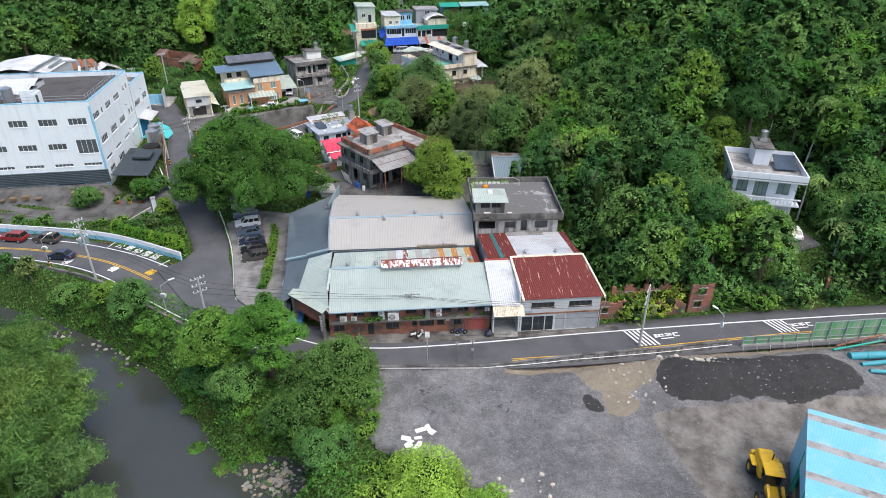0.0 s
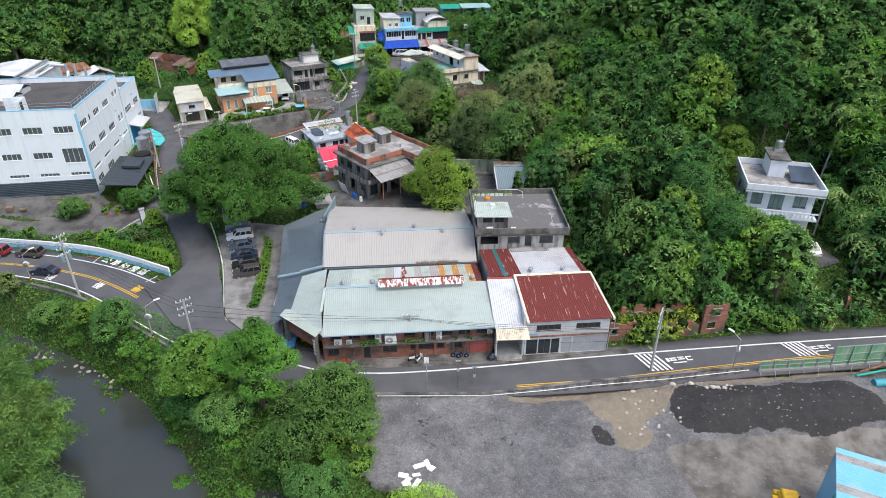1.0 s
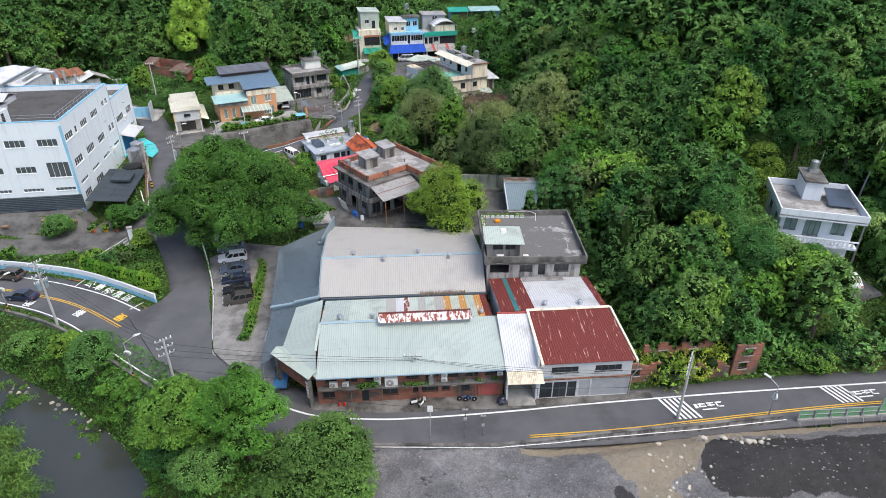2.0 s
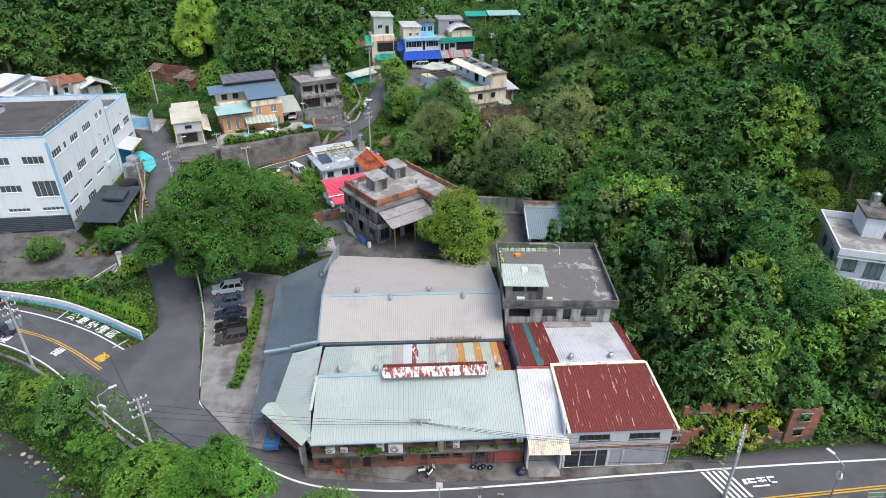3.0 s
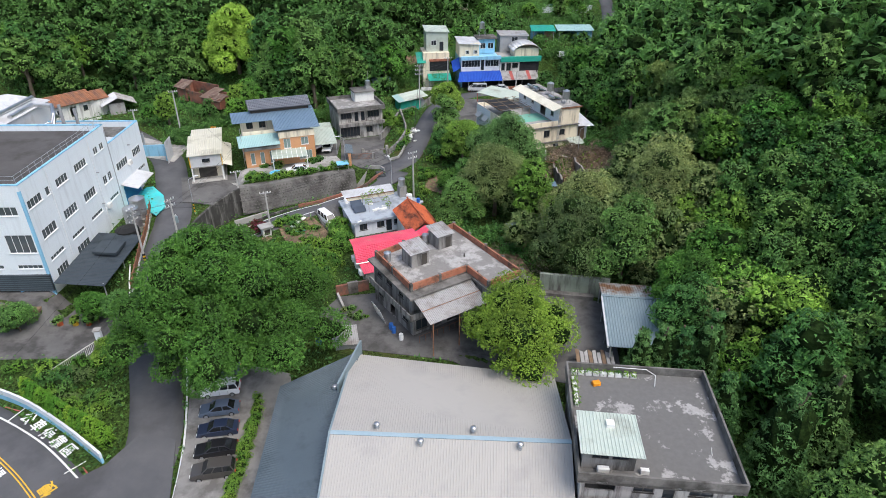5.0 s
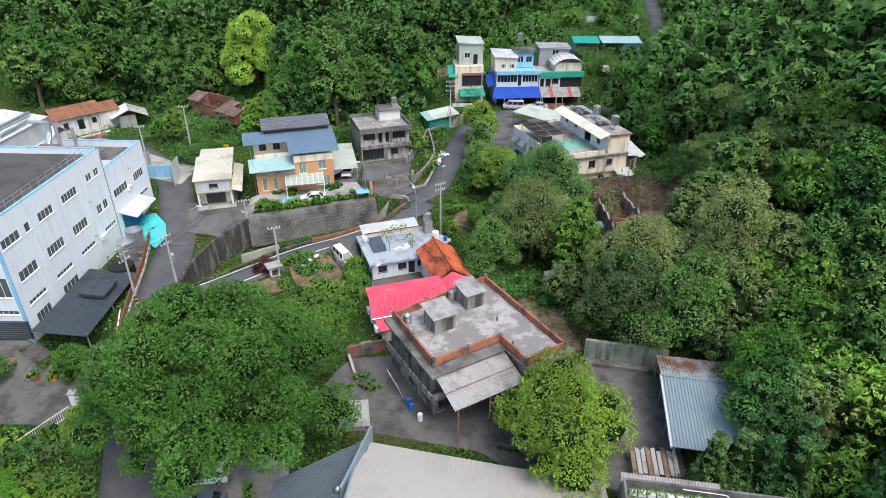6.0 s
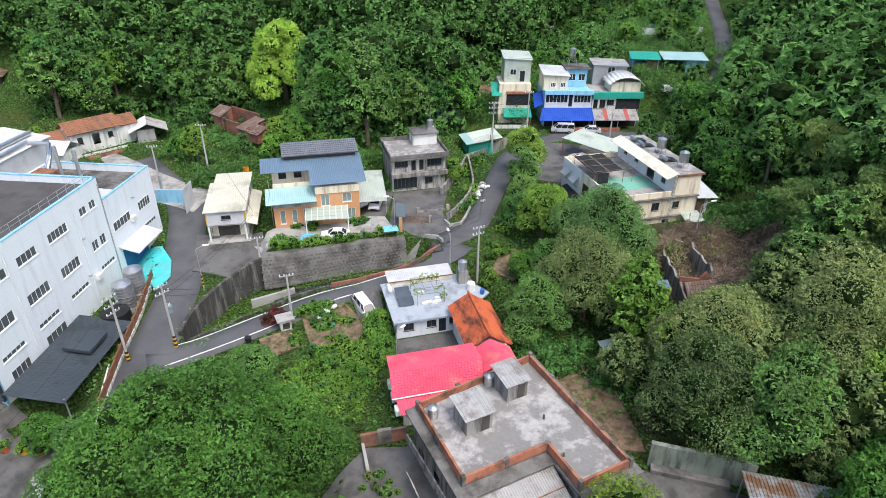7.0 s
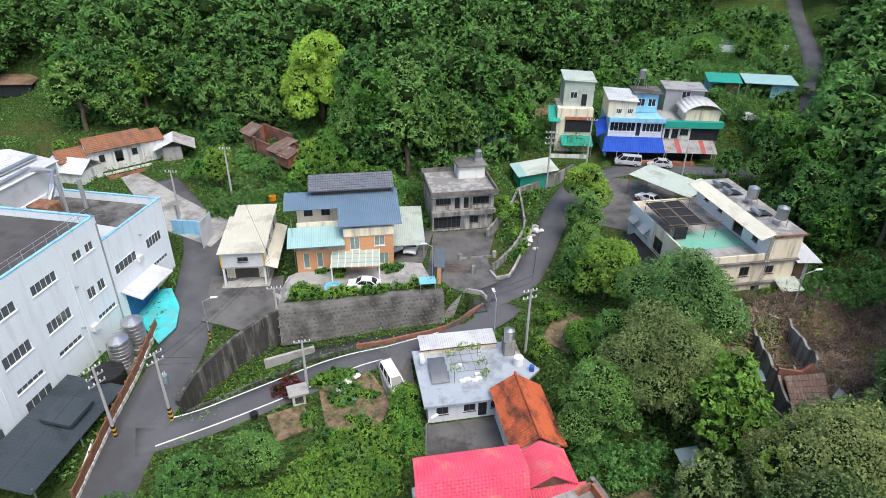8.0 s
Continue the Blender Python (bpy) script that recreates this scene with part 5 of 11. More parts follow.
def concrete_house():
    t = thing("concrete_house", 5.15, 86.35, 0, 1.8, "flat-roofed concrete house with a dark parapet and flaking roof", "house")
    w, d = 12.8, 13.2
    hs = {"S": [(0.4, 3.0, 7.35, 8.7, "void"), (4.5, 6.2, 7.6, 8.6, 2), (7.0, 8.0, 7.0, 8.8, "door"), (9.2, 11.2, 7.6, 8.7, 2)], "W": [(4, 6, 7.4, 8.6, 2)]}
    shell(t, w, d, 0, 9.3, "stained_wall", hs, frame="frame_dark")
    part("floor_slab", boxes((0.22, w - 0.22, 0.22, d - 0.22, 6.7, 6.9)), "dark_concrete", t)
    part("roof_slab", boxes((-0.5, w + 0.6, -0.9, d + 0.3, 9.3, 9.5)), "flaked_roof", t, "weathered roof with white flaked patches")
    for r in ((-0.5, w + 0.6, -0.9, -0.7), (-0.5, w + 0.6, d + 0.1, d + 0.3), (-0.5, -0.3, -0.7, d + 0.1), (w + 0.4, w + 0.6, -0.7, d + 0.1)):
        part("parapet", boxes((*r, 9.2, 10.4)), "dark_concrete", t)
    s = part("stair_house", boxes((-0.1, 4.4, 0.5, 4.2, 9.5, 12.0)), "grey_wall", t)
    m4 = Matrix.Translation((0, 0.5, 0))
    for u in (0.6, 2.3):
        window(s, m4, 0.1 + u, 1.5 + u, 10.8, 11.6, 2, "frame_dark", inset=-0.02, sill=False)
    part("stair_roof", sheet((-0.45, -0.35, 12.1), (4.9, -0.35, 12.0), (4.75, 4.4, 12.25), (-0.45, 4.4, 12.35), 0.3, 0.05), "pale_sheet", t, "pale green ribbed roof sheets")
    part("skylight", boxes((2.0, 2.7, 2.6, 3.3, 12.2, 12.6)), "white_plastic", t)
    part("air_conditioner", rbox(1.2, 2.2, -0.15, 0.3, 9.5, 10.2, 0.04), "white_plastic", t)
    part("roof_bench", boxes((4.9, 5.6, 0.2, 0.6, 9.5, 9.95)), "white_plastic", t)
    part("ladder", tubes(*[((11.6, 3 + 0.0, 9.4 + 0.0), (11.3, 3.0, 10.4), 0.03)]), "white_plastic", t)
    rng = np.random.default_rng(8)
    for i in range(9):
        b = thing("planter", *(t.matrix_basis @ Vector((0.3 + 0.75 * i, d - 0.5, 9.5))), 1.8, "white foam planting box with green vegetables on the roof", "planter", "roof planters")
        part("box", boxes((-0.3, 0.3, -0.2, 0.2, 0, 0.35)), "white_plastic", b)
        v, f = leaf_cloud(rng, [(0, 0, 0.45)], [0.35], [60], 0.12)
        o = new("plant", raw_mesh("plant", v, f, "leaf_hedge"))
        o.parent = b
    for i in range(5):
        b = thing("planter", *(t.matrix_basis @ Vector((0.2, d - 1.6 - 0.85 * i, 9.5))), 91.8, "white foam planting box with green vegetables on the roof", "planter", "roof planters")
        part("box", boxes((-0.3, 0.3, -0.2, 0.2, 0, 0.35)), "white_plastic", b)
        v, f = leaf_cloud(rng, [(0, 0, 0.45)], [0.4], [70], 0.12)
        o = new("plant", raw_mesh("plant", v, f, "leaf_hedge"))
        o.parent = b
    c = thing("crate", *(t.matrix_basis @ Vector((2.4, d - 2.0, 9.5))), 20, "orange plastic crate on a flat roof", "crate")
    part("body", rbox(-0.4, 0.4, -0.28, 0.28, 0, 0.4, 0.04), "orange", c)
    bm = bmesh.new()
    path_tube(bm, [(4.2, d - 0.25, 10.45), (7.5, d - 0.35, 10.5), (8.3, d - 1.0, 10.35), (8.2, d - 1.8, 9.6)], 0.04)
    part("pipe", bm, "white_plastic", t)


workshop()
lean_to()
warehouse()
white_mid()
red_building()
concrete_house()
for x, y, z in ((-13.6, 76.2, 6.7), (-9.6, 76.5, 6.7), (4.0, 77.7, 6.7)):
    ventilator(x, y, z)


# ---- white factory ----
def water_tank(parent, x, y, z, r, h, mat="steel", name="tank"):
    """A ribbed upright tank with a shallow cone lid."""
    n = 7
    bm = bmesh.new()
    tube(bm, (x, y, z), (x, y, z + h), r * 0.95, r * 0.95, 16)
    body = part(name, bm, mat, parent)
    for i in range(n):
        a, b = z + h * i / n, z + h * (i + 0.7) / n
        bm = bmesh.new()
        tube(bm, (x, y, a + 0.004), (x, y, b), r, r, 16)
        part("ring", bm, mat, body)
    bm = bmesh.new()
    tube(bm, (x, y, z + h), (x, y, z + h + r * 0.35), r, r * 0.25, 16)
    part("lid", bm, mat, body)
    return body


def factory():
    w, d = 36.0, 24.6
    a = radians(9)
    t = thing("factory", -66.2 - w * math.cos(a), 114.5 - w * math.sin(a), 0, 9, "white four-storey factory with blue edges and rows of windows", "factory")
    s = [(w - 4.5 - 5.2 * i, w - 1.2 - 5.2 * i, 15.1, 16.4, 4) for i in range(6)]
    s += [(w - 4.2, w - 0.5, 9.4, 12.2, 4)] + [(w - 9.3 - 5.3 * i, w - 6.0 - 5.3 * i, 10.4, 11.6, 4) for i in range(5)]
    s += [(w - 3.9 - 5.3 * i, w - 0.5 - 5.3 * i, 6.9, 7.5, 5) for i in range(6)]
    s += [(w - 9.7, w - 4.8, 0.2, 3.4, "blue_door"), (w - 14.5, w - 11.0, 1.7, 2.6, 5), (w - 19.5, w - 16.0, 1.7, 2.6, 5), (w - 4.0, w - 0.8, 1.5, 2.6, 3)]
    e = [(0.7, 4.1, 15.6, 16.8, 4), (5.2, 6.2, 15.6, 16.8, 1), (8.0, 11.2, 15.6, 16.8, 4), (13.4, 17.0, 15.6, 16.8, 5), (19.8, 21.2, 16.0, 17.1, 2), (21.9, 23.2, 16.0, 17.1, 2)]
    e += [(1.6, 5.2, 10.6, 12.0, 4), (7.6, 11.3, 10.6, 12.0, 5), (13.7, 17.3, 10.5, 11.9, 5), (20.3, 21.6, 10.6, 12.0, 2), (22.1, 23.3, 10.6, 12.0, 2)]
    e += [(1.6, 5.2, 7.2, 7.8, 5), (7.8, 11.5, 7.2, 7.8, 5), (14.0, 17.7, 7.2, 7.8, 5), (20.8, 24.0, 7.4, 8.0, 5), (8.1, 11.8, 4.4, 5.7, 4), (2.0, 5.0, 4.3, 5.6, 4)]
    shell(t, w, d, 0, 18.6, "factory_paint", {"S": s, "E": e}, th=0.3, pane="factory_glass")
    part("roof_slab", boxes((0.3, w - 0.3, 0.3, d - 0.3, 18.2, 18.55)), "dark_roof", t, "dark worn flat roof")
    parapet(t, w, d, 18.6, 19.45, "factory_paint", 0.3)
    for r in ((0, w + 0.03, -0.03, 0.33), (w - 0.33, w + 0.03, 0.33, d), (0, w, d - 0.33, d + 0.03)):
        part("coping", boxes((*r, 19.45, 19.6)), "sky_paint", t)
    part("corner_stripe", boxes((w - 0.3, w + 0.035, -0.035, 0.3, 0, 18.6)), "sky_paint", t)
    part("corner_stripe", boxes((w - 0.05, w + 0.035, d - 0.25, d + 0.01, 0, 18.6)), "galv", t)
    bm = bmesh.new()
    for i in range(14):
        tube(bm, (w - 0.6, 0.8 + 1.7 * i, 19.5), (w - 0.6, 0.8 + 1.7 * i, 20.5), 0.03, n=5)
    for z in (20.0, 20.5):
        tube(bm, (w - 0.6, 0.4, z), (w - 0.6, d - 0.4, z), 0.03, n=5)
        tube(bm, (2, 0.6, z), (w - 0.6, 0.6, z), 0.03, n=5)
    part("railing", bm, "galv", t)
    bm = bmesh.new()
    path_tube(bm, [(w - 0.15, 6.4, 19.4), (w + 0.1, 6.4, 19.0), (w + 0.1, 6.4, 5.4)], 0.05)
    part("downpipe", bm, "frame_white", t)
    bm = bmesh.new()
    path_tube(bm, [(w + 0.1, 18.6, 19.0), (w + 0.1, 18.6, 2.4)], 0.05)
    part("downpipe", bm, "frame_white", t)
    # low wing behind
    shell_e = [(25.4, 29.6, 10.9, 12.2, 5), (32.0, 35.2, 10.9, 12.3, 5), (32.4, 35.6, 7.9, 8.5, 5)]
    wing = part("wing", boxes((w - 16, w - 0.02, d, d + 12.3, 2.0, 15.0)), "factory_paint", t)
    for u0, u1, v0, v1, n in shell_e:
        window(wing, side_matrix("E", w - 0.02, d), u0, u1, v0, v1, n, pane="factory_glass", inset=-0.03)
    for r in ((w - 16, w, d + 12.0, d + 12.3), (w - 0.32, w, d, d + 12.0), (w - 16, w - 15.7, d, d + 12)):
        part("parapet", boxes((*r, 15.0, 16.1)), "factory_paint", t)
    for r in ((w - 16.02, w + 0.02, d + 11.98, d + 12.32), (w - 0.34, w + 0.02, d, d + 11.98)):
        part("coping", boxes((*r, 16.1, 16.25)), "sky_paint", t)
    part("wing_roof", boxes((w - 15.7, w - 0.32, d + 0.02, d + 12.0, 15.0, 15.12)), "dark_concrete", t, "stained grey roof")
    part("canopy", slab([(w - 4.5, d + 0.3, 16.2), (w - 0.6, d + 0.3, 16.0), (w - 0.6, d + 3.8, 16.0), (w - 4.5, d + 3.8, 16.2)], 0.1), "white_sheet", t)
    # roof sheds and steel ducts
    part("roof_shed", boxes((6, 20, d + 0.1, d + 14, 15.1, 19.3)), "white_sheet", t)
    part("shed_roof", sheet((5.7, d - 0.3, 19.5), (5.7, d + 14.3, 19.5), (13, d + 14.3, 20.6), (13, d - 0.3, 20.6), 0.4, 0.05), "white_sheet", t)
    part("shed_roof", sheet((20.3, d - 0.3, 19.5), (20.3, d + 14.3, 19.5), (13, d + 14.3, 20.6), (13, d - 0.3, 20.6), 0.4, 0.05), "white_sheet", t)
    part("machine", rbox(w - 13, w - 10, d + 4, d + 6.5, 15.1, 17.6, 0.1), "rust_metal", t)
    bm = bmesh.new()
    path_tube(bm, [(w - 16.5, d + 3, 19.8), (w - 16.5, d + 10, 19.9), (w - 13.5, d + 10.5, 19.6), (w - 12.4, d + 8.5, 18.6), (w - 12.4, d + 7.4, 17.0)], 0.4, 10)
    path_tube(bm, [(w - 18.5, d - 2, 20.2), (w - 18, d + 13, 20.4)], 0.35, 10)
    part("duct", bm, "steel", t)
    for k, (x, y, h) in enumerate(((w - 10.5, d + 7.5, 5.5), (w - 9.2, d + 9.5, 4.2))):
        part("flue", tubes(((x, y, 15.1), (x, y, 15.1 + h), 0.28), n=10), "galv", t)
    for k, y0 in enumerate((7.0, 13.0)):
        part("roof_shed", boxes((4, w - 13.6 - k, y0 + 0.2, y0 + 5.8, 18.5, 19.5)), "white_sheet", t)
        part("shed_roof", sheet((3.7, y0, 19.5), (w - 13.3 - k, y0, 19.5), (w - 13.3 - k, y0 + 3, 20.4), (3.7, y0 + 3, 20.4), 0.4, 0.05), "white_sheet", t)
        part("shed_roof", sheet((w - 13.3 - k, y0 + 6, 19.5), (3.7, y0 + 6, 19.5), (3.7, y0 + 3, 20.4), (w - 13.3 - k, y0 + 3, 20.4), 0.4, 0.05), "white_sheet", t)
    part("roof_wall", boxes((w - 9.6, w - 9.3, 0.3, 4.0, 18.55, 21.0), (w - 13.0, w - 9.6, 3.7, 4.0, 18.55, 21.0)), "factory_paint", t)
    part("roof_door", boxes((w - 9.3, w - 9.26, 1.4, 2.3, 18.6, 20.6)), "frame_dark", t)
    for i in range(3):
        water_tank(t, w - 21 + 2.6 * i, 5.2, 18.6, 1.0, 2.6)
    part("door_hood", slab([(w, 25.3, 8.5), (w + 2.8, 25.3, 7.8), (w + 2.8, 32.3, 7.8), (w, 32.3, 8.5)], 0.15), "white_sheet", t)
    part("loading_bay", boxes((w - 0.06, w + 0.04, 26.0, 32.0, 3.4, 7.7)), "blue_door", t)
    # blue-black canopy band and loading front
    part("band", boxes((-0.4, w + 0.2, -0.4, -0.02, 3.5, 6.0)), "slate_dark", t, "dark slate canopy band")
    bm = bmesh.new()
    for i in range(7):
        box(bm, -0.42, w + 0.22, -0.44, -0.4, 3.6 + 0.34 * i, 3.7 + 0.34 * i)
    part("band_rib", bm, "slate_roof", t, kind="stuff")
    for i in range(5):
        part("column", boxes((w - 4.6 - 5.6 * i, w - 4.3 - 5.6 * i, -0.3, -0.003, -0.2, 3.5)), "sky_paint", t)
    # wall lamps and air conditioners on the east wall
    for u, z in ((18.8, 13.4), (31.0, 13.6), (18.0, 8.3)):
        part("wall_lamp", boxes((w, w + 0.45, u - 0.12, u + 0.12, z, z + 0.14)), "galv", t)
    for u, z in ((29.9, 10.4), (19.6, 6.9)):
        part("air_conditioner", rbox(w + 0.02, w + 0.5, u - 0.5, u + 0.5, z, z + 0.8, 0.04), "white_plastic", t)
    c = thing("side_canopy", -65.6, 114.4, 0, 9, "dark slate metal canopy beside the factory wall", "canopy")
    part("roof", sheet((7.0, -0.6, 4.4), (7.0, 13.6, 4.9), (0.1, 13.6, 5.4), (0.1, -0.6, 5.0), 0.35, 0.05), "slate_dark", c)
    part("monitor", slab([(2.4, 6.6, 5.9), (5.8, 6.6, 5.6), (5.8, 10.2, 5.7), (2.4, 10.2, 6.0)], 0.4), "slate_dark", c)
    for x, y in ((6.6, 0), (6.6, 6.5), (6.6, 13)):
        part("post", tubes(((x, y, 1.5), (x, y, 4.5), 0.09)), "galv", c)
    for x, y, r, h in ((5.2, 22.0, 1.25, 3.4), (5.0, 25.2, 1.25, 3.4)):
        p = c.matrix_basis @ Vector((x - 1.2, y - 4.4, 0))
        k = thing("steel_tank", p.x, p.y, hgt(p.x, p.y), 0, "ribbed stainless steel water tank beside the factory", "water tank", "factory tanks")
        part("stand", boxes((-1.2, 1.2, -1.2, 1.2, 0, 0.9)), "concrete", k)
        water_tank(k, 0, 0, 0.9, r, h)
    p = c.matrix_basis @ Vector((4.0, 14.9, 0))
    k = thing("black_tank", p.x, p.y, hgt(p.x, p.y), 0, "squat black plastic tank beside the factory", "water tank")
    part("body", tubes(((0, 0, 0), (0, 0, 2.0), 1.9, 1.8), ((0, 0, 2.0), (0, 0, 2.3), 1.8, 0.6), n=18), "black", k)
    # brown boundary fence with white plinth along the lane
    line_ = [(-55.6, 116.4), (-59.4, 125.0), (-62.0, 131.8), (-65.4, 139.2)]
    for i in range(13):
        k = i / 13 * 3
        n = int(k)
        (ax, ay), (bx, by) = line_[n], line_[n + 1]
        x, y = ax + (bx - ax) * (k - n), ay + (by - ay) * (k - n)
        f = thing("fence_panel", x, y, hgt(x, y), math.degrees(math.atan2(by - ay, bx - ax)), "brown metal fence panel on a white painted plinth", "fence", "factory fence")
        long = math.hypot(bx - ax, by - ay) * 3 / 13
        part("plinth", boxes((0, long, -0.15, 0.15, -0.6, 0.55)), "pale_wall", f)
        part("panel", boxes((0.1, long, -0.05, 0.05, 0.55, 1.7)), "rust_metal", f)
        part("post", boxes((0.0, 0.14, -0.12, 0.12, 0.55, 1.85)), "rust_metal", f)
    draped("ramp", [(-72.6, 144.6), (-68.6, 146.0), (-65.1, 143.2), (-62.9, 139.7), (-63.0, 136.6), (-66.4, 138.4), (-70.5, 139.5)], "turquoise", 0.3, "turquoise painted concrete ramp by the factory door", "ramp")
    g = thing("gate_wall", -74.5, 155.5, 0, 14, "blue and white painted gate wall beside the factory", "wall")
    part("wall", boxes((-2.5, 3.4, 2.8, 3.1, 5, 8.6)), "sky_paint", g)
    part("pillar", boxes((3.0, 3.6, 0.6, 3.1, 5, 9.0)), "sky_paint", g)
    part("panel", boxes((3.62, 3.75, -0.6, 3.2, 5.5, 10.2)), "white_sheet", g)
    for x in (-1.5, -4.5):
        part("post", tubes(((x, 3.4, 5), (x, 3.4, 11), 0.25), n=10), "galv", g)


# ---- old concrete house with brick parapet ----
def old_house():
    t = thing("old_house", -13.96, 110.39, 0, 41, "old grey concrete house with a red brick roof parapet", "house")
    z0, zr = 2.6, 10.1
    west = [(1.0, 2.2, 8.0, 9.3, 2), (3.4, 5.0, 8.0, 9.3, 2), (6.6, 7.8, 8.0, 9.3, 2), (1.0, 2.4, 4.8, 6.2, 2), (4.0, 5.6, 3.7, 6.4, "void"), (7.4, 8.8, 4.8, 6.2, 2)]
    south = [(0.5, 2.2, 4.2, 6.4, 2), (2.8, 4.4, 3.7, 6.4, "void"), (5.2, 7.8, 3.7, 6.8, "void"), (0.8, 2.6, 7.9, 9.3, 2), (4.6, 6.4, 7.9, 9.3, 2)]
    h = new("body")
    h.parent = t
    h.matrix_basis = Matrix.Translation((0.2, 0.1, 0))
    shell(h, 8.4, 10.0, z0, zr, "grey_wall", {"W": west, "S": south}, frame="frame_dark")
    h = new("body")
    h.parent = t
    h.matrix_basis = Matrix.Translation((8.61, -4.2, 0))
    shell(h, 4.6, 14.6, z0, zr - 0.01, "grey_wall", {"S": [(0.3, 4.3, 3.7, 6.9, "void"), (0.5, 1.9, 7.9, 9.3, 2), (2.6, 4.1, 7.9, 9.3, 2)]}, frame="frame_dark")
    part("floor", boxes((0.5, 8.4, 0.4, 9.9, 7.0, 7.2)), "dark_concrete", t)
    part("balcony", boxes((-0.9, 8.0, -1.3, 0.08, 6.9, 7.15)), "dark_concrete", t, "stained concrete balcony slab")
    part("balcony_wall", boxes((-0.9, -0.75, -1.15, 9.4, 7.0, 7.9), (-0.9, 8.0, -1.3, -1.15, 7.15, 7.9)), "grey_wall", t)
    bm = prism([(-0.9, -1.35), (8.1, -1.35), (8.1, -5.4), (14.4, -5.4), (14.6, 11.4), (-0.7, 10.0)], zr, zr + 0.25)
    part("roof_slab", bm, "dark_concrete", t, "dark stained concrete ledge")
    ring = [(0.0, 0.0), (8.3, 0.0), (8.3, -4.6), (13.5, -4.6), (13.6, 10.7), (0.3, 9.4)]
    part("roof_deck", prism(ring, zr + 0.25, zr + 0.45), "old_roof", t, "grey concrete deck with pale worn patches")
    for (ax, ay), (bx, by) in zip(ring, ring[1:] + ring[:1]):
        a, b = Vector((ax, ay)), Vector((bx, by))
        n = Vector((-(b - a).y, (b - a).x)).normalized() * 0.22
        bm = bmesh.new()
        hexa(bm, [(*p, z) for z in (zr + 0.25, zr + 1.3) for p in (a, b, b + n, a + n)])
        part("parapet", bm, "brick", t, "bare red brick parapet")
        k = max(1, round((b - a).length / 4.0))
        for i in range(k):
            p = a.lerp(b, i / k)
            part("pier", boxes((p.x - 0.06, p.x + 0.3, p.y - 0.06, p.y + 0.3, zr + 0.2, zr + 1.36)), "dark_concrete", t)
    for x, y, w in ((2.8, 4.4, 2.6), (8.3, 6.5, 2.2)):
        s = part("stair_house", boxes((x, x + w, y, y + 2.5, zr + 0.45, zr + 2.4)), "grey_wall", t)
        for i in range(4):
            part("stair_roof", sheet((x - 0.3 + (w + 0.6) * i / 4, y - 0.25, zr + 2.5), (x - 0.3 + (w + 0.6) * (i + 0.97) / 4, y - 0.25, zr + 2.5), (x - 0.3 + (w + 0.6) * (i + 0.97) / 4, y + 2.9, zr + 2.95), (x - 0.3 + (w + 0.6) * i / 4, y + 2.9, zr + 2.95), 0.3, 0.04), "grey_sheet", s)
        part("stair_door", boxes((x + w - 1.1, x + w - 0.3, y - 0.04, y - 0.003, zr + 0.5, zr + 2.1)), "frame_dark", s)
    for x, y in ((1.2, 7.9), (8.0, 9.4)):
        water_tank(t, x, y, zr + 0.45, 0.5, 1.2)
    for x, y in ((5.6, 0.6), (10.2, 3.2), (9.2, -1.2)):
        part("vent_pipe", tubes(((x, y, zr + 0.4), (x, y, zr + 0.95), 0.1), n=8), "dark_concrete", t)
    part("canopy", sheet((-0.3, -4.9, 8.6), (8.15, -4.9, 8.6), (8.15, -1.1, 10.0), (-0.3, -1.1, 10.0), 0.24, 0.07), "grey_sheet", t, "grey corrugated canopy")
    part("canopy_seam", slab([(-0.3, -3.1, 9.36), (8.15, -3.1, 9.36), (8.15, -3.02, 9.4), (-0.3, -3.02, 9.4)], 0.03), "rust_metal", t)
    for x in (0.2, 4.0, 8.0):
        part("post", tubes(((x, -4.7, 3.0), (x, -4.7, 8.65), 0.08)), "rust_metal", t)
    bm = bmesh.new()
    for i in range(9):
        tube(bm, (0.1 + 0.9 * i, -1.6, 3.2), (0.1 + 0.9 * i, -1.6, 4.6), 0.03, n=5)
    tube(bm, (0.1, -1.6, 4.6), (7.3, -1.6, 4.6), 0.03, n=5)
    part("railing", bm, "rust_metal", t)
    # brick yard wall, leaning boards, blue drums
    w_ = thing("yard_wall", -25.5, 118.2, 0, 29, "broken old red brick garden wall", "wall")
    part("wall", boxes((-0.5, 4.2, 0, 0.3, 2.2, 5.2)), "old_brick", w_)
    part("pier", boxes((1.2, 2.6, -0.06, 0.36, 2.2, 5.35)), "dark_concrete", w_)
    part("wall", boxes((-0.5, -0.2, -3.6, 0, 2.2, 4.2)), "concrete", w_)
    for i, (x, y) in enumerate(((-16.4, 110.9), (-16.9, 111.6), (-15.2, 109.6))):
        b = thing("drum", x, y, hgt(x, y), 0, "blue plastic drum beside the house wall" if i < 2 else "white plastic bucket beside the house wall", "drum")
        part("body", tubes(((0, 0, 0), (0, 0, 0.45), 0.28, 0.31), ((0, 0, 0.45), (0, 0, 0.95), 0.31, 0.27), n=12), "bluebar" if i < 2 else "white_plastic", b)
    for i in range(4):
        x, y = -17.6 - 0.45 * i, 112.9 + 0.6 * i
        b = thing("board", x, y, hgt(x, y), 129, "pale board leaning on the house wall", "board", "leaning boards")
        part("plank", hexa_box((0, 0.3, 0), (0.5, 0.3, 0), (0.5, 1.0, 2.2), (0, 1.0, 2.2), 0.05), "white_plastic", b)
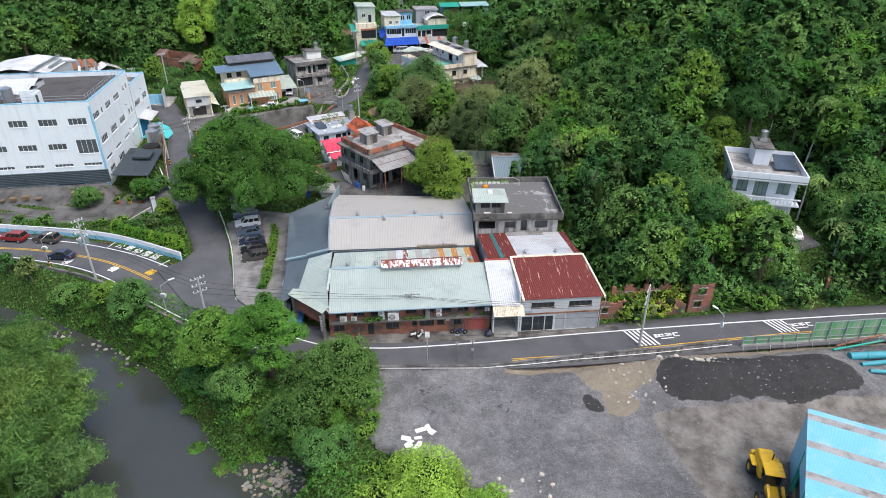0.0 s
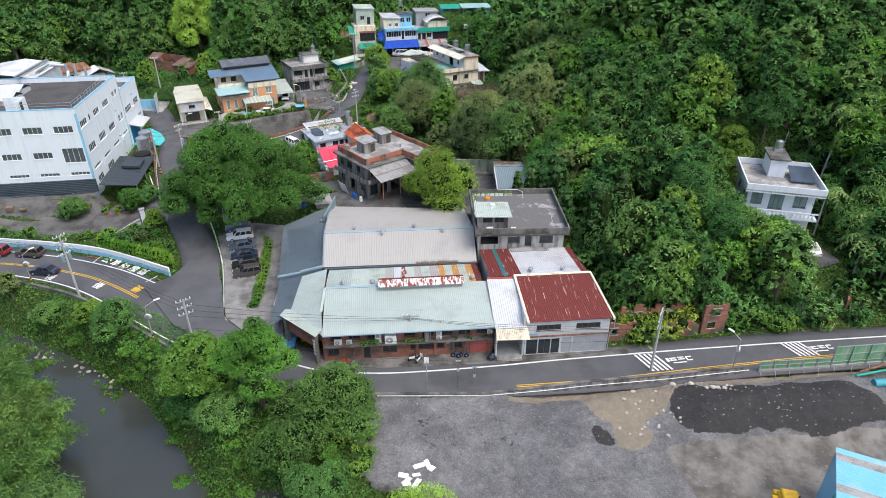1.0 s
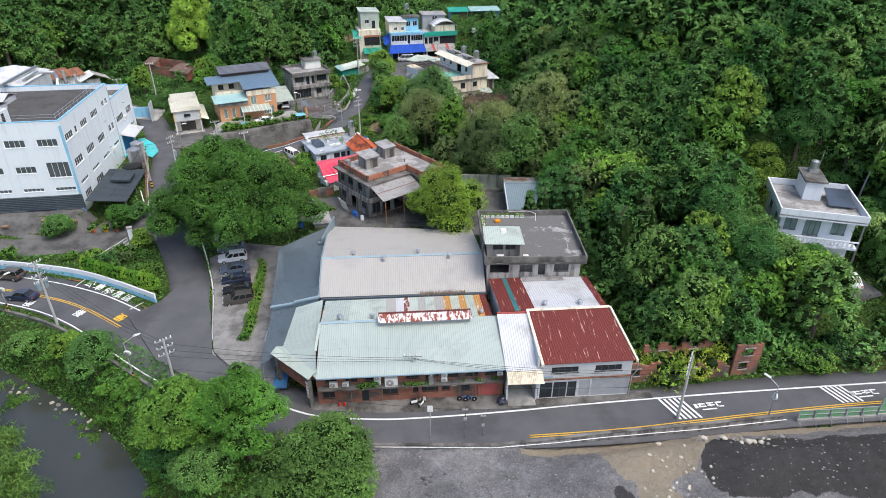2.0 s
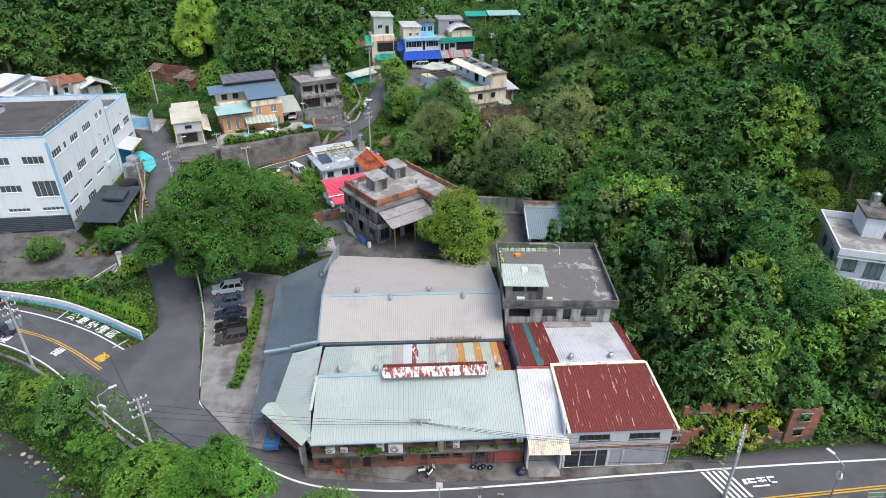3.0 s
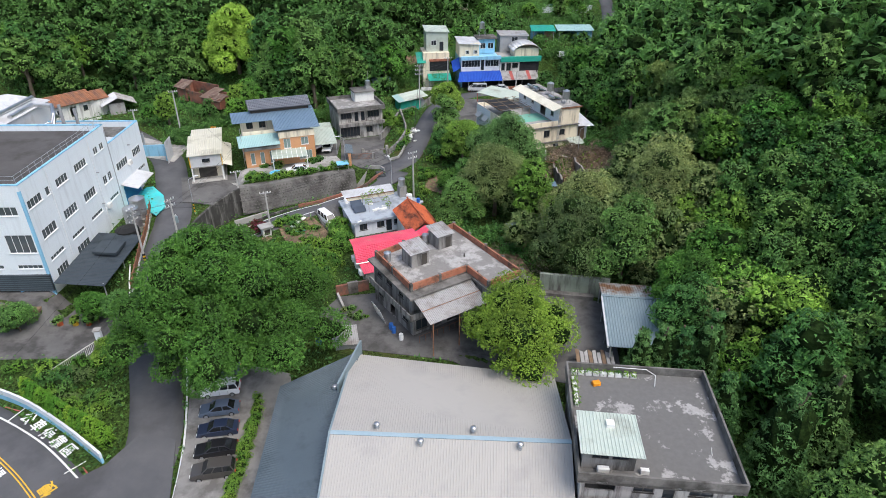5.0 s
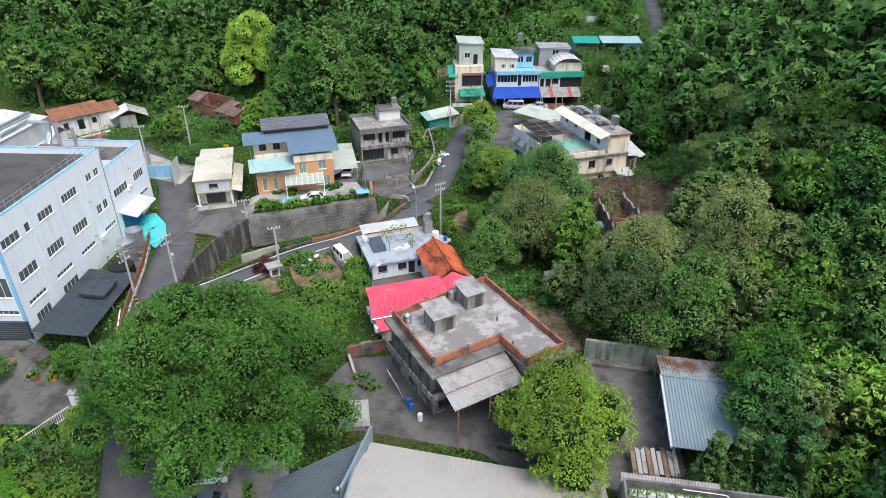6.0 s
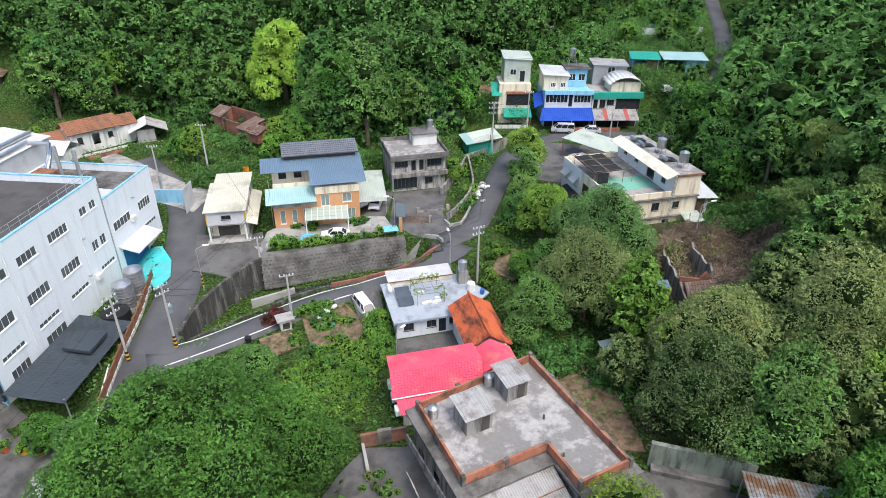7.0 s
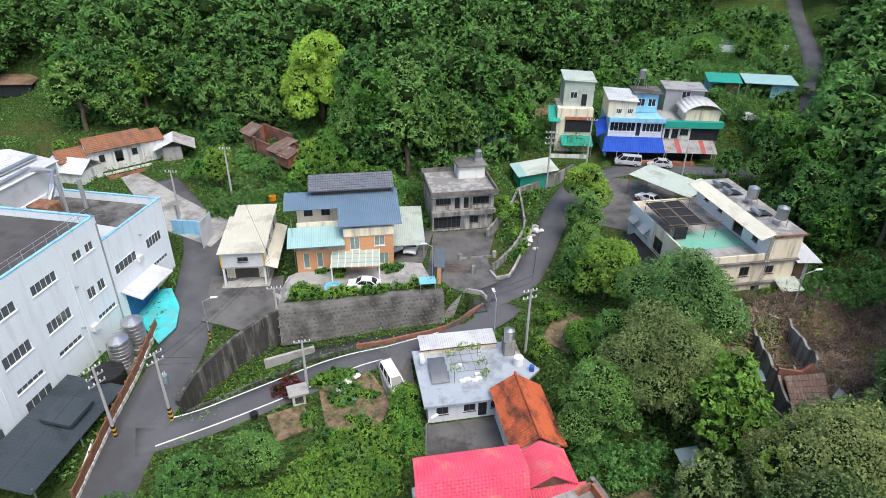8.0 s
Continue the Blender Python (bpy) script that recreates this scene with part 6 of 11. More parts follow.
    for i in range(7):
        x, y = -24.0 + 1.1 * (i % 4), 113.2 + 1.3 * (i // 4) + 0.4 * (i % 2)
        place_tree(BUSH[(1, 3, 0)[i % 3]], x, y, hgt(x, y), i * 63, 0.3 + 0.1 * (i % 3), "potted plants and weeds in the old yard", "shrub", "yard plants", "shrub")


def hexa_box(a, b, c, d, th):
    bm = bmesh.new()
    n = (Vector(b) - Vector(a)).cross(Vector(d) - Vector(a)).normalized() * th
    hexa(bm, [Vector(v) - n for v in (a, b, c, d)] + [Vector(v) for v in (a, b, c, d)])
    return bm


# ---- courtyard houses ----
def court_houses():
    p = thing("pink_roof_house", -22.4, 121.4, 0, 29, "long low house under a bright pink tiled metal roof", "house")
    h = new("body")
    h.parent = p
    h.matrix_basis = Matrix.Translation((0.1, 2.4, 0))
    shell(h, 8.8, 5.4, 2.0, 6.2, "pale_wall", {"S": [(1, 2.4, 3.6, 4.8, 2), (4, 5, 2.4, 4.6, "door"), (6.4, 7.8, 3.6, 4.8, 2)], "W": [(1.5, 2.8, 3.8, 4.8, 2)], "N": [(3, 4.4, 3.6, 4.8, 2)]})
    part("roof", tiled((-0.9, 2.0, 6.3), (9.2, 2.0, 6.3), (9.8, 5.0, 7.35), (-0.6, 5.0, 7.35), 30, 10, 0.05), "pink_roof", p)
    part("roof", sheet((9.8, 8.2, 6.9), (-0.4, 8.2, 6.9), (-0.6, 5.0, 7.35), (9.8, 5.0, 7.35), 0.3, 0.035), "pink_roof", p)
    part("lean_roof", sheet((-0.3, 0.3, 5.3), (6.4, 0.3, 5.3), (7.0, 2.2, 6.0), (-0.5, 2.2, 6.0), 0.26, 0.04), "pink_roof", p)
    part("lean_wall", boxes((0.0, 6.2, 0.6, 0.8, 2.0, 5.3)), "pale_wall", p)
    part("gutter", tubes(((-0.9, 1.95, 6.2), (9.2, 1.95, 6.2), 0.07), n=6), "steel", p)
    for i in range(3):
        part("air_conditioner", rbox(-0.75, -0.2, 1.0 + 2.1 * i, 2.0 + 2.1 * i, 4.6, 5.4, 0.05), "white_plastic", p)
    t = thing("tiled_house", -20.2, 141.2, 0, 29, "old house with a weathered orange clay tile roof", "house")
    part("wall", boxes((-1.8, 2.6, -8.0, 0.0, 2.2, 6.0)), "pale_wall", t)
    part("roof", tiled((-2.4, -8.2, 6.0), (-2.4, 0.5, 6.3), (0.3, 0.5, 8.0), (0.3, -8.2, 7.7), 28, 9), "clay_tile", t)
    part("roof", tiled((3.2, 0.5, 6.0), (3.2, -8.2, 5.8), (0.3, -8.2, 7.7), (0.3, 0.5, 8.0), 28, 9), "clay_tile", t)
    part("ridge_cap", tubes(((0.3, -8.3, 7.85), (0.3, 0.6, 8.15), 0.16), n=8), "clay_tile", t)
    part("gable", prism_wall([(-2.0, 6.1), (0.3, 7.85), (2.8, 6.1)], 0.35, 0.55), "white_paint", t)
    part("roof", tiled((-2.2, -12.4, 5.7), (-2.2, -8.2, 5.7), (0.3, -8.2, 7.2), (0.3, -12.4, 7.2), 14, 8, 0.05), "pink_roof", t)
    part("roof", tiled((2.8, -8.2, 5.6), (2.8, -12.4, 5.6), (0.3, -12.4, 7.2), (0.3, -8.2, 7.2), 14, 8, 0.05), "pink_roof", t)
    part("gable", prism_wall([(-1.8, 5.7), (0.3, 7.0), (2.4, 5.7)], -12.2, -12.0), "wood", t)
    part("wall", boxes((-1.6, 2.4, -12.0, -8.0, 2.2, 5.7)), "pale_wall", t)
    part("roof", sheet((-1.8, -14.6, 5.0), (3.6, -14.6, 5.0), (3.6, -12.2, 5.6), (-1.8, -12.2, 5.6), 0.26, 0.04), "pink_roof", t)
    h = thing("flat_roof_house", -28.3, 137.0, 0, 29.5, "white single-storey house with a blue-grey flat roof", "house")
    w, d = 8.4, 8.4
    shell(h, w, d, 2.2, 5.2, "white_paint", {"S": [(0.9, 2.2, 3.6, 4.7, 2), (3.9, 5.2, 3.6, 4.7, 2), (5.5, 6.5, 2.7, 4.75, "door"), (6.9, 8.1, 3.7, 4.7, 2)], "W": [(3, 4.4, 3.6, 4.7, 2)]}, frame="frame_dark")
    part("roof_slab", prism([(-0.5, -0.6), (8.7, -0.6), (13.4, 3.2), (10.5, d + 0.4), (-0.5, d + 0.4)], 5.2, 5.5), surface("blue_grey_roof", (0.33, 0.37, 0.41), (0.42, 0.46, 0.5), 0.3, 0.8, stain=(0.22, 0.24, 0.26), amount=0.45, stain_scale=0.4, relief=0.004), h, "worn blue-grey painted roof")
    part("wall", boxes((w, 12.2, 3.4, d, 2.2, 5.2)), "grey_wall", h)
    part("back_canopy", sheet((0.4, d - 0.6, 6.2), (9.6, d - 0.6, 6.2), (9.6, d + 1.8, 6.6), (0.4, d + 1.8, 6.6), 0.26, 0.05), "white_sheet", h, "white corrugated canopy with rusty edges")
    part("canopy_edge", boxes((0.4, 9.6, d - 0.66, d - 0.61, 6.1, 6.24)), "rust_metal", h)
    part("canopy_front", boxes((0.5, 9.5, d - 0.5, d - 0.35, 5.5, 6.15)), "cream_paint", h)
    for i in range(3):
        part("solar_panel", hexa_box((0.9 + 0.01 * i, 2.6 + 1.25 * i, 5.7), (2.9, 2.6 + 1.25 * i, 5.7), (2.9, 3.75 + 1.25 * i, 6.3), (0.9 + 0.01 * i, 3.75 + 1.25 * i, 6.3), 0.06), "panel_glass", h)
    part("heater_tank", tubes(((0.3, 5.6, 6.4), (0.3, 6.9, 6.4), 0.28), n=10), "white_plastic", h)
    part("tower", boxes((10.0, 11.3, d - 2.4, d - 1.0, 5.5, 7.5)), "grey_wall", h)
    water_tank(h, 10.65, d - 1.7, 7.5, 0.62, 1.3)
    water_tank(h, 11.2, d - 4.0, 5.5, 0.55, 1.1, "white_plastic")
    part("drum", tubes(((12.4, d - 5.3, 5.5), (12.4, d - 5.3, 6.2), 0.3), n=10), "bluebar", h)
    trellis = new("trellis")
    trellis.parent = h
    for x in (3.3, 6.9):
        for y in (2.4, 6.6):
            part("post", tubes(((x, y, 5.5), (x, y, 7.2), 0.03), n=5), "wood", trellis)
    for y in (2.4, 3.8, 5.2, 6.6):
        part("rail", tubes(((3.3, y, 7.2), (6.9, y, 7.2), 0.025), n=5), "wood", trellis)
    for x in (3.3, 4.5, 5.7, 6.9):
        part("rail", tubes(((x, 2.4, 7.23), (x, 6.6, 7.23), 0.025), n=5), "wood", trellis)
    rng = np.random.default_rng(21)
    v, f = leaf_cloud(rng, [(3.4, 3.2, 7.0), (3.5, 5.8, 7.1), (5.2, 6.5, 7.2), (6.8, 4.4, 6.6), (6.9, 3.0, 6.2), (6.6, 6.6, 7.1)], [0.7, 0.6, 0.7, 0.7, 0.5, 0.6], [90] * 6, 0.14)
    o = new("vine", raw_mesh("vine", v, f, "leaf_hedge"))
    o.parent = h
    for i, (x, y) in enumerate(((4.3, 2.6), (4.9, 2.8), (5.6, 2.5), (6.2, 2.7), (4.4, 5.2), (6.2, 3.4))):
        part("white_box", rbox(x - 0.35, x + 0.35, y - 0.22, y + 0.22, 5.5, 5.8, 0.03), "white_plastic", h)


def prism_wall(profile, y0, y1):
    """An upright plate with the outline (x, z)."""
    bm = bmesh.new()
    a, b = [bm.verts.new((x, y0, z)) for x, z in profile], [bm.verts.new((x, y1, z)) for x, z in profile]
    bm.faces.new(a)
    bm.faces.new(b[::-1])
    n = len(profile)
    for i in range(n):
        bm.faces.new((a[i], a[(i + 1) % n], b[(i + 1) % n], b[i]))
    return bm


factory()
old_house()
court_houses()


# ---- orange house above the retaining wall, its neighbours ----
def orange_house():
    t = thing("orange_house", -53.4, 153.6, 0, 28, "three-storey orange tiled house with blue and dark roofs", "house")
    z = 6.4
    h = new("body")
    h.parent = t
    shell(h, 6.6, 9.0, z, 10.4, "orange_tile", {"S": [(0.9, 1.7, 7.3, 9.6, 1), (2.7, 3.5, 7.3, 9.6, 1), (4.5, 5.3, 7.3, 9.6, 1)], "W": [(2, 3.4, 7.6, 9.2, 2), (5.5, 7, 7.6, 9.2, 2)]}, pane="curtain_glass")
    h = new("body")
    h.parent = t
    h.matrix_basis = Matrix.Translation((6.6, -0.3, 0))
    shell(h, 6.6, 9.3, z, 12.0, "orange_tile", {"S": [(0.7, 2.0, 9.9, 11.8, 2), (4.0, 5.4, 10.3, 11.8, 2), (3.4, 5.9, 7.4, 9.1, 4)], "E": [(2, 3.4, 9.9, 11.2, 2)]}, pane="curtain_glass")
    part("cream_band", boxes((6.5, 13.3, -0.42, -0.3, 12.0, 13.2)), "cream_paint", t)
    part("balcony", boxes((6.6, 13.2, -0.3, 0.0, 12.0, 13.2)), "cream_paint", t)
    part("terrace", boxes((6.62, 13.18, 0.0, 8.9, 12.0, 12.2)), "concrete", t)
    part("terrace", boxes((0.02, 6.58, 0.02, 8.9, 10.4, 10.6)), "concrete", t)
    part("band", boxes((-0.1, 6.6, -0.1, 0.0, 10.1, 10.6)), "concrete", t)
    for x in (0.0, 3.1, 6.1):
        part("column", boxes((x, x + 0.4, -0.15, 0.15, 10.6, 11.6)), "concrete", t)
    bm = bmesh.new()
    for i in range(12):
        tube(bm, (0.5 + 0.5 * i, 0.0, 10.6), (0.5 + 0.5 * i, 0.0, 11.4), 0.03, n=5)
    tube(bm, (0.3, 0, 11.4), (6.3, 0, 11.4), 0.05, n=6)
    part("railing", bm, "frame_dark", t)
    part("upper_wall", boxes((0.2, 13.0, 5.0, 8.8, 10.6, 14.4)), "cream_paint", t)
    m4 = Matrix.Translation((0, 5.0, 0))
    for u in (3.6, 1.2, 8.4, 11.0):
        window(t, m4, u, u + 1.2, 12.8, 14.0, 2, "frame_dark", inset=-0.03, sill=False)
    part("aqua_roof", sheet((-1.0, -1.4, 11.3), (6.6, -1.4, 11.3), (6.6, 2.8, 12.2), (-1.0, 2.8, 12.2), 0.3, 0.04), "aqua_sheet", t, "pale aqua translucent roof sheets")
    part("cream_wall", boxes((0.2, 6.5, 2.9, 3.1, 11.6, 12.8)), "cream_paint", t)
    part("roof", sheet((5.9, -0.8, 13.7), (14.4, -0.8, 13.7), (14.4, 7.0, 15.6), (5.9, 7.0, 15.6), 0.26, 0.05), "blue_roof", t)
    part("roof", sheet((-1.4, 3.2, 14.6), (5.9, 3.2, 14.6), (5.9, 7.0, 15.59), (-1.4, 7.0, 15.59), 0.26, 0.05), "blue_roof", t)
    part("top_roof", tiled((2.0, 5.6, 16.2), (14.0, 5.6, 16.2), (14.0, 8.9, 17.3), (2.0, 8.9, 17.3), 36, 7, 0.06), "dark_tile", t)
    part("top_roof", tiled((14.0, 11.6, 16.0), (2.0, 11.6, 16.0), (2.0, 8.9, 17.3), (14.0, 8.9, 17.3), 36, 6, 0.06), "dark_tile", t)
    part("top_wall", boxes((2.4, 13.6, 6.2, 11.2, 14.4, 16.2)), "frame_dark", t)
    part("side_awning", tiled((13.2, 0.2, 8.8), (13.2, 3.6, 8.8), (14.6, 3.6, 9.3), (14.6, 0.2, 9.3), 10, 4, 0.05), "dark_tile", t)
    part("pipe", tubes(((-0.3, 1.0, 6.4), (-0.3, 1.0, 14.4), 0.05)), "steel", t)
    # pergola with pale panels over the parked car
    p = thing("pergola", -47.6, 152.6, 0, 24, "white pergola with pale translucent panels", "pergola")
    for i in range(7):
        for j in range(5):
            x, y = -0.05 + 0.92 * i, 0.0 + 0.95 * j
            part("panel", slab([(x, y, 9.3 + 0.12 * j), (x + 0.84, y, 9.3 + 0.12 * j), (x + 0.84, y + 0.87, 9.42 + 0.12 * j), (x, y + 0.87, 9.42 + 0.12 * j)], 0.03), "clear_panel", p)
    bm = bmesh.new()
    for i in range(8):
        hexa(bm, [(-0.12 + 0.92 * i, -0.1, 9.18), (-0.03 + 0.92 * i, -0.1, 9.18), (-0.03 + 0.92 * i, 4.8, 9.8), (-0.12 + 0.92 * i, 4.8, 9.8), (-0.12 + 0.92 * i, -0.1, 9.34), (-0.03 + 0.92 * i, -0.1, 9.34), (-0.03 + 0.92 * i, 4.8, 9.96), (-0.12 + 0.92 * i, 4.8, 9.96)])
    part("beam", bm, "frame_white", p, kind="stuff")
    for x in (0, 6.3):
        part("post", boxes((x - 0.08, x + 0.08, 0, 0.16, 6.4, 9.3)), "frame_white", p)
    c = thing("carport", -42.2, 160.6, 0, 24, "carport with a pale green sheet roof", "carport")
    for j in range(3):
        part("roof_sheet", sheet((0, 0.2 + 3.4 * j, 9.3 + 0.35 * j), (4.6, 0.2 + 3.4 * j, 9.3 + 0.35 * j), (4.6, 3.7 + 3.4 * j, 9.7 + 0.35 * j), (0, 3.7 + 3.4 * j, 9.7 + 0.35 * j), 0.26, 0.04), "pale_sheet", c)
    for x, y in ((0.1, 0.4), (4.4, 0.4), (4.4, 10)):
        part("post", tubes(((x, y, 6.4), (x, y, 9.4), 0.06)), "galv", c)
    # small stilted white house
    s = thing("stilt_house", -62.4, 149.2, 0, 25, "small white house raised over an open ground floor", "house")
    w, d = 5.7, 13.2
    h = new("body")
    h.parent = s
    shell(h, w, d, 8.1, 10.4, "white_sheet", {"S": [(2.2, 3.6, 8.9, 9.6, 2)], "E": [(2.2, 3.2, 8.7, 9.8, 1), (5.6, 6.8, 8.7, 9.8, 2), (9.6, 10.8, 8.7, 9.8, 2)]}, frame="frame_dark")
    part("floor", boxes((0, w, 0, d, 7.9, 8.1)), "concrete", s)
    part("roof", sheet((-0.3, -0.4, 10.4), (w + 0.35, -0.4, 10.4), (w + 0.35, 9.6, 11.0), (-0.3, 9.6, 11.0), 0.34, 0.06), "cream_sheet", s)
    part("roof", sheet((0.2, 9.6, 10.7), (w + 0.35, 9.6, 10.7), (w + 0.35, d + 0.4, 10.95), (0.2, d + 0.4, 10.95), 0.34, 0.06), "cream_sheet", s)
    part("corner_trim", boxes((-0.06, 0.1, -0.06, 0.1, 8.1, 10.4)), "yellow", s)
    part("corner_trim", boxes((w - 0.1, w + 0.06, -0.06, 0.1, 8.1, 10.4)), "yellow", s)
    part("side_awning", sheet((w + 1.7, d - 1, 7.9), (w + 1.7, -0.4, 7.9), (w + 0.02, -0.4, 8.5), (w + 0.02, d - 1, 8.5), 0.3, 0.04), "cream_sheet", s)
    for y in (0.15, 4.4, 8.8, 12.9):
        for x in (0.15, w - 0.15):
            part("post", boxes((x - 0.13, x + 0.13, y - 0.13, y + 0.13, 4.6, 7.9)), "pale_wall", s)
    part("back_wall", boxes((0.3, w - 0.3, 1.8, 2.0, 4.6, 7.9)), "cream_paint", s)
    part("door", boxes((1.2, 4.4, 1.76, 1.796, 5.3, 7.4)), "frame_dark", s)
    part("side_wall", boxes((0.05, 0.2, 1.8, d - 0.3, 4.6, 7.9), (w - 0.2, w - 0.05, 1.8, d - 0.3, 4.6, 7.9)), "pale_wall", s)
    part("plinth", boxes((-0.3, w + 0.4, -0.6, d, 4.2, 5.25)), "concrete", s)


def dark_house():
    t = thing("dark_house", -39.9, 170.8, 0, 29.7, "two-storey grey house with black stained parapets", "house")
    w, d = 9.5, 8.6
    hs = {"S": [(0.5, 2.8, 11.4, 12.6, 4), (3.4, 4.2, 10.6, 12.6, "door"), (4.8, 5.6, 10.6, 12.6, "door"), (6.2, 8.8, 11.2, 12.6, 4), (0.2, 4.4, 7.4, 9.6, 6), (5.8, 7.2, 8.0, 9.2, 2)]}
    shell(t, w, d, 6.4, 13.0, "stained_wall", hs, frame="frame_dark")
    part("balcony", boxes((-0.2, w + 0.2, -0.9, 0.0, 9.8, 10.5)), "grey_wall", t)
    part("roof_slab", boxes((-0.4, w + 0.4, -1.0, d + 0.2, 13.0, 13.2)), "old_roof", t)
    for r in ((-0.4, w + 0.4, -1.0, -0.8), (-0.4, w + 0.4, d, d + 0.2), (-0.4, -0.2, -0.8, d), (w + 0.2, w + 0.4, -0.8, d)):
        part("parapet", boxes((*r, 12.9, 13.9)), "dark_concrete", t)
    part("stair_house", boxes((5.0, 9.3, 5.2, 8.4, 13.2, 15.2)), "pale_wall", t)
    part("stair_roof", boxes((4.8, 9.6, 4.8, 8.7, 15.2, 15.45)), "dark_concrete", t)
    water_tank(t, 8.6, 7.2, 15.9, 0.6, 1.1)
    part("tank_stand", boxes((8.0, 9.2, 6.6, 7.8, 15.45, 15.9)), "galv", t)
    part("antenna", tubes(((8.9, 7.9, 15.4), (8.9, 7.9, 19.0), 0.03), n=5), "galv", t)
    part("side_roof", sheet((9.6, 0.2, 9.0), (11.6, 0.2, 9.0), (11.6, 3.5, 9.4), (9.6, 3.5, 9.4), 0.3, 0.04), "grey_sheet", t)
    for x in (2.4, 7.4):
        part("gate_pier", boxes((x - 0.25, x + 0.25, -9.3, -8.8, 6.0, 7.9)), "concrete", t)
    part("gate_beam", boxes((2.65, 7.15, -9.15, -8.95, 6.9, 7.3)), "grey_wall", t)
    g = thing("green_shed", -30.6, 190.5, 0, 28, "small shed with green sheet walls and a pale roof", "shed")
    part("wall", boxes((0, 5.0, 0, 4.6, 7, 9.9)), "green_sheet", g)
    part("wall", boxes((5.0, 6.0, 0.3, 4.6, 7, 9.7)), "galv", g)
    part("roof", sheet((-0.6, -0.8, 9.9), (-0.6, 5.4, 9.9), (6.6, 5.4, 10.9), (6.6, -0.8, 10.9), 0.3, 0.04), "pale_sheet", g)
    part("roof_edge", slab([(-0.7, -0.8, 9.95), (0.9, -0.8, 10.2), (0.9, 5.4, 10.2), (-0.7, 5.4, 9.95)], 0.03), "aqua_sheet", g)
    b = thing("hut", -39.0, 199.5, 0, 20, "small grey hut with a dark sheet roof", "hut")
    part("wall", boxes((0, 4, 0, 3, 8.5, 11.2)), "galv", b)
    part("roof", sheet((-0.4, -0.5, 11.1), (4.5, -0.5, 11.1), (4.5, 3.5, 12.2), (-0.4, 3.5, 12.2), 0.3, 0.04), "blue_roof", b)


def blue_row():
    """Three joined houses with lean-to awnings across the lane."""
    t = thing("green_box_house", -26.9, 203.2, 0, 16, "narrow house with a pale green upper box and green awnings", "house")
    part("wall", boxes((0, 6.6, 2.0, 9.0, 9.0, 18.0)), "cream_paint", t)
    part("front", boxes((1.6, 6.6, 1.85, 2.0, 13.6, 16.0)), "black_net", t, "dark netted balcony front")
    part("band", boxes((1.5, 6.7, 1.6, 2.0, 16.0, 16.5)), "brick", t)
    part("box", boxes((1.0, 6.5, 3.4, 9.0, 18.0, 23.0)), "pale_sheet", t, "pale green sheet metal storey")
    m4 = Matrix.Translation((0, 3.4, 0))
    window(t, m4, 2.2, 3.5, 19.6, 20.8, 2, inset=-0.03, sill=False)
    window(t, m4, 4.3, 5.3, 18.2, 20.4, 1, "frame_dark", inset=-0.03, sill=False)
    part("box_roof", sheet((0.7, 3.0, 23.0), (6.8, 3.0, 22.7), (6.8, 9.2, 23.2), (0.7, 9.2, 23.5), 0.3, 0.05), "pale_sheet", t)
    part("awning", sheet((1.0, -0.8, 11.8), (6.8, -0.8, 11.8), (6.8, 2.0, 12.9), (1.0, 2.0, 12.9), 0.26, 0.05), "green_sheet", t)
    part("awning", sheet((-1.6, 1.0, 15.8), (0.6, 1.0, 15.8), (0.6, 5.5, 17.6), (-1.6, 5.5, 17.6), 0.26, 0.05), "green_sheet", t)
    part("low_wall", boxes((-1.0, 6.0, -1.6, -1.4, 8.8, 10.4)), "pale_wall", t)
    for x in (1.2, 6.5):
        part("post", tubes(((x, -0.7, 9.2), (x, -0.7, 11.9), 0.05)), "galv", t)
    b = thing("blue_house", -17.9, 205.6, 0, 16, "house with sky blue upper floor and a bright blue awning", "house")
    part("body", boxes((0, 9.8, 0.3, 9.0, 9.4, 16.9)), "sky_paint", b)
    w_ = wall(b, "S", 9.8, 9.0, 13.6, 16.6, "white_paint", [(0.2, 4.8, 14.7, 16.4), (5.0, 5.8, 13.9, 16.4), (6.1, 9.6, 14.7, 16.3)], 0.2)
    m4 = side_matrix("S", 9.8, 9)
    window(w_, m4, 0.2, 4.8, 14.7, 16.4, 6)
    window(w_, m4, 6.1, 9.6, 14.7, 16.3, 5)
    window(w_, m4, 5.0, 5.8, 13.9, 16.4, 1, "frame_dark", sill=False, name="door")
    part("fascia", boxes((-0.2, 10.0, -0.7, 0.0, 16.6, 17.4)), "sky_paint", b)
    part("awning", sheet((-1.4, -3.6, 12.0), (10.0, -3.6, 12.0), (10.0, -0.1, 13.7), (-0.4, -0.1, 13.7), 0.4, 0.06), "blue_tarp", b, "bright blue awning sheets")
    part("side_awning", sheet((-2.0, 3.6, 15.5), (-2.0, 0.0, 13.6), (-0.1, 0.0, 14.6), (-0.1, 3.6, 16.4), 0.4, 0.05), "blue_tarp", b)
    part("top_box", boxes((-0.3, 4.7, 1.2, 7.0, 17.0, 20.2)), "cream_paint", b)
    for u in (1.2, 3.2):
        window(b, Matrix.Translation((0, 1.2, 0)), u, u + 1.0, 17.7, 18.6, 3, inset=-0.03, sill=False)
    part("top_roof", sheet((-0.6, 0.7, 20.3), (5.1, 0.7, 20.0), (5.1, 7.4, 20.6), (-0.6, 7.4, 20.9), 0.3, 0.05), "white_sheet", b)
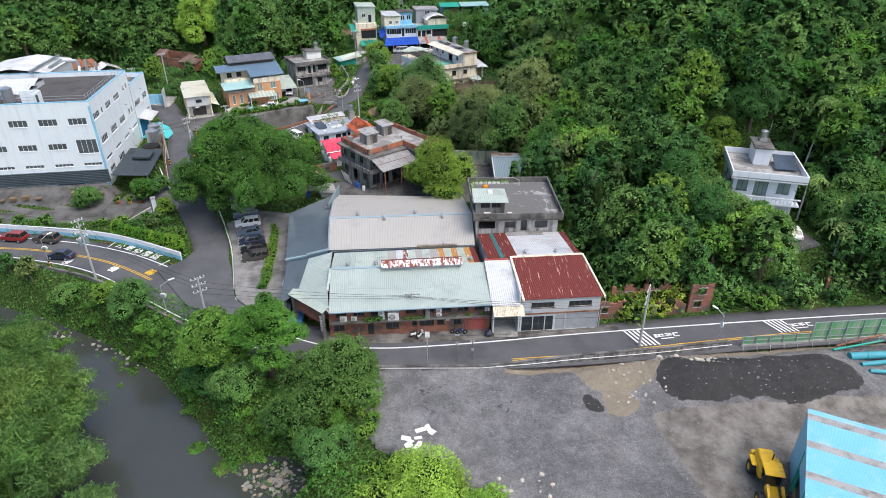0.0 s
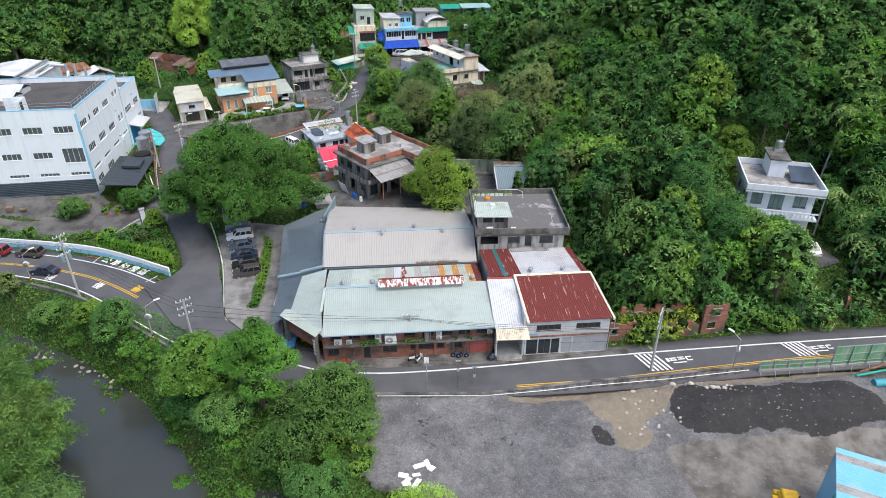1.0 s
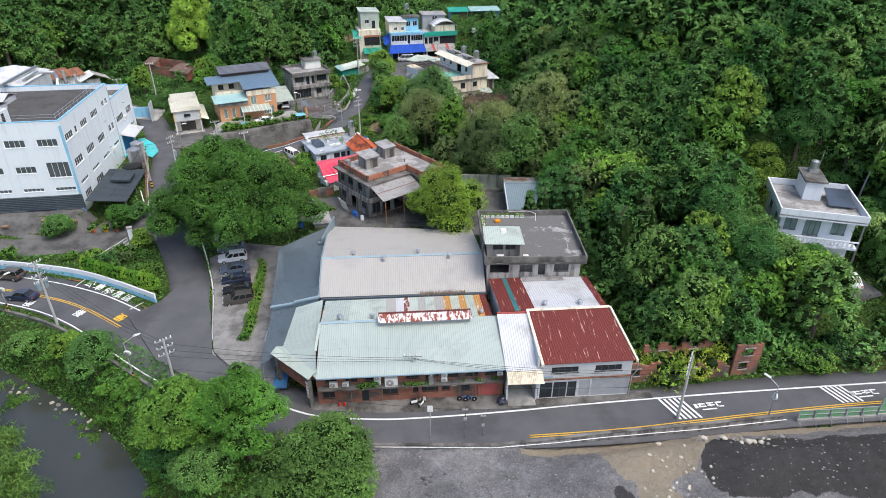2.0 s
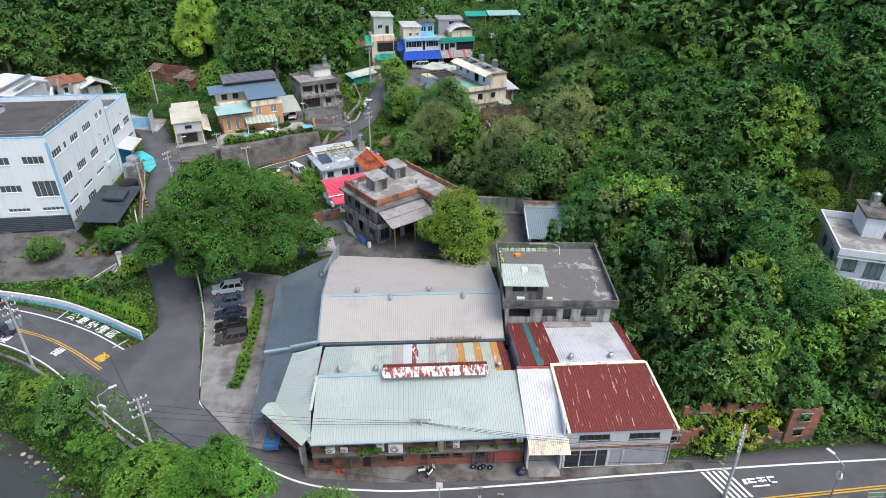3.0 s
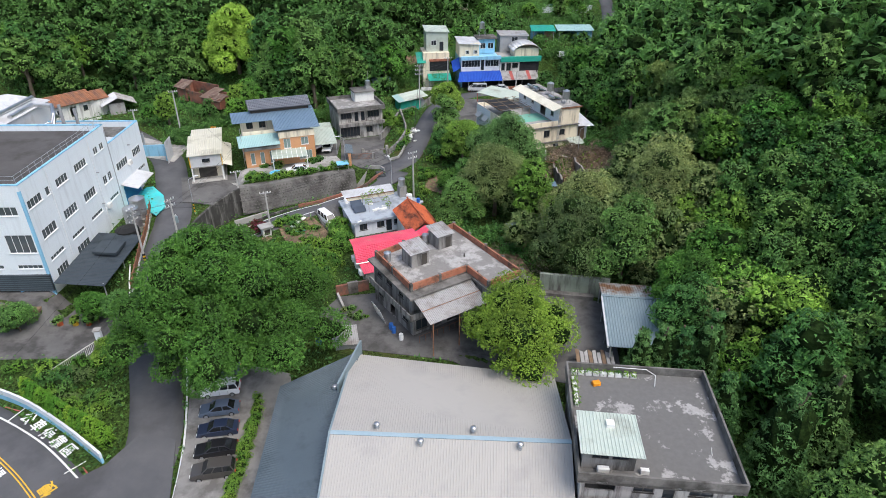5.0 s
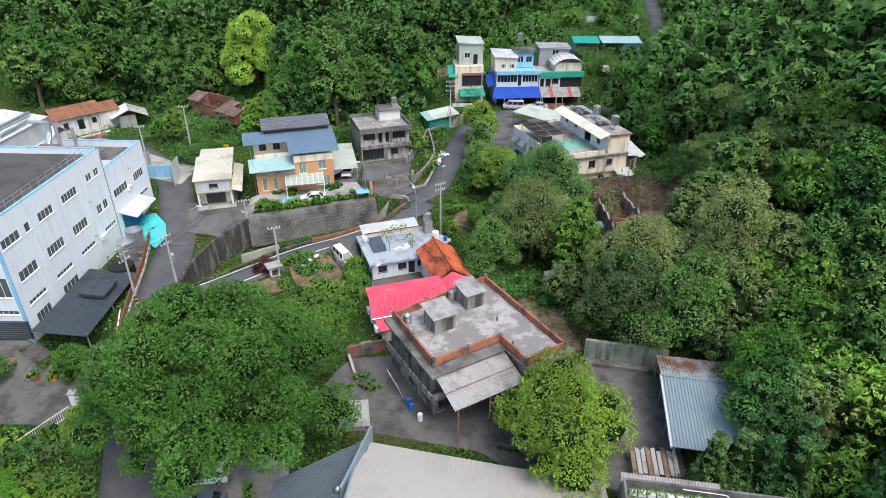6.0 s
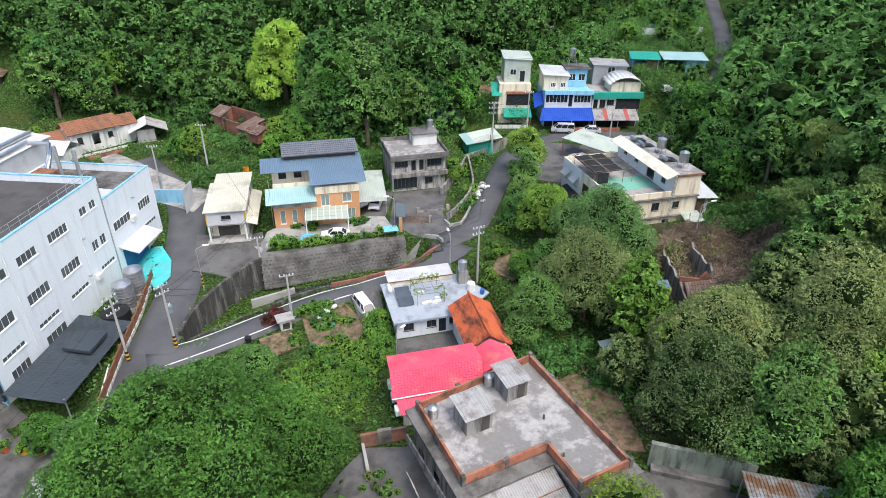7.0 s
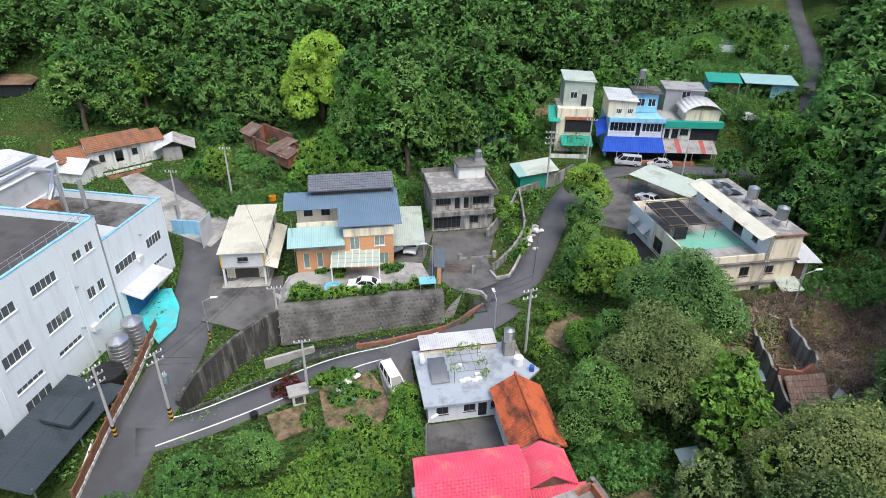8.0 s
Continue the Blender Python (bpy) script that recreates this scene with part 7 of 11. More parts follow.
    part("rear_room", boxes((4.9, 9.4, 4.5, 8.5, 17.0, 20.6)), "sky_paint", b)
    part("rear_roof", boxes((4.6, 10.0, 3.8, 9.0, 20.6, 20.85)), "dark_concrete", b)
    for u in (5.6, 7.6):
        window(b, Matrix.Translation((0, 4.5, 0)), u, u + 1.4, 18.2, 19.6, 2, inset=-0.03, sill=False)
    water_tank(b, 6.6, 7.6, 22.6, 0.65, 1.5)
    part("tank_stand", tubes(*[((6.6 + sx, 7.6 + sy, 20.8), (6.6 + sx * 0.6, 7.6 + sy * 0.6, 22.6), 0.05) for sx in (-0.9, 0.9) for sy in (-0.9, 0.9)], n=5), "galv", b)
    part("low_wall", boxes((1.2, 10.6, -4.2, -3.95, 9.0, 10.7)), "brick", b, "low red brick wall")
    for i in range(5):
        part("sign_bar", boxes((1.9 + 0.42 * i, 2.2 + 0.42 * i, -4.23, -4.205, 9.7, 10.2)), "white_paint", b)
    for x in (1.3, 5.2, 9.8):
        part("post", tubes(((x, -3.7, 9.2), (x, -3.7, 12.1), 0.09)), "galv", b)
    # plain black box across the ground floor, behind the awning posts
    part("dark_backing", boxes((0.3, 9.7, -0.02, 0.3, 9.4, 13.5)), "black_net", b)
    r = thing("green_house", -8.3, 208.4, 0, 16, "house with a green fascia and a red striped white awning", "house")
    part("body", boxes((0, 10.0, 0.3, 8.5, 9.4, 16.4)), "concrete", r)
    part("fascia", boxes((-0.1, 10.4, -0.7, 0.2, 15.8, 17.0)), "green_sheet", r, "faded green fascia")
    w_ = wall(r, "S", 10.0, 8.5, 13.4, 15.8, "pale_wall", [(0.3, 1.2, 13.6, 15.4), (1.6, 2.8, 13.6, 15.4), (3.1, 4.6, 14.2, 15.4)], 0.2)
    m4 = side_matrix("S", 10, 8.5)
    for u0, u1, v0, n in ((0.3, 1.2, 13.6, 1), (1.6, 2.8, 13.6, 2), (3.1, 4.6, 14.2, 3)):
        window(w_, m4, u0, u1, v0, 15.4, n, "frame_dark")
    part("net_front", boxes((5.0, 10.0, -0.1, -0.02, 13.4, 15.6)), "black_net", r)
    part("awning", sheet((-0.2, -3.4, 12.0), (9.4, -3.4, 12.0), (9.4, -0.1, 13.4), (-0.2, -0.1, 13.4), 0.3, 0.06), "grey_sheet", r)
    for x in (2.2, 6.6):
        part("stripe", slab([(x, -3.42, 12.1), (x + 0.8, -3.42, 12.1), (x + 0.8, -0.12, 13.5), (x, -0.12, 13.5)], 0.03), "red_panel", r)
    for x in (0.3, 5.0, 9.2):
        part("post", tubes(((x, -3.3, 9.2), (x, -3.3, 12.1), 0.07)), "galv", r)
    # ground floor front filled with one black box below the awning
    part("dark_backing", boxes((0.3, 9.7, -0.02, 0.3, 9.4, 13.3)), "black_net", r)
    part("low_wall", boxes((0.4, 5.4, -3.9, -3.7, 9.2, 10.6)), "brick", r)
    part("upper_room", boxes((4.0, 10.2, 1.4, 6.6, 16.4, 18.6)), "cream_paint", r)
    bm = bmesh.new()
    n = 10
    for i in range(n):
        a, c = math.pi * (0.12 + 0.76 * i / n), math.pi * (0.12 + 0.76 * (i + 1) / n)
        P = [(7.1 - 4.0 * math.cos(k), y, 17.2 + 2.6 * math.sin(k)) for k in (a, c) for y in (0.6, 7.0)]
        hexa(bm, [Vector(P[0]) - Vector((0, 0, 0.1)), Vector(P[2]) - Vector((0, 0, 0.1)), Vector(P[3]) - Vector((0, 0, 0.1)), Vector(P[1]) - Vector((0, 0, 0.1)), P[0], P[2], P[3], P[1]])
    part("curved_roof", bm, "white_sheet", r, "white curved sheet roof", smooth=True)
    part("rear_box", boxes((1.5, 8.8, 7.6, 11.5, 15, 20.8)), "galv", r)
    part("rear_roof", sheet((1.2, 7.2, 20.8), (9.2, 7.2, 20.5), (9.2, 11.8, 21.0), (1.2, 11.8, 21.3), 0.3, 0.04), "grey_sheet", r)
    window(r, Matrix.Translation((0, 7.6, 0)), 4.6, 6.2, 18.8, 20.3, 2, inset=-0.03, sill=False)
    # sheds further up
    for x, y, z, yaw, wd, dp, m, lab in ((-0.6, 231, 16.5, 8, 6, 4.5, "green_sheet", "open shed with a green sheet roof"), (6.6, 232.6, 16.5, 10, 9.5, 4.5, "aqua_sheet", "long low shed with pale roof and blue walls")):
        s = thing("open_shed", x, y, z, yaw, lab, "shed")
        part("roof", sheet((-0.4, -1.0, 3.0), (wd + 0.4, -1.0, 3.0), (wd + 0.4, dp, 3.7), (-0.4, dp, 3.7), 0.3, 0.05), m, s)
        part("back_wall", boxes((0, wd, dp - 0.6, dp - 0.4, -0.5, 3.4)), "sky_paint", s)
        part("side_wall", boxes((wd * 0.55, wd, 0.0, 0.15, -0.5, 2.8)), "sky_paint" if m != "green_sheet" else "wood", s)
        for k in (0.1, wd - 0.2):
            part("post", tubes(((k, -0.8, -0.5), (k, -0.8, 3.0), 0.08)), "galv", s)
    f = thing("painted_wall", 2.9, 267, 0, -4, "long low wall painted in pale coloured panels", "wall")
    for i in range(9):
        part("panel", boxes((1.7 * i, 1.7 * i + 1.68, 0, 0.25, 18.5, 21.4)), ("white_paint", "sky_paint", "white_paint", "cream_paint")[i % 4], f)


def cream_house():
    t = thing("cream_house", -3.4, 160.7, 0, 29, "cream painted house with a green roof terrace and water tanks", "house")
    w, d = 14.0, 16.5
    h = new("body")
    h.parent = t
    shell(h, w, d, 7.6, 14.2, "cream_paint", {
        "S": [(2.9, 4.3, 11.9, 13.2, 2), (6.6, 7.9, 12.0, 13.3, 2), (10.0, 11.2, 12.1, 13.2, 2), (8.8, 10.0, 9.2, 10.4, 2)],
        "W": [(1.2, 2.5, 11.9, 13.3, 2), (4.2, 5.5, 11.9, 13.3, 2), (7.2, 9.4, 11.4, 13.4, 2), (11.6, 13.0, 11.6, 13.2, 2)]}, frame="frame_dark")
    part("terrace", boxes((0.22, w - 0.22, 0.22, d - 0.22, 14.0, 14.2)), "concrete", t)
    part("green_floor", boxes((1.0, 9.4, 3.4, 7.9, 14.205, 14.225)), "green_floor", t, "green painted roof terrace")
    for r in ((0, 0.2, 0.2, d), (0, 9.5, 0, 0.2), (0.2, w, d - 0.2, d)):
        part("parapet", boxes((*r, 14.205, 14.95)), "cream_paint", t)
    part("blue_band", boxes((-0.03, -0.003, 10.0, d, 8.6, 14.9)), "white_paint", t, "white painted rear stretch of the wall")
    for x0, x1 in ((0.0, 2.4), (2.6, 4.9)):
        part("shade_net", slab([(x0, 6.2, 16.2), (x1, 6.2, 16.25), (x1, 13.2, 16.3), (x0, 13.2, 16.2)], 0.03), "black_net", t, "black shade net")
    part("net_side", boxes((0.6, 2.4, 6.0, 6.04, 14.4, 16.1)), "black_net", t, "black shade net")
    part("black_cover", boxes((0.0, 2.2, -0.06, -0.01, 13.4, 14.9)), "black_net", t, "black sheet over the parapet")
    for x in (0.2, 2.5, 5.0, 6.6):
        for y in (6.2, 13.2):
            part("net_post", tubes(((x, y, 14.2), (x, y, 16.25), 0.045), n=5), "wood", t)
        part("net_beam", tubes(((x, 5.4, 16.33), (x, 13.8, 16.36), 0.045), n=5), "wood", t)
    for y in (6.2, 8.5, 10.9, 13.2):
        part("net_beam", tubes(((-0.3, y, 16.38), (7.2, y, 16.38), 0.04), n=5), "wood", t)
    for y in (d - 2.9, d - 5.9):
        part("window_hood", slab([(-0.95, y, 12.8), (-0.04, y, 13.6), (-0.04, y + 1.9, 13.6), (-0.95, y + 1.9, 12.8)], 0.05), "galv", t)
    # upper storey along the far side
    u = new("upper_storey")
    u.parent = t
    u.matrix_basis = pose(9.7, 0.0, 0, 0, 0, 0)
    shell(u, 4.3, d, 14.2, 17.2, "white_paint", {"W": [(2.0, 3.0, 15.5, 16.5, 1), (5.4, 6.4, 15.5, 16.5, 1), (9.0, 11.2, 14.3, 16.5, "void"), (13.2, 14.3, 15.2, 16.3, 2)]}, frame="frame_dark")
    part("front_wall", boxes((-0.1, 4.3, -0.05, -0.01, 14.2, 17.3)), "cream_paint", u)
    part("roof", boxes((0.3, 4.6, -0.2, d + 0.3, 17.2, 17.45)), "old_roof", u)
    part("roof_edge", boxes((0.3, 4.7, -0.3, -0.2, 17.2, 17.5)), "rust_metal", u)
    part("eave", sheet((-1.6, d + 0.3, 17.05), (-1.6, -0.3, 17.05), (0.3, -0.3, 17.75), (0.3, d + 0.3, 17.75), 0.3, 0.04, 0.06), "cream_sheet", u, "cream sheet eave")
    for y in (2.5, 8.5):
        water_tank(u, 2.6, y, 18.3, 0.7, 1.5)
        part("tank_stand", tubes(*[((2.6 + sx, y + sy, 17.4), (2.6 + sx, y + sy, 18.3), 0.05) for sx in (-0.55, 0.55) for sy in (-0.55, 0.55)], n=5), "galv", u)
    for y in (4.6, 11.0, 13.4):
        part("heater_tank", tubes(((1.2, y, 18.0), (1.2, y + 1.6, 18.0), 0.3), n=10), "steel", u)
        part("solar_panel", hexa_box((1.5, y, 17.9), (1.5, y + 1.6, 17.9), (3.2, y + 1.6, 17.55), (3.2, y, 17.55), 0.05), "panel_glass", u)
    for z in (10.9, 13.9):
        part("ledge", boxes((-0.1, w + 0.1, -0.4, -0.01, z, z + 0.16)), "dark_concrete", t)
    for i in range(3):
        bm = bmesh.new()
        path_tube(bm, [(9.6 + 0.2 * i, -0.12, 17.2), (9.5 + 0.2 * i, -0.12, 14.2), (9.4 + 0.2 * i, -0.45, 14.1), (9.2 + 0.2 * i, -0.45, 11.0), (8.9 + 0.2 * i, -0.1, 8.0)], 0.04)
        part("pipe", bm, "galv", t)
    part("side_room", boxes((w + 0.02, w + 2.6, 0.6, 5.0, 8.0, 13.6)), "white_sheet", t)
    part("side_roof", sheet((w - 0.1, -0.6, 13.6), (w + 3.4, -0.6, 13.3), (w + 3.4, 5.4, 14.4), (w - 0.1, 5.4, 14.7), 0.3, 0.04), "white_sheet", t)
    part("side_door", boxes((w + 0.6, w + 2.0, 0.52, 0.58, 10.4, 13.2)), "wood", t)
    part("door_hood", sheet((w - 2.4, -2.2, 10.6), (w + 0.6, -2.2, 10.6), (w + 0.6, -0.02, 11.3), (w - 2.4, -0.02, 11.3), 0.3, 0.04), "pale_sheet", t)
    part("awning", slab([(-2.2, 1.5, 10.2), (-0.02, 1.5, 11.0), (-0.02, 14.5, 11.0), (-2.2, 14.5, 10.2)], 0.06), "black_net", t, "black sheet awning along the wall")
    for y in (9.0, 12.0, 14.4):
        part("awning_post", tubes(((-2.0, y, 8.6), (-2.0, y, 10.3), 0.07), n=6), "red_panel", t)
    c = thing("carport", -12.8, 190.5, 0, -34, "open carport with a pale green sheet roof", "carport")
    part("roof", sheet((0, 0, 12.8), (11.4, 0, 12.8), (11.4, 5.6, 13.3), (0.0, 5.6, 13.3), 0.3, 0.05), "pale_sheet", c)
    for x, y in ((0.2, 0.2), (11.2, 0.2), (0.2, 5.4), (11.2, 5.4)):
        part("post", tubes(((x, y, 9.4), (x, y, 12.8), 0.07)), "red_panel", c)


def villa():
    t = thing("villa", 46.8, 92.7, 1.4, -15, "white two-storey villa with a roof terrace in the woods", "house")
    w, d = 9.4, 9.6
    h = new("body")
    h.parent = t
    shell(h, w, d, 4.0, 12.6, "white_paint", {"S": [(0.6, 2.2, 10.0, 11.8, 2), (3.2, 5.2, 9.4, 11.8, 3), (6.6, 8.4, 10.0, 11.8, 2), (1.0, 3.0, 5.6, 8.0, 3), (4.6, 6.0, 5.0, 8.0, "void")], "W": [(2, 3.6, 10, 11.6, 2), (6, 7.6, 10, 11.6, 2)]}, frame="frame_dark", pane="curtain_glass")
    part("roof_slab", boxes((-0.7, w + 0.9, -1.5, d + 0.4, 12.6, 12.8)), "old_roof", t)
    for r in ((-0.7, w + 0.9, -1.5, -1.3), (-0.7, w + 0.9, d + 0.2, d + 0.4), (-0.7, -0.5, -1.3, d + 0.2), (w + 0.7, w + 0.9, -1.3, d + 0.2)):
        part("parapet", boxes((*r, 12.4, 13.7)), "white_paint", t)
    part("balcony", boxes((-0.4, w + 0.6, -1.5, 0.0, 8.5, 8.8)), "white_paint", t)
    for i in range(18):
        part("baluster", boxes((-0.3 + 0.56 * i, -0.1 + 0.56 * i, -1.45, -1.3, 8.8, 9.6)), "white_paint", t)
    part("rail", boxes((-0.4, w + 0.6, -1.5, -1.25, 9.6, 9.75)), "white_paint", t)
    part("stair_house", boxes((3.2, 5.6, 4.6, 9.4, 12.8, 15.6)), "white_paint", t)
    part("stair_roof", boxes((2.9, 5.9, 4.2, 9.8, 15.6, 15.85)), "dark_concrete", t)
    water_tank(t, 4.6, 8.2, 16.3, 0.6, 1.2)
    part("tank_stand", boxes((4.0, 5.2, 7.6, 8.8, 15.85, 16.3)), "galv", t)
    part("antenna", tubes(((5.4, 8.8, 15.8), (5.6, 9.0, 19.0), 0.03), n=5), "galv", t)
    part("solar_panel", hexa_box((6.2, 2.4, 13.2), (9.6, 2.4, 13.2), (9.6, 6.6, 14.2), (6.2, 6.6, 14.2), 0.08), "panel_glass", t)


def blue_barn():
    """Steel shed on the yard by the road, and the yellow loader before it."""
    t = thing("blue_barn", 34.7, 42.2, 0, -26, "light blue ribbed steel shed with rusty roof strips", "shed")
    x = [0.0]
    for i, (wd, m) in enumerate(((0.6, "blue_sheet"), (0.8, "grey_sheet"), (2.6, "blue_sheet"), (0.8, "grey_sheet"), (2.8, "blue_sheet"), (0.8, "grey_sheet"), (3.2, "blue_sheet"), (0.8, "grey_sheet"), (6, "blue_sheet"))):
        y1 = 5.6 - x[-1]
        part("roof_sheet", sheet((0.0, y1 - wd, 7.2 - 0.16 * (x[-1] + wd)), (0.0, y1, 7.2 - 0.16 * x[-1]), (22.0, y1, 7.2 - 0.16 * x[-1]), (22.0, y1 - wd, 7.2 - 0.16 * (x[-1] + wd)), 0.25, 0.04), m, t)
        x.append(x[-1] + wd)
    part("wall", prism_wall_x([(5.5, 0.2), (5.5, 7.1), (1.2, 6.4), (1.2, 0.2)], 0.1, 0.25), "blue_sheet", t)
    part("wall", prism_wall_x([(1.2, 3.6), (1.2, 6.4), (-10.0, 4.7), (-10.0, 3.4)], 0.1, 0.25), "blue_sheet", t)
    part("wall", boxes((0.1, 22, 5.3, 5.5, 0, 7.0)), "blue_sheet", t)
    part("inner", boxes((0.6, 21, -9.6, 5.2, 0.0, 0.15)), "dark_concrete", t)
    for y in (1.0, -4.0, -9.5):
        part("column", boxes((0.05, 0.35, y - 0.15, y + 0.15, 0, 5.6)), "green_sheet", t)
    bm = bmesh.new()
    for i in range(9):
        box(bm, -0.02, 0.06, -3.6 + 0.35 * i, -3.45 + 0.35 * i, 0.3, 2.2)
    part("fence_panel", bm, "wood", t, kind="stuff")
    g = thing("wheel_loader", 33.0, 43.2, -0.3, -13, "yellow articulated wheel loader with worn paint", "wheel loader")
    part("rear_body", rbox(-0.9, 0.9, 0.6, 3.6, 0.9, 2.1, 0.15), "yellow", g)
    part("engine_hood", rbox(-0.75, 0.75, 1.0, 3.5, 2.1, 2.5, 0.12), "yellow", g)
    part("counterweight", rbox(-1.2, 1.2, 3.3, 3.9, 0.8, 1.8, 0.12), "yellow", g)
    part("cab", rbox(-0.75, 0.75, -0.6, 0.9, 1.6, 3.0, 0.08), "car_glass", g)
    part("cab_roof", rbox(-0.95, 0.95, -0.8, 1.1, 3.0, 3.18, 0.06), "yellow", g)
    part("front_frame", rbox(-0.6, 0.6, -3.0, -0.5, 0.9, 1.5, 0.1), "yellow", g)
    for sx in (-0.7, 0.7):
        part("lift_arm", hexa_box((sx - 0.12, -1.2, 2.1), (sx + 0.12, -1.2, 2.1), (sx + 0.12, -4.2, 0.9), (sx - 0.12, -4.2, 0.9), 0.35), "yellow", g)
        for y in (-1.9, 2.3):
            wh = part("wheel", tubes(((sx * 1.65 - 0.3, y, 0.75), (sx * 1.65 + 0.3, y, 0.75), 0.78), n=20), "black", g)
            part("rim", tubes(((sx * 1.65 - 0.33, y, 0.75), (sx * 1.65 + 0.33, y, 0.75), 0.36), n=14), "yellow", wh)
    part("bucket", hexa_box((-1.4, -4.0, 0.3), (1.4, -4.0, 0.3), (1.4, -5.2, 0.25), (-1.4, -5.2, 0.25), 0.9), "yellow", g)
    for sx in (-1.2, 1.0):
        part("fender", rbox(sx - 0.25, sx + 0.45, 1.6, 3.1, 1.65, 1.75, 0.03), "yellow", g)
    part("exhaust", tubes(((0.4, 2.0, 2.5), (0.4, 2.0, 3.3), 0.07)), "black", g)


def prism_wall_x(profile, x0, x1):
    """An upright plate across x with the outline (y, z)."""
    bm = bmesh.new()
    a, b = [bm.verts.new((x0, y, z)) for y, z in profile], [bm.verts.new((x1, y, z)) for y, z in profile]
    bm.faces.new(a)
    bm.faces.new(b[::-1])
    n = len(profile)
    for i in range(n):
        bm.faces.new((a[i], a[(i + 1) % n], b[(i + 1) % n], b[i]))
    return bm


def old_farm():
    """Old tiled farmhouse and red brick ruin at the wood's edge."""
    t = thing("farmhouse", -105.8, 171.0, 0, 60, "white farmhouse with an old orange tile roof", "house")
    h = new("body")
    h.parent = t
    shell(h, 9.0, 5.2, 6.0, 11.0, "pale_wall", {"S": [(1.2, 2.2, 8.6, 10.0, 1), (4.0, 5.4, 8.0, 10.2, "void"), (7.0, 8.0, 8.8, 10.0, 1)]}, frame="frame_dark")
    part("roof", tiled((-0.6, -0.9, 11.0), (9.6, -0.9, 11.0), (9.6, 2.6, 12.8), (-0.6, 2.6, 12.8), 30, 9, 0.07), "tan_tile", t)
    part("roof", tiled((9.6, 6.0, 10.9), (-0.6, 6.0, 10.9), (-0.6, 2.6, 12.8), (9.6, 2.6, 12.8), 30, 9, 0.07), "tan_tile", t)
    part("side_roof", tiled((-5.4, -0.4, 10.0), (-0.6, -0.4, 10.0), (-0.6, 2.6, 11.6), (-5.4, 2.6, 11.6), 14, 8, 0.07), "tan_tile", t)
    part("side_wall", boxes((-5.0, 0, 0.2, 5.0, 6.0, 10.0)), "pale_wall", t)
    part("side_roof", tiled((9.6, -0.2, 10.6), (13.2, -0.2, 10.6), (13.2, 2.6, 12.2), (9.6, 2.6, 12.2), 11, 8, 0.07), "tan_tile", t)
    part("side_wall", boxes((9.0, 12.8, 0.2, 5.0, 6.0, 10.6)), "pale_wall", t)
    part("lower_wall", boxes((-1.0, 9.5, -2.2, -2.0, 5.0, 7.2)), "pale_wall", t)
    part("brick_wall", boxes((1.0, 7.5, -4.6, -4.4, 5.5, 7.4)), "brick", t)
    s = thing("white_roof_shed", -98.3, 180.4, 0, 40, "shed with a white sheet roof and grey lean-to", "shed")
    part("wall", boxes((0, 3.4, 0, 5.0, 6, 9.4)), "grey_sheet", s)
    part("roof", sheet((-1.6, -0.8, 9.2), (-1.6, 5.4, 9.2), (2.2, 5.4, 10.8), (2.2, -0.8, 10.8), 0.3, 0.04), "white_sheet", s)
    part("roof", sheet((6.0, 5.4, 9.0), (6.0, -0.8, 9.0), (2.2, -0.8, 10.8), (2.2, 5.4, 10.8), 0.3, 0.04), "grey_sheet", s)
    c = thing("white_barn", -110.6, 165.4, 0.9, 8, "low barn with a white canvas roof", "shed")
    part("wall", boxes((0, 7.0, 0, 5.0, 5.5, 8.0)), "pale_wall", c)
    part("roof", sheet((-0.4, -0.5, 8.0), (7.4, -0.5, 8.0), (7.4, 2.5, 9.8), (-0.4, 2.5, 9.8), 0.5, 0.03), "white_sheet", c)
    part("roof", sheet((7.4, 5.5, 8.0), (-0.4, 5.5, 8.0), (-0.4, 2.5, 9.8), (7.4, 2.5, 9.8), 0.5, 0.03), "white_sheet", c)
    r = thing("brick_ruin", -84.0, 186.6, 1.4, -22, "ruined red brick cottage with a half fallen roof", "ruin")
    for a in ((0, 3, 0, 0.3, 8, 11.0), (4, 8.5, 0, 0.3, 8, 10.6), (0, 0.3, 0.3, 4.5, 8, 11.4), (0, 9, 4.5, 4.8, 8, 11.6), (8.7, 9.0, 0.3, 4.5, 8, 10.4), (9.0, 15.0, -1.0, -0.7, 8, 10.2), (14.7, 15.0, -0.7, 3.4, 8, 10.4), (9.0, 15, 3.4, 3.7, 8, 10.6), (11.4, 11.7, -0.7, 3.4, 8, 10.6)):
        part("wall", boxes(a), "old_brick", r)
    part("roof", tiled((-0.4, -0.6, 11.2), (3.2, -0.6, 11.0), (3.2, 2.4, 12.4), (-0.4, 2.4, 12.4), 10, 7, 0.07), "brown_tile", r)
    part("roof", sheet((8.8, -1.4, 10.2), (12.0, -1.4, 10.2), (12.0, 3.8, 11.3), (8.8, 3.8, 11.3), 0.3, 0.05), "brown_tile", r)
    part("roof", tiled((12.0, -1.3, 9.9), (15.3, -1.3, 9.9), (15.3, 1.4, 10.9), (12.0, 1.4, 10.9), 9, 6, 0.07), "brown_tile", r)
    part("arch", boxes((3.0, 4.0, 0, 0.3, 10.4, 10.9)), "old_brick", r)
    x = thing("dark_hut", -146.5, 186.5, hgt(-143, 189) - 0.4, 24, "low hut with a brown roof among the trees", "hut")
    part("wall", boxes((0, 8, 0, 5, 0, 2.8)), "black_net", x)
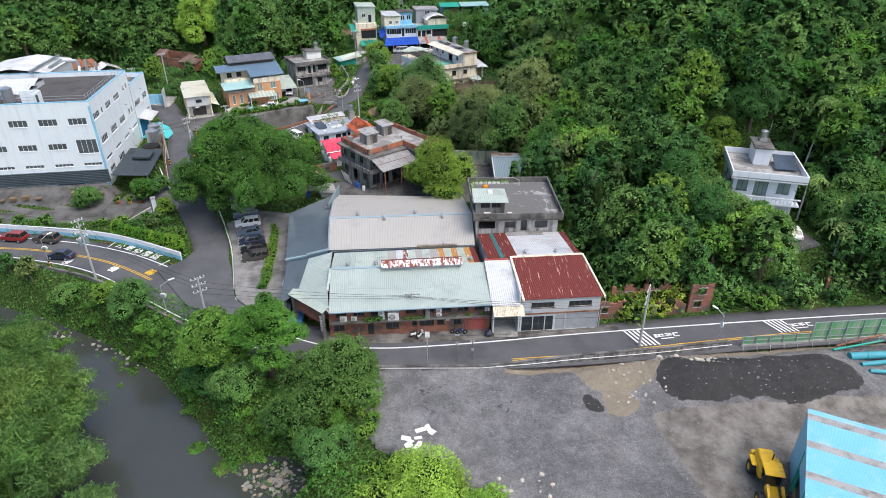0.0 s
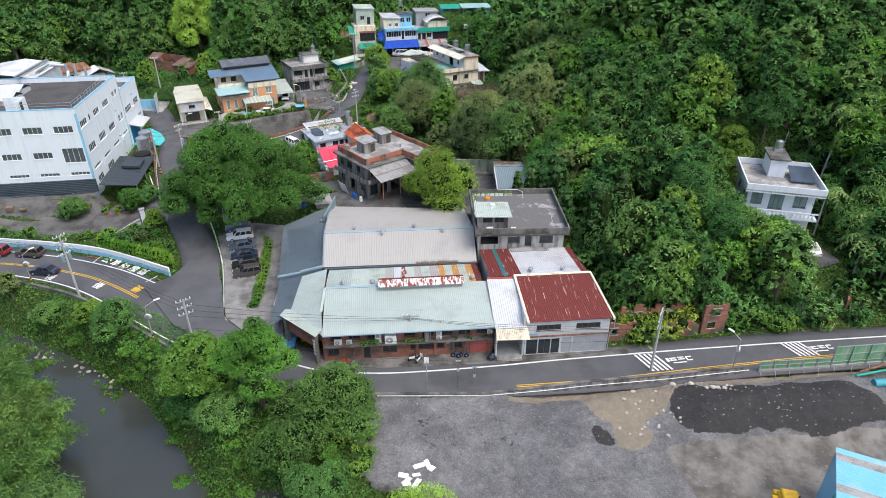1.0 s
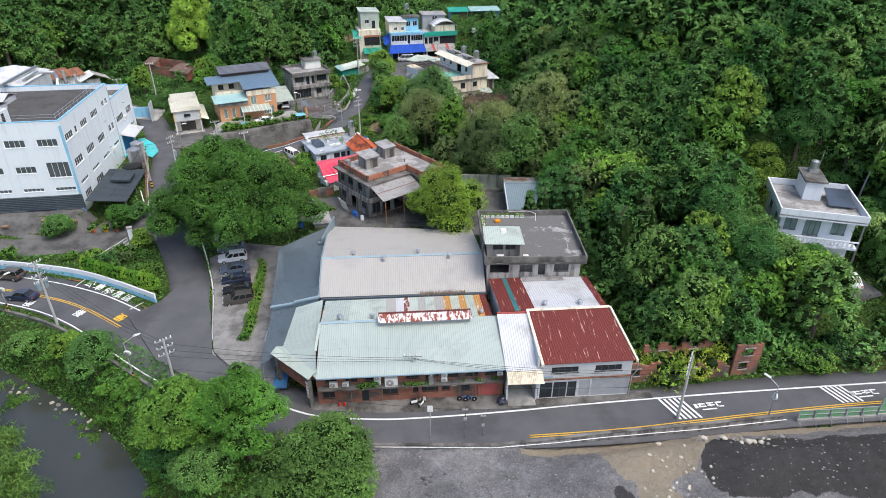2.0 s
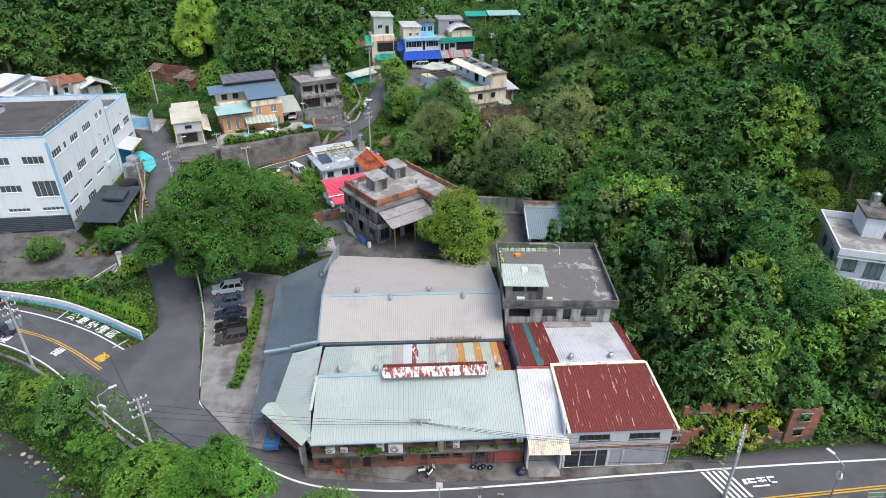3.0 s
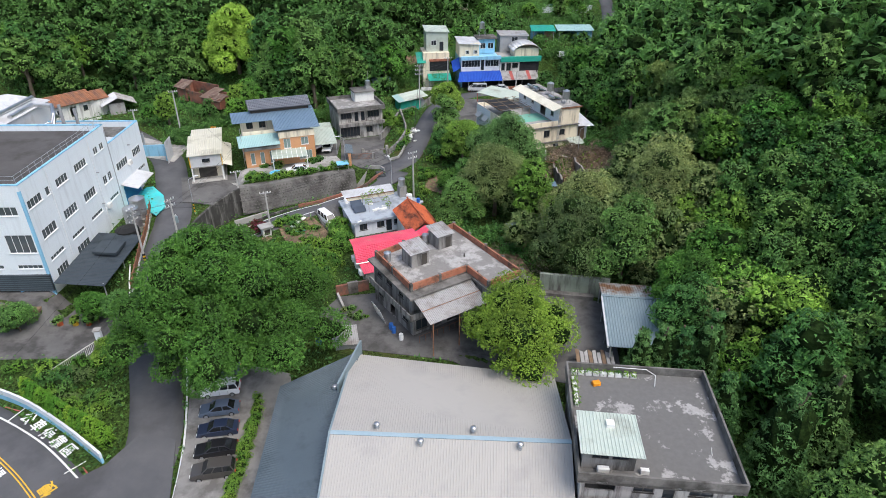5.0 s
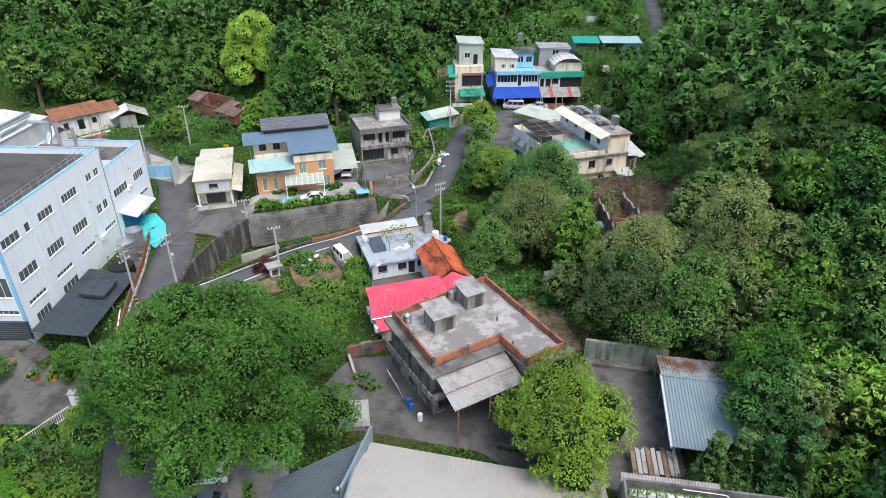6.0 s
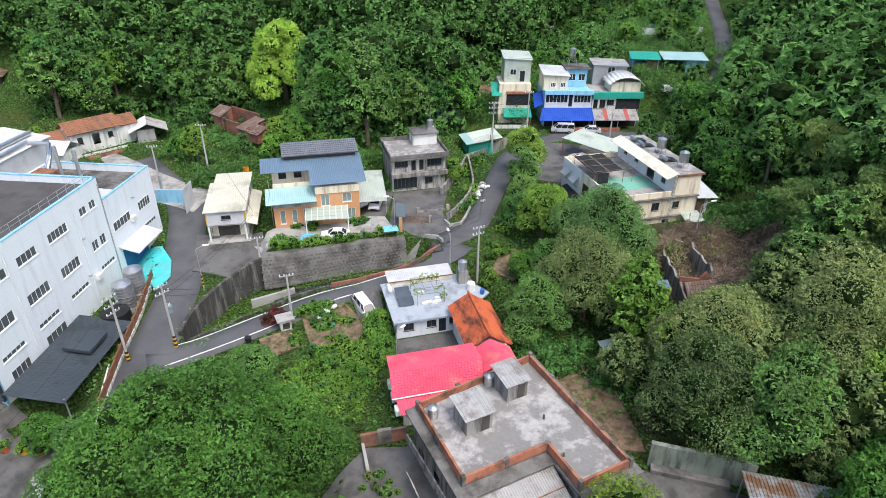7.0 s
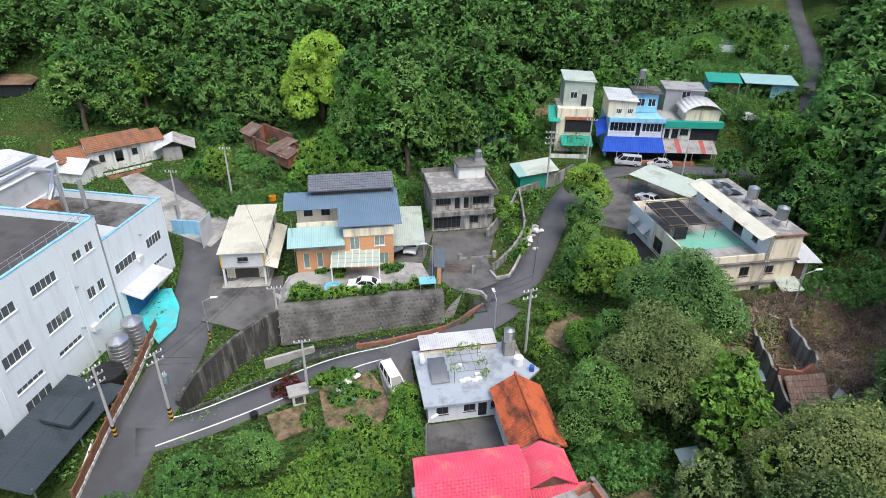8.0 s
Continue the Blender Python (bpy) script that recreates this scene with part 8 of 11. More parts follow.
    part("roof", sheet((-0.5, -0.6, 2.8), (8.5, -0.6, 2.8), (8.5, 5.6, 3.6), (-0.5, 5.6, 3.6), 0.3, 0.05), "wood", x)


def yard_shed():
    t = thing("barrel_shed", 9.8, 107.7, 0, 0, "open shed with a pale blue-grey ribbed roof strewn with leaves", "shed")
    part("roof", sheet((0.0, 0.0, 6.7), (10.2, 0.0, 6.7), (10.2, 9.6, 7.4), (0.0, 9.6, 7.4), 0.32, 0.06), "light_sheet", t)
    part("roof", sheet((10.2, 13.9, 6.7), (0.0, 13.9, 6.7), (0.0, 9.6, 7.4), (10.2, 9.6, 7.4), 0.32, 0.06), patched("leaf_strewn", (0.3, 0.36, 0.38), (0.16, 0.085, 0.045), 0.35, 0.42, 0.6, (1, 1, 1), 0.8), t, "roof sheets strewn with brown leaves")
    part("ridge_cap", slab([(-0.1, 9.4, 7.5), (10.3, 9.4, 7.5), (10.3, 9.8, 7.5), (-0.1, 9.8, 7.5)], 0.05), "light_sheet", t)
    part("edge_trim", slab([(-0.15, 0.0, 6.78), (0.05, 0.0, 6.78), (0.05, 9.6, 7.48), (-0.15, 9.6, 7.48)], 0.3), "white_sheet", t)
    part("wall", boxes((10.0, 10.2, 0, 13.6, 2.5, 6.6)), "grey_sheet", t)
    for y in (0.2, 4.6, 9.2, 13.5):
        part("post", tubes(((0.3, y, 2.8), (0.3, y, 6.7), 0.1)), "galv", t)
    g = thing("low_shed", 4.9, 101.6, 0, 1.8, "low shed with a grey ribbed roof behind the concrete house", "shed")
    part("roof", sheet((0.0, 0.0, 6.3), (8.6, 0.0, 6.3), (8.6, 2.2, 6.6), (0.0, 2.2, 6.6), 0.28, 0.05), "grey_sheet", g)
    part("wall", boxes((0.1, 8.5, 1.9, 2.05, 2.4, 6.4)), "galv", g)
    part("side_wall", boxes((0.1, 0.25, 0.1, 1.9, 2.4, 6.3), (8.35, 8.5, 0.1, 1.9, 2.4, 6.3)), "galv", g)
    r = thing("collapsed_roof", 6.4, 105.6, 0, 4, "collapsed lean-to of weathered grey boards", "shed")
    for i in range(9):
        part("plank", hexa_box((0.5 * i, 0.1 * (i % 3), 4.6 + 0.1 * (i % 2)), (0.5 * i + 0.42, 0.1 * (i % 3), 4.6), (0.5 * i + 0.42, 3.2 - 0.4 * (i % 2), 5.0), (0.5 * i, 3.3 - 0.3 * (i % 3), 5.05), 0.05), "grey_sheet" if i % 3 else "wood", r)
    for x, y in ((0.2, 0.3), (4.2, 0.3), (0.2, 2.9), (4.2, 2.9)):
        part("post", tubes(((x, y, 2.6), (x, y, 4.9), 0.07), n=6), "wood", r)
    w_ = thing("retaining_wall", 2.0, 122.9, 0, -2, "mossy stained concrete retaining wall behind the yard", "wall")
    part("wall", boxes((0, 9.5, 0, 0.5, 2.6, 6.6)), surface("mossy_wall", (0.16, 0.2, 0.15), (0.3, 0.34, 0.29), 0.3, 0.9, stain=(0.09, 0.09, 0.08), amount=0.5, stain_scale=0.3, streak=True, relief=0.01), w_)
    part("ledge", boxes((0.3, 7.5, -0.9, -0.02, 2.6, 4.1)), "dark_concrete", w_)
    s = thing("tin_shed", -22.9, 106.2, 0, 20, "small tin shed with a pale grey sheet roof", "shed")
    part("wall", boxes((0.2, 2.6, 0.2, 2.8, 2.4, 4.4)), "galv", s)
    part("roof", sheet((-0.1, -0.1, 4.5), (3.1, -0.1, 4.3), (3.1, 3.2, 4.9), (-0.1, 3.2, 5.1), 0.26, 0.04), "grey_sheet", s)
    part("fence", boxes((0.0, 2.4, -2.6, -2.5, 2.0, 4.0)), "light_sheet", s)


orange_house()
dark_house()
blue_row()
cream_house()
villa()
blue_barn()
old_farm()
yard_shed()




# ---- painted lines ----
def line(name, pts, w, mat, label, lift=0.1, off=0.0):
    return ribbon(name, pts, off + w / 2, w / 2 - off, mat, lift, label, 1.0)


N_LINE = [(-84, 98.6), (-74, 97.0), (-62.6, 94.8), (-52.4, 91.2), (-44.6, 86.9)]
P_LINE = [(-42.0, 105.2), (-39.2, 99.6), (-36.2, 92.8), (-33.9, 86), (-32.5, 81.5), (-31.0, 77.4), (-23.6, 70.4), (-16.4, 66.7), (-9, 66.0), (-2, 66.4), (8, 67.6), (17, 68.9), (37, 71.3), (64, 74.0), (90, 75.8)]
Y_LINE = [(-84, 93.8), (-70, 92.7), (-58.9, 89.9), (-52.3, 87.0), (-46.0, 83.1)]
Y_LINE2 = [(9, 63.6), (20, 64.8), (36, 67.4), (50, 69.4), (70, 71.4), (90, 72.6)]
S_LINE = [(-74, 90.6), (-62, 87.6), (-54, 84.0), (-46, 78.6), (-38, 73.2), (-30, 68.6), (-22, 64.6)]
line("line_1", N_LINE, 0.2, "line_white", "white painted edge line on asphalt")
line("line_2", P_LINE, 0.22, "line_white", "white painted edge line curving round the corner")
line("line_3", S_LINE, 0.2, "line_white", "white painted edge line beside the stream wall")
for i, pts in enumerate((Y_LINE, Y_LINE2)):
    line(f"line_{4 + 2 * i}", pts, 0.13, "line_yellow", "double yellow centre line on asphalt", off=0.15)
    line(f"line_{5 + 2 * i}", pts, 0.13, "line_yellow", "double yellow centre line on asphalt", off=-0.15)
line("line_8", [(-38.5, 77.6), (-35.5, 75.6)], 0.13, "line_yellow", "short yellow line on asphalt", off=0.15)
line("line_9", [(-59.8, 122.8), (-57.2, 118.2), (-53.6, 112.5)], 0.2, "line_white", "white painted edge line on asphalt")
line("line_10", [(-53.2, 124.2), (-48.4, 129.8), (-43.4, 136.2), (-38.6, 142.4), (-34.0, 145.6)], 0.16, "line_white", "white painted edge line of the narrow lane")
line("line_11", [(-55.0, 127.4), (-52.2, 130.0), (-47.6, 136), (-42.6, 142.2), (-37.4, 146.2), (-31.6, 149.8)], 0.16, "line_white", "white painted edge line of the narrow lane")
line("line_12", [(-53.2, 112.6), (-50.2, 110.6), (-47.5, 110)], 0.2, "line_white", "white painted stop line across the lane")
line("line_13", [(-59.8, 95.4), (-57.6, 95.0)], 0.14, "line_red", "red painted kerb line on asphalt")
line("line_14", [(-45.2, 88.4), (-42.6, 86.6)], 0.14, "line_red", "red painted kerb line on asphalt")
line("line_15", [(-57.3, 95.6), (-57.8, 93.4)], 0.14, "line_white", "white painted bus bay end line")
line("line_16", [(-45.4, 89.2), (-46.6, 87.4)], 0.14, "line_white", "white painted bus bay end line")


def lettering(body, x, y, yaw, size, stretch, mat, label):
    """Characters painted on the road."""
    cu = bpy.data.curves.new("lettering", "FONT")
    cu.body, cu.size, cu.align_x, cu.align_y, cu.extrude, cu.offset = body, size, "CENTER", "CENTER", 0.004, 0.03
    cu.resolution_u = 2
    ob = new("road_lettering", cu)
    ob.matrix_basis = pose(x, y, hgt(x, y) + 0.14, 0, 0, yaw) @ Matrix.Diagonal((1, stretch, 1, 1))
    cu.materials.append(M[mat])
    return tagged(ob, label, "road marking")


for i, ch in enumerate("公車停靠區"):
    k = i / 4
    lettering(ch, -55.8 + 7.6 * k, 94.0 - 3.8 * k, -27, 1.75, 1.0, "line_white", "white painted characters for a bus stop on asphalt")
lettering("慢", -53.5, 86.2, -27, 1.6, 1.0, "line_white", "white painted character for slow on asphalt")
lettering("慢", -46.9, 85.4, 148, 1.7, 1.0, "line_yellow", "yellow painted character on asphalt")
lettering("慢", -62.2, 88.6, -15, 1.6, 1.0, "line_white", "white painted character for slow on asphalt")


def hatch(x, y, yaw, n, length, label):
    t = thing("road_hatching", x, y, 0.1, yaw, label, "road marking")
    for i in range(n):
        part("bar", hexa_box((0.62 * i, 0, 0), (0.62 * i + 0.3, 0, 0), (0.62 * i + 1.5, -length, 0), (0.62 * i + 1.2, -length, 0), 0.02), "line_white", t)


hatch(25.0, 69.6, 7, 5, 3.4, "white painted slanting bars across the lane")
hatch(45.3, 72.2, 6, 5, 3.0, "white painted slanting bars across the lane")
for x, y in ((30.6, 68.6), (50.2, 71.0)):
    t = thing("road_marking", x, y, 0.1, 8, "white painted block of small bars on asphalt", "road marking")
    for a in ((-1.6, -1.2, -0.2, 0.5), (-1.1, -0.2, 0.3, 0.5), (-1.1, -0.2, -0.1, 0.1), (-1.0, -0.8, 0.1, 0.3), (0.0, 0.9, 0.35, 0.55), (0.0, 0.9, 0.0, 0.2), (0.3, 0.5, -0.1, 0.5), (1.1, 1.9, 0.35, 0.55), (1.1, 1.3, -0.3, 0.4), (1.1, 1.9, -0.3, -0.12), (-0.9, 0.9, -0.6, -0.42)):
        part("bar", boxes((*a, 0.0, 0.02)), "line_white", t)


# ---- gravel yard south of the road ----
def gravel_yard():
    xs_, ys_ = np.arange(-14, 110, 0.6), np.arange(14, 74, 0.6)
    X, Y = np.meshgrid(xs_, ys_)
    edge = np.interp(X, [-14, -6, 5, 16, 40, 54, 110], [62.0, 62.2, 62.1, 63.2, 66.3, 68.4, 72.0])
    n1 = np.sin(X * 0.5 + np.sin(Y * 0.4) * 2) * np.cos(Y * 0.6 + X * 0.1)
    n2 = np.sin(X * 1.7 + Y * 0.9) * np.sin(Y * 2.1 - X * 0.6)
    Z = 0.1 + 0.12 * n1 + 0.05 * n2
    def bell(cx, cy, lx, ly, yaw, p=2):
        a = radians(yaw)
        u, v = (X - cx) * math.cos(a) + (Y - cy) * math.sin(a), (Y - cy) * math.cos(a) - (X - cx) * math.sin(a)
        return np.exp(-np.abs(u / lx) ** p - np.abs(v / ly) ** 2)
    rf = np.random.default_rng(4).normal(size=X.shape)
    for _ in range(3):
        rf = (rf + np.roll(rf, 1, 0) + np.roll(rf, -1, 0) + np.roll(rf, 1, 1) + np.roll(rf, -1, 1)) / 5
    rf /= rf.std()
    Z += 0.035 * rf
    pile = bell(38.8, 59.2, 12.8, 3.5, 6, 6)
    Z += 2.7 * pile + 0.17 * pile * rf + 0.25 * pile * n1 + 1.2 * bell(24, 61, 8, 2.2, 8, 4) + 0.5 * bell(13, 55, 4, 3.5, 30) + 0.4 * bell(0, 55, 5, 4, 0)
    wet = smooth((X - 22 - (57.5 - Y) * 0.2) / 3) * smooth((55.8 + 0.09 * (X - 35) - Y) / 1.6)
    Z -= 0.5 * wet
    gap = np.clip(edge - Y, -1, 99)
    low = smooth((3.2 - gap) / 2.2) * smooth((X - 6) / 6)
    Z = Z * (1 - low) + low * (-0.6 + 0.6 * bell(30, 64, 9, 2, 7) + 0.1 * n2)
    west = np.interp(Y, [14, 34, 42, 46, 49, 56, 62], [28, 12, 5, -1.5, -8.5, -11.5, -8])
    inside = (Y < edge + 0.3) & (X > west + 0.6 * n1)
    Z = np.where(inside, Z, -9.0)
    Z = np.where((X < west + 2.0), np.minimum(Z, 0.15), Z)
    tan = np.clip(smooth((bell(24.5, 61, 7.5, 3.2, 4, 4) + 0.18 * n1 - 0.22) / 0.2) + 0.8 * smooth((bell(21, 56, 3, 3, 20) + 0.2 * n1 - 0.5) / 0.2) + smooth((1.7 - gap) / 0.6) * (X > 8), 0, 1) * (1 - smooth((pile - 0.25) / 0.2))
    dark = np.clip(smooth((pile + 0.12 * n1 + 0.04 * rf - 0.25) / 0.15) * (1 - 0.75 * smooth((X - 48) / 6)) + 0.7 * smooth((bell(17.5, 55.5, 2.4, 2.4, 40) + 0.25 * n1 - 0.55) / 0.2) + 0.35 * smooth((bell(2, 56, 14, 6, 0) + 0.2 * n1 - 0.5) / 0.4), 0, 1)
    keep = ~((Z < -5)[:-1, :-1] & (Z < -5)[1:, 1:] & (Z < -5)[1:, :-1] & (Z < -5)[:-1, 1:])
    f = grid_faces(len(ys_), len(xs_))[keep.ravel()]
    me = raw_mesh("gravel_yard", np.stack([X, Y, Z], -1).reshape(-1, 3), f, "gravel", True)
    for nm, val in (("tan", tan), ("dark", dark), ("wet", wet * (1 - dark))):
        at = me.attributes.new(nm, "FLOAT", "POINT")
        at.data.foreach_set("value", val.ravel().astype(np.float32))
    tagged(new("gravel_yard", me), "grey gravel yard with a dark heap and pale muddy tracks", "gravel yard", kind="structure")
    return xs_, ys_, Z


GX, GY, GZ = gravel_yard()


def lot_z(x, y):
    return float(GZ[int(np.clip(round((y - GY[0]) / 0.6), 0, len(GY) - 1)), int(np.clip(round((x - GX[0]) / 0.6), 0, len(GX) - 1))])


def rock_mesh(seed, mat):
    rng = np.random.default_rng(seed)
    v, f = blob(rng, (0, 0, 0), 1.0, 0.65, 5)
    return raw_mesh("rock", v, f, mat)


ROCKS = [rock_mesh(i, m) for i, m in enumerate(("stone", "pale_stone", "stone", "pale_stone", "dark_stone", "river_stone"))]


def rock(x, y, z, r, k, label, group, yaw=0):
    o = new("rock", ROCKS[k])
    o.matrix_basis = pose(x, y, z, 0, 0, yaw) @ Matrix.Diagonal((r, r * 0.8, r * 0.75, 1))
    return tagged(o, label, "rock", group)


def strew():
    rng = np.random.default_rng(41)
    for i in range(40):
        x, y = rng.normal(31, 3.4), rng.normal(62.3, 0.8)
        rock(x, y, lot_z(x, y) + 0.05, rng.uniform(0.15, 0.45), 1 if rng.random() < 0.6 else 0, "pale broken rock in the gravel bank", "broken rocks", rng.uniform(0, 360))
    for i in range(30):
        x, y = rng.uniform(20, 27), rng.uniform(55, 62)
        rock(x, y, lot_z(x, y) + 0.03, rng.uniform(0.1, 0.28), 1, "pale broken rock in the gravel bank", "broken rocks", rng.uniform(0, 360))
    for i in range(14):
        x, y = rng.uniform(5, 12), rng.uniform(40, 45)
        rock(x, y, lot_z(x, y) + 0.03, rng.uniform(0.15, 0.35), 1, "pale rock lying on gravel", "loose rocks", rng.uniform(0, 360))
    # small stones everywhere in the yard
    n = 4200
    x, y = rng.uniform(-10, 60, n), rng.uniform(38, 66, n)
    v0, f0 = blob(np.random.default_rng(2), (0, 0, 0), 1.0, 0.7, 3)
    vs, fs, o = [], [], 0
    for a, b in zip(x, y):
        z = lot_z(a, b)
        if z < -2:
            continue
        s = 0.03 + 0.1 * rng.random() ** 3
        vs.append(v0 * s + np.array([a, b, z + s * 0.3]))
        fs.append(f0 + o)
        o += len(v0)
    tagged(new("loose_stones", raw_mesh("loose_stones", np.concatenate(vs), np.concatenate(fs), surface("chips", (0.16, 0.155, 0.15), (0.42, 0.4, 0.37), 0.9, 0.9, relief=0.01))), "small loose stones scattered over the gravel", "stones", kind="stuff")
    # broken white slabs
    for i in range(9):
        x, y = rng.normal(-3.0, 1.0), rng.normal(49.4, 1.2)
        t = thing("broken_slab", x, y, lot_z(x, y) + 0.05, rng.uniform(0, 180), "broken pale concrete slab lying on gravel", "slab", "broken slabs")
        a, b = rng.uniform(0.15, 0.32), rng.uniform(0.35, 0.7)
        part("slab", hexa_box((-a, -b, 0), (a, -b * 0.8, 0.05), (a * 0.8, b, 0.1), (-a, b * 0.9, 0.03), 0.12), "white_plastic", t)


strew()


# ---- walls along roads and stream ----
def wall_line(name, pts, h, th, mat, label, base=None, cap=None, drop=0.5, kind="structure"):
    """A wall along a line of points, its foot on the ground (or at base), its top h above."""
    bm = bmesh.new()
    cm = bmesh.new()
    P = [Vector((p[0], p[1])) for p in pts]
    n = []
    for i in range(len(P)):
        d = (P[min(i + 1, len(P) - 1)] - P[max(i - 1, 0)]).normalized()
        n.append(Vector((-d.y, d.x)) * th / 2)
    for i in range(len(P) - 1):
        q = []
        for j in (i, i + 1):
            z = pts[j][2] if len(pts[j]) > 2 else hgt(*P[j])
            hh = pts[j][3] if len(pts[j]) > 3 else h
            q.append((z - drop if base is None else base, z + hh))
        a, b, c, e = P[i] + n[i], P[i + 1] + n[i + 1], P[i + 1] - n[i + 1], P[i] - n[i]
        hexa(bm, [(*a, q[0][0]), (*b, q[1][0]), (*c, q[1][0]), (*e, q[0][0]), (*a, q[0][1]), (*b, q[1][1]), (*c, q[1][1]), (*e, q[0][1])])
        if cap:
            k = 1.3
            a, b, c, e = P[i] + n[i] * k, P[i + 1] + n[i + 1] * k, P[i + 1] - n[i + 1] * k, P[i] - n[i] * k
            z0, z1 = q[0][1] + 0.003, q[1][1] + 0.003
            hexa(cm, [(*a, z0), (*b, z1), (*c, z1), (*e, z0), (*a, z0 + 0.12), (*b, z1 + 0.12), (*c, z1 + 0.12), (*e, z0 + 0.12)])
    ob = part(name, bm, mat)
    tagged(ob, label, "wall", kind=kind)
    if cap:
        part("coping", cm, cap, ob)
    else:
        cm.free()
    return ob


def arc_pts(pts, step=1.5):
    out = []
    for i in range(len(pts) - 1):
        a, b, c, e = (np.array(pts[k], float) for k in (max(i - 1, 0), i, i + 1, min(i + 2, len(pts) - 1)))
        n = max(1, int(np.hypot(*(c - b)[:2]) / step))
        for k in np.arange(n) / n:
            out.append(tuple(0.5 * (2 * b + (c - a) * k + (2 * a - 5 * b + 4 * c - e) * k * k + (3 * b - 3 * c + e - a) * k ** 3)))
    return out + [tuple(pts[-1])]


BUS_WALL = arc_pts([(-100, 102.5), (-88, 100.8), (-77, 99.2), (-67, 97.8), (-58, 95.9), (-50, 92.6), (-43.4, 89.2)])
wall_line("wall_1", BUS_WALL, 0.75, 0.26, "sky_paint", "low roadside wall painted sky blue and white")
wall_line("wall_2", [(x, y, hgt(x, y) + 0.75) for x, y in BUS_WALL], 0.75, 0.25, "white_paint", "white upper band of the roadside wall", drop=0.0)
wall_line("wall_3", [(-8.5, 61.9, 0, 0.3), (-4, 61.9, 0, 0.35), (5, 61.9, 0, 0.4), (12, 62.6, 0, 0.8), (17, 63.3, 0, 1.0), (28, 64.7, 0, 1.0), (38, 66.2, 0, 1.0)], 0.5, 0.3, "grey_wall", "stained concrete roadside wall above the gravel yard", cap="dark_concrete", drop=1.4)
wall_line("wall_4", arc_pts([(-80, 90.2), (-66, 86.9), (-55, 82.9), (-46, 77.2), (-38, 71.9), (-30, 66.8), (-22, 62.8), (-14, 60.6)]), 0.55, 0.4, "dark_concrete", "old stained retaining wall between road and stream", drop=3.2)
RET = arc_pts([(-51.6, 145.3, 6.3), (-46, 148.6, 6.35), (-40, 152.2, 6.45), (-33.0, 155.9, 6.5)])
wall_line("wall_5", arc_pts([(-51.6, 145.3, 6.0), (-53.6, 141.6, 5.3), (-54.9, 137.2, 4.6), (-55.3, 133.0, 4.0), (-54.6, 129.6, 3.6)]), 0.45, 0.45, "wet_concrete", "curved stained stone wall beside the sunken channel", drop=5.5)
wall_line("wall_6", arc_pts([(-53.2, 129.2), (-50.6, 133.0), (-47.0, 138.2), (-43.6, 142.4), (-40.8, 144.9)]), 0.35, 0.3, "wet_concrete", "low concrete kerb along the sunken lane", drop=3.5)
wall_line("wall_7", arc_pts([(-40.7, 145.0), (-36, 147.7), (-31, 150.4), (-28.4, 152.4), (-27.2, 154.4)]), 0.6, 0.3, "old_brick", "low brick parapet between the lane and the channel", drop=4.0)
wall_line("wall_8", arc_pts([(-33.0, 156.0), (-30.2, 156.9), (-28.2, 157.0), (-27.2, 156.0)]), 0.6, 0.3, "concrete", "concrete parapet at the little bridge", drop=3.0)
wall_line("wall_9", arc_pts([(-51.0, 140.4, 1.9), (-48.6, 142.6, 2.0), (-46.4, 144.6, 2.1)]), 0.4, 0.4, "concrete", "pale concrete kerb wall in the channel", drop=2.0)
ribbon("water_2", CHANNEL[:5], 1.1, 1.6, "water", 0.25, "shallow dark water in the stone channel")
wall_line("wall_10", arc_pts([(-28.2, 162.6), (-26.6, 166.5), (-26.0, 172), (-27.5, 178), (-29.5, 184)]), 1.2, 0.3, "grey_wall", "old concrete wall beside the lane")
wall_line("wall_11", arc_pts([(-28.4, 162.2), (-27.2, 160.8), (-25.6, 161.6), (-25.2, 166), (-25.0, 172)]), 0.5, 0.3, "concrete", "low concrete kerb wall round the green bank")
wall_line("wall_12", [(-31.5, 172), (-29.6, 180), (-30.5, 188), (-27, 193), (-22.5, 196.5)], 1.3, 0.35, "grey_wall", "mossy old concrete retaining wall", drop=1.5)
wall_line("wall_13", [(2.2, 262.1), (7, 262.5), (12, 263), (16.9, 263.4)], 1.7, 0.2, "white_paint", "low white painted wall on the far terrace")
wall_line("wall_14", [(-26.3, 258.1), (-24, 259.5), (-21.7, 261.0)], 2.0, 0.2, "cream_paint", "short cream wall at the wood's edge")


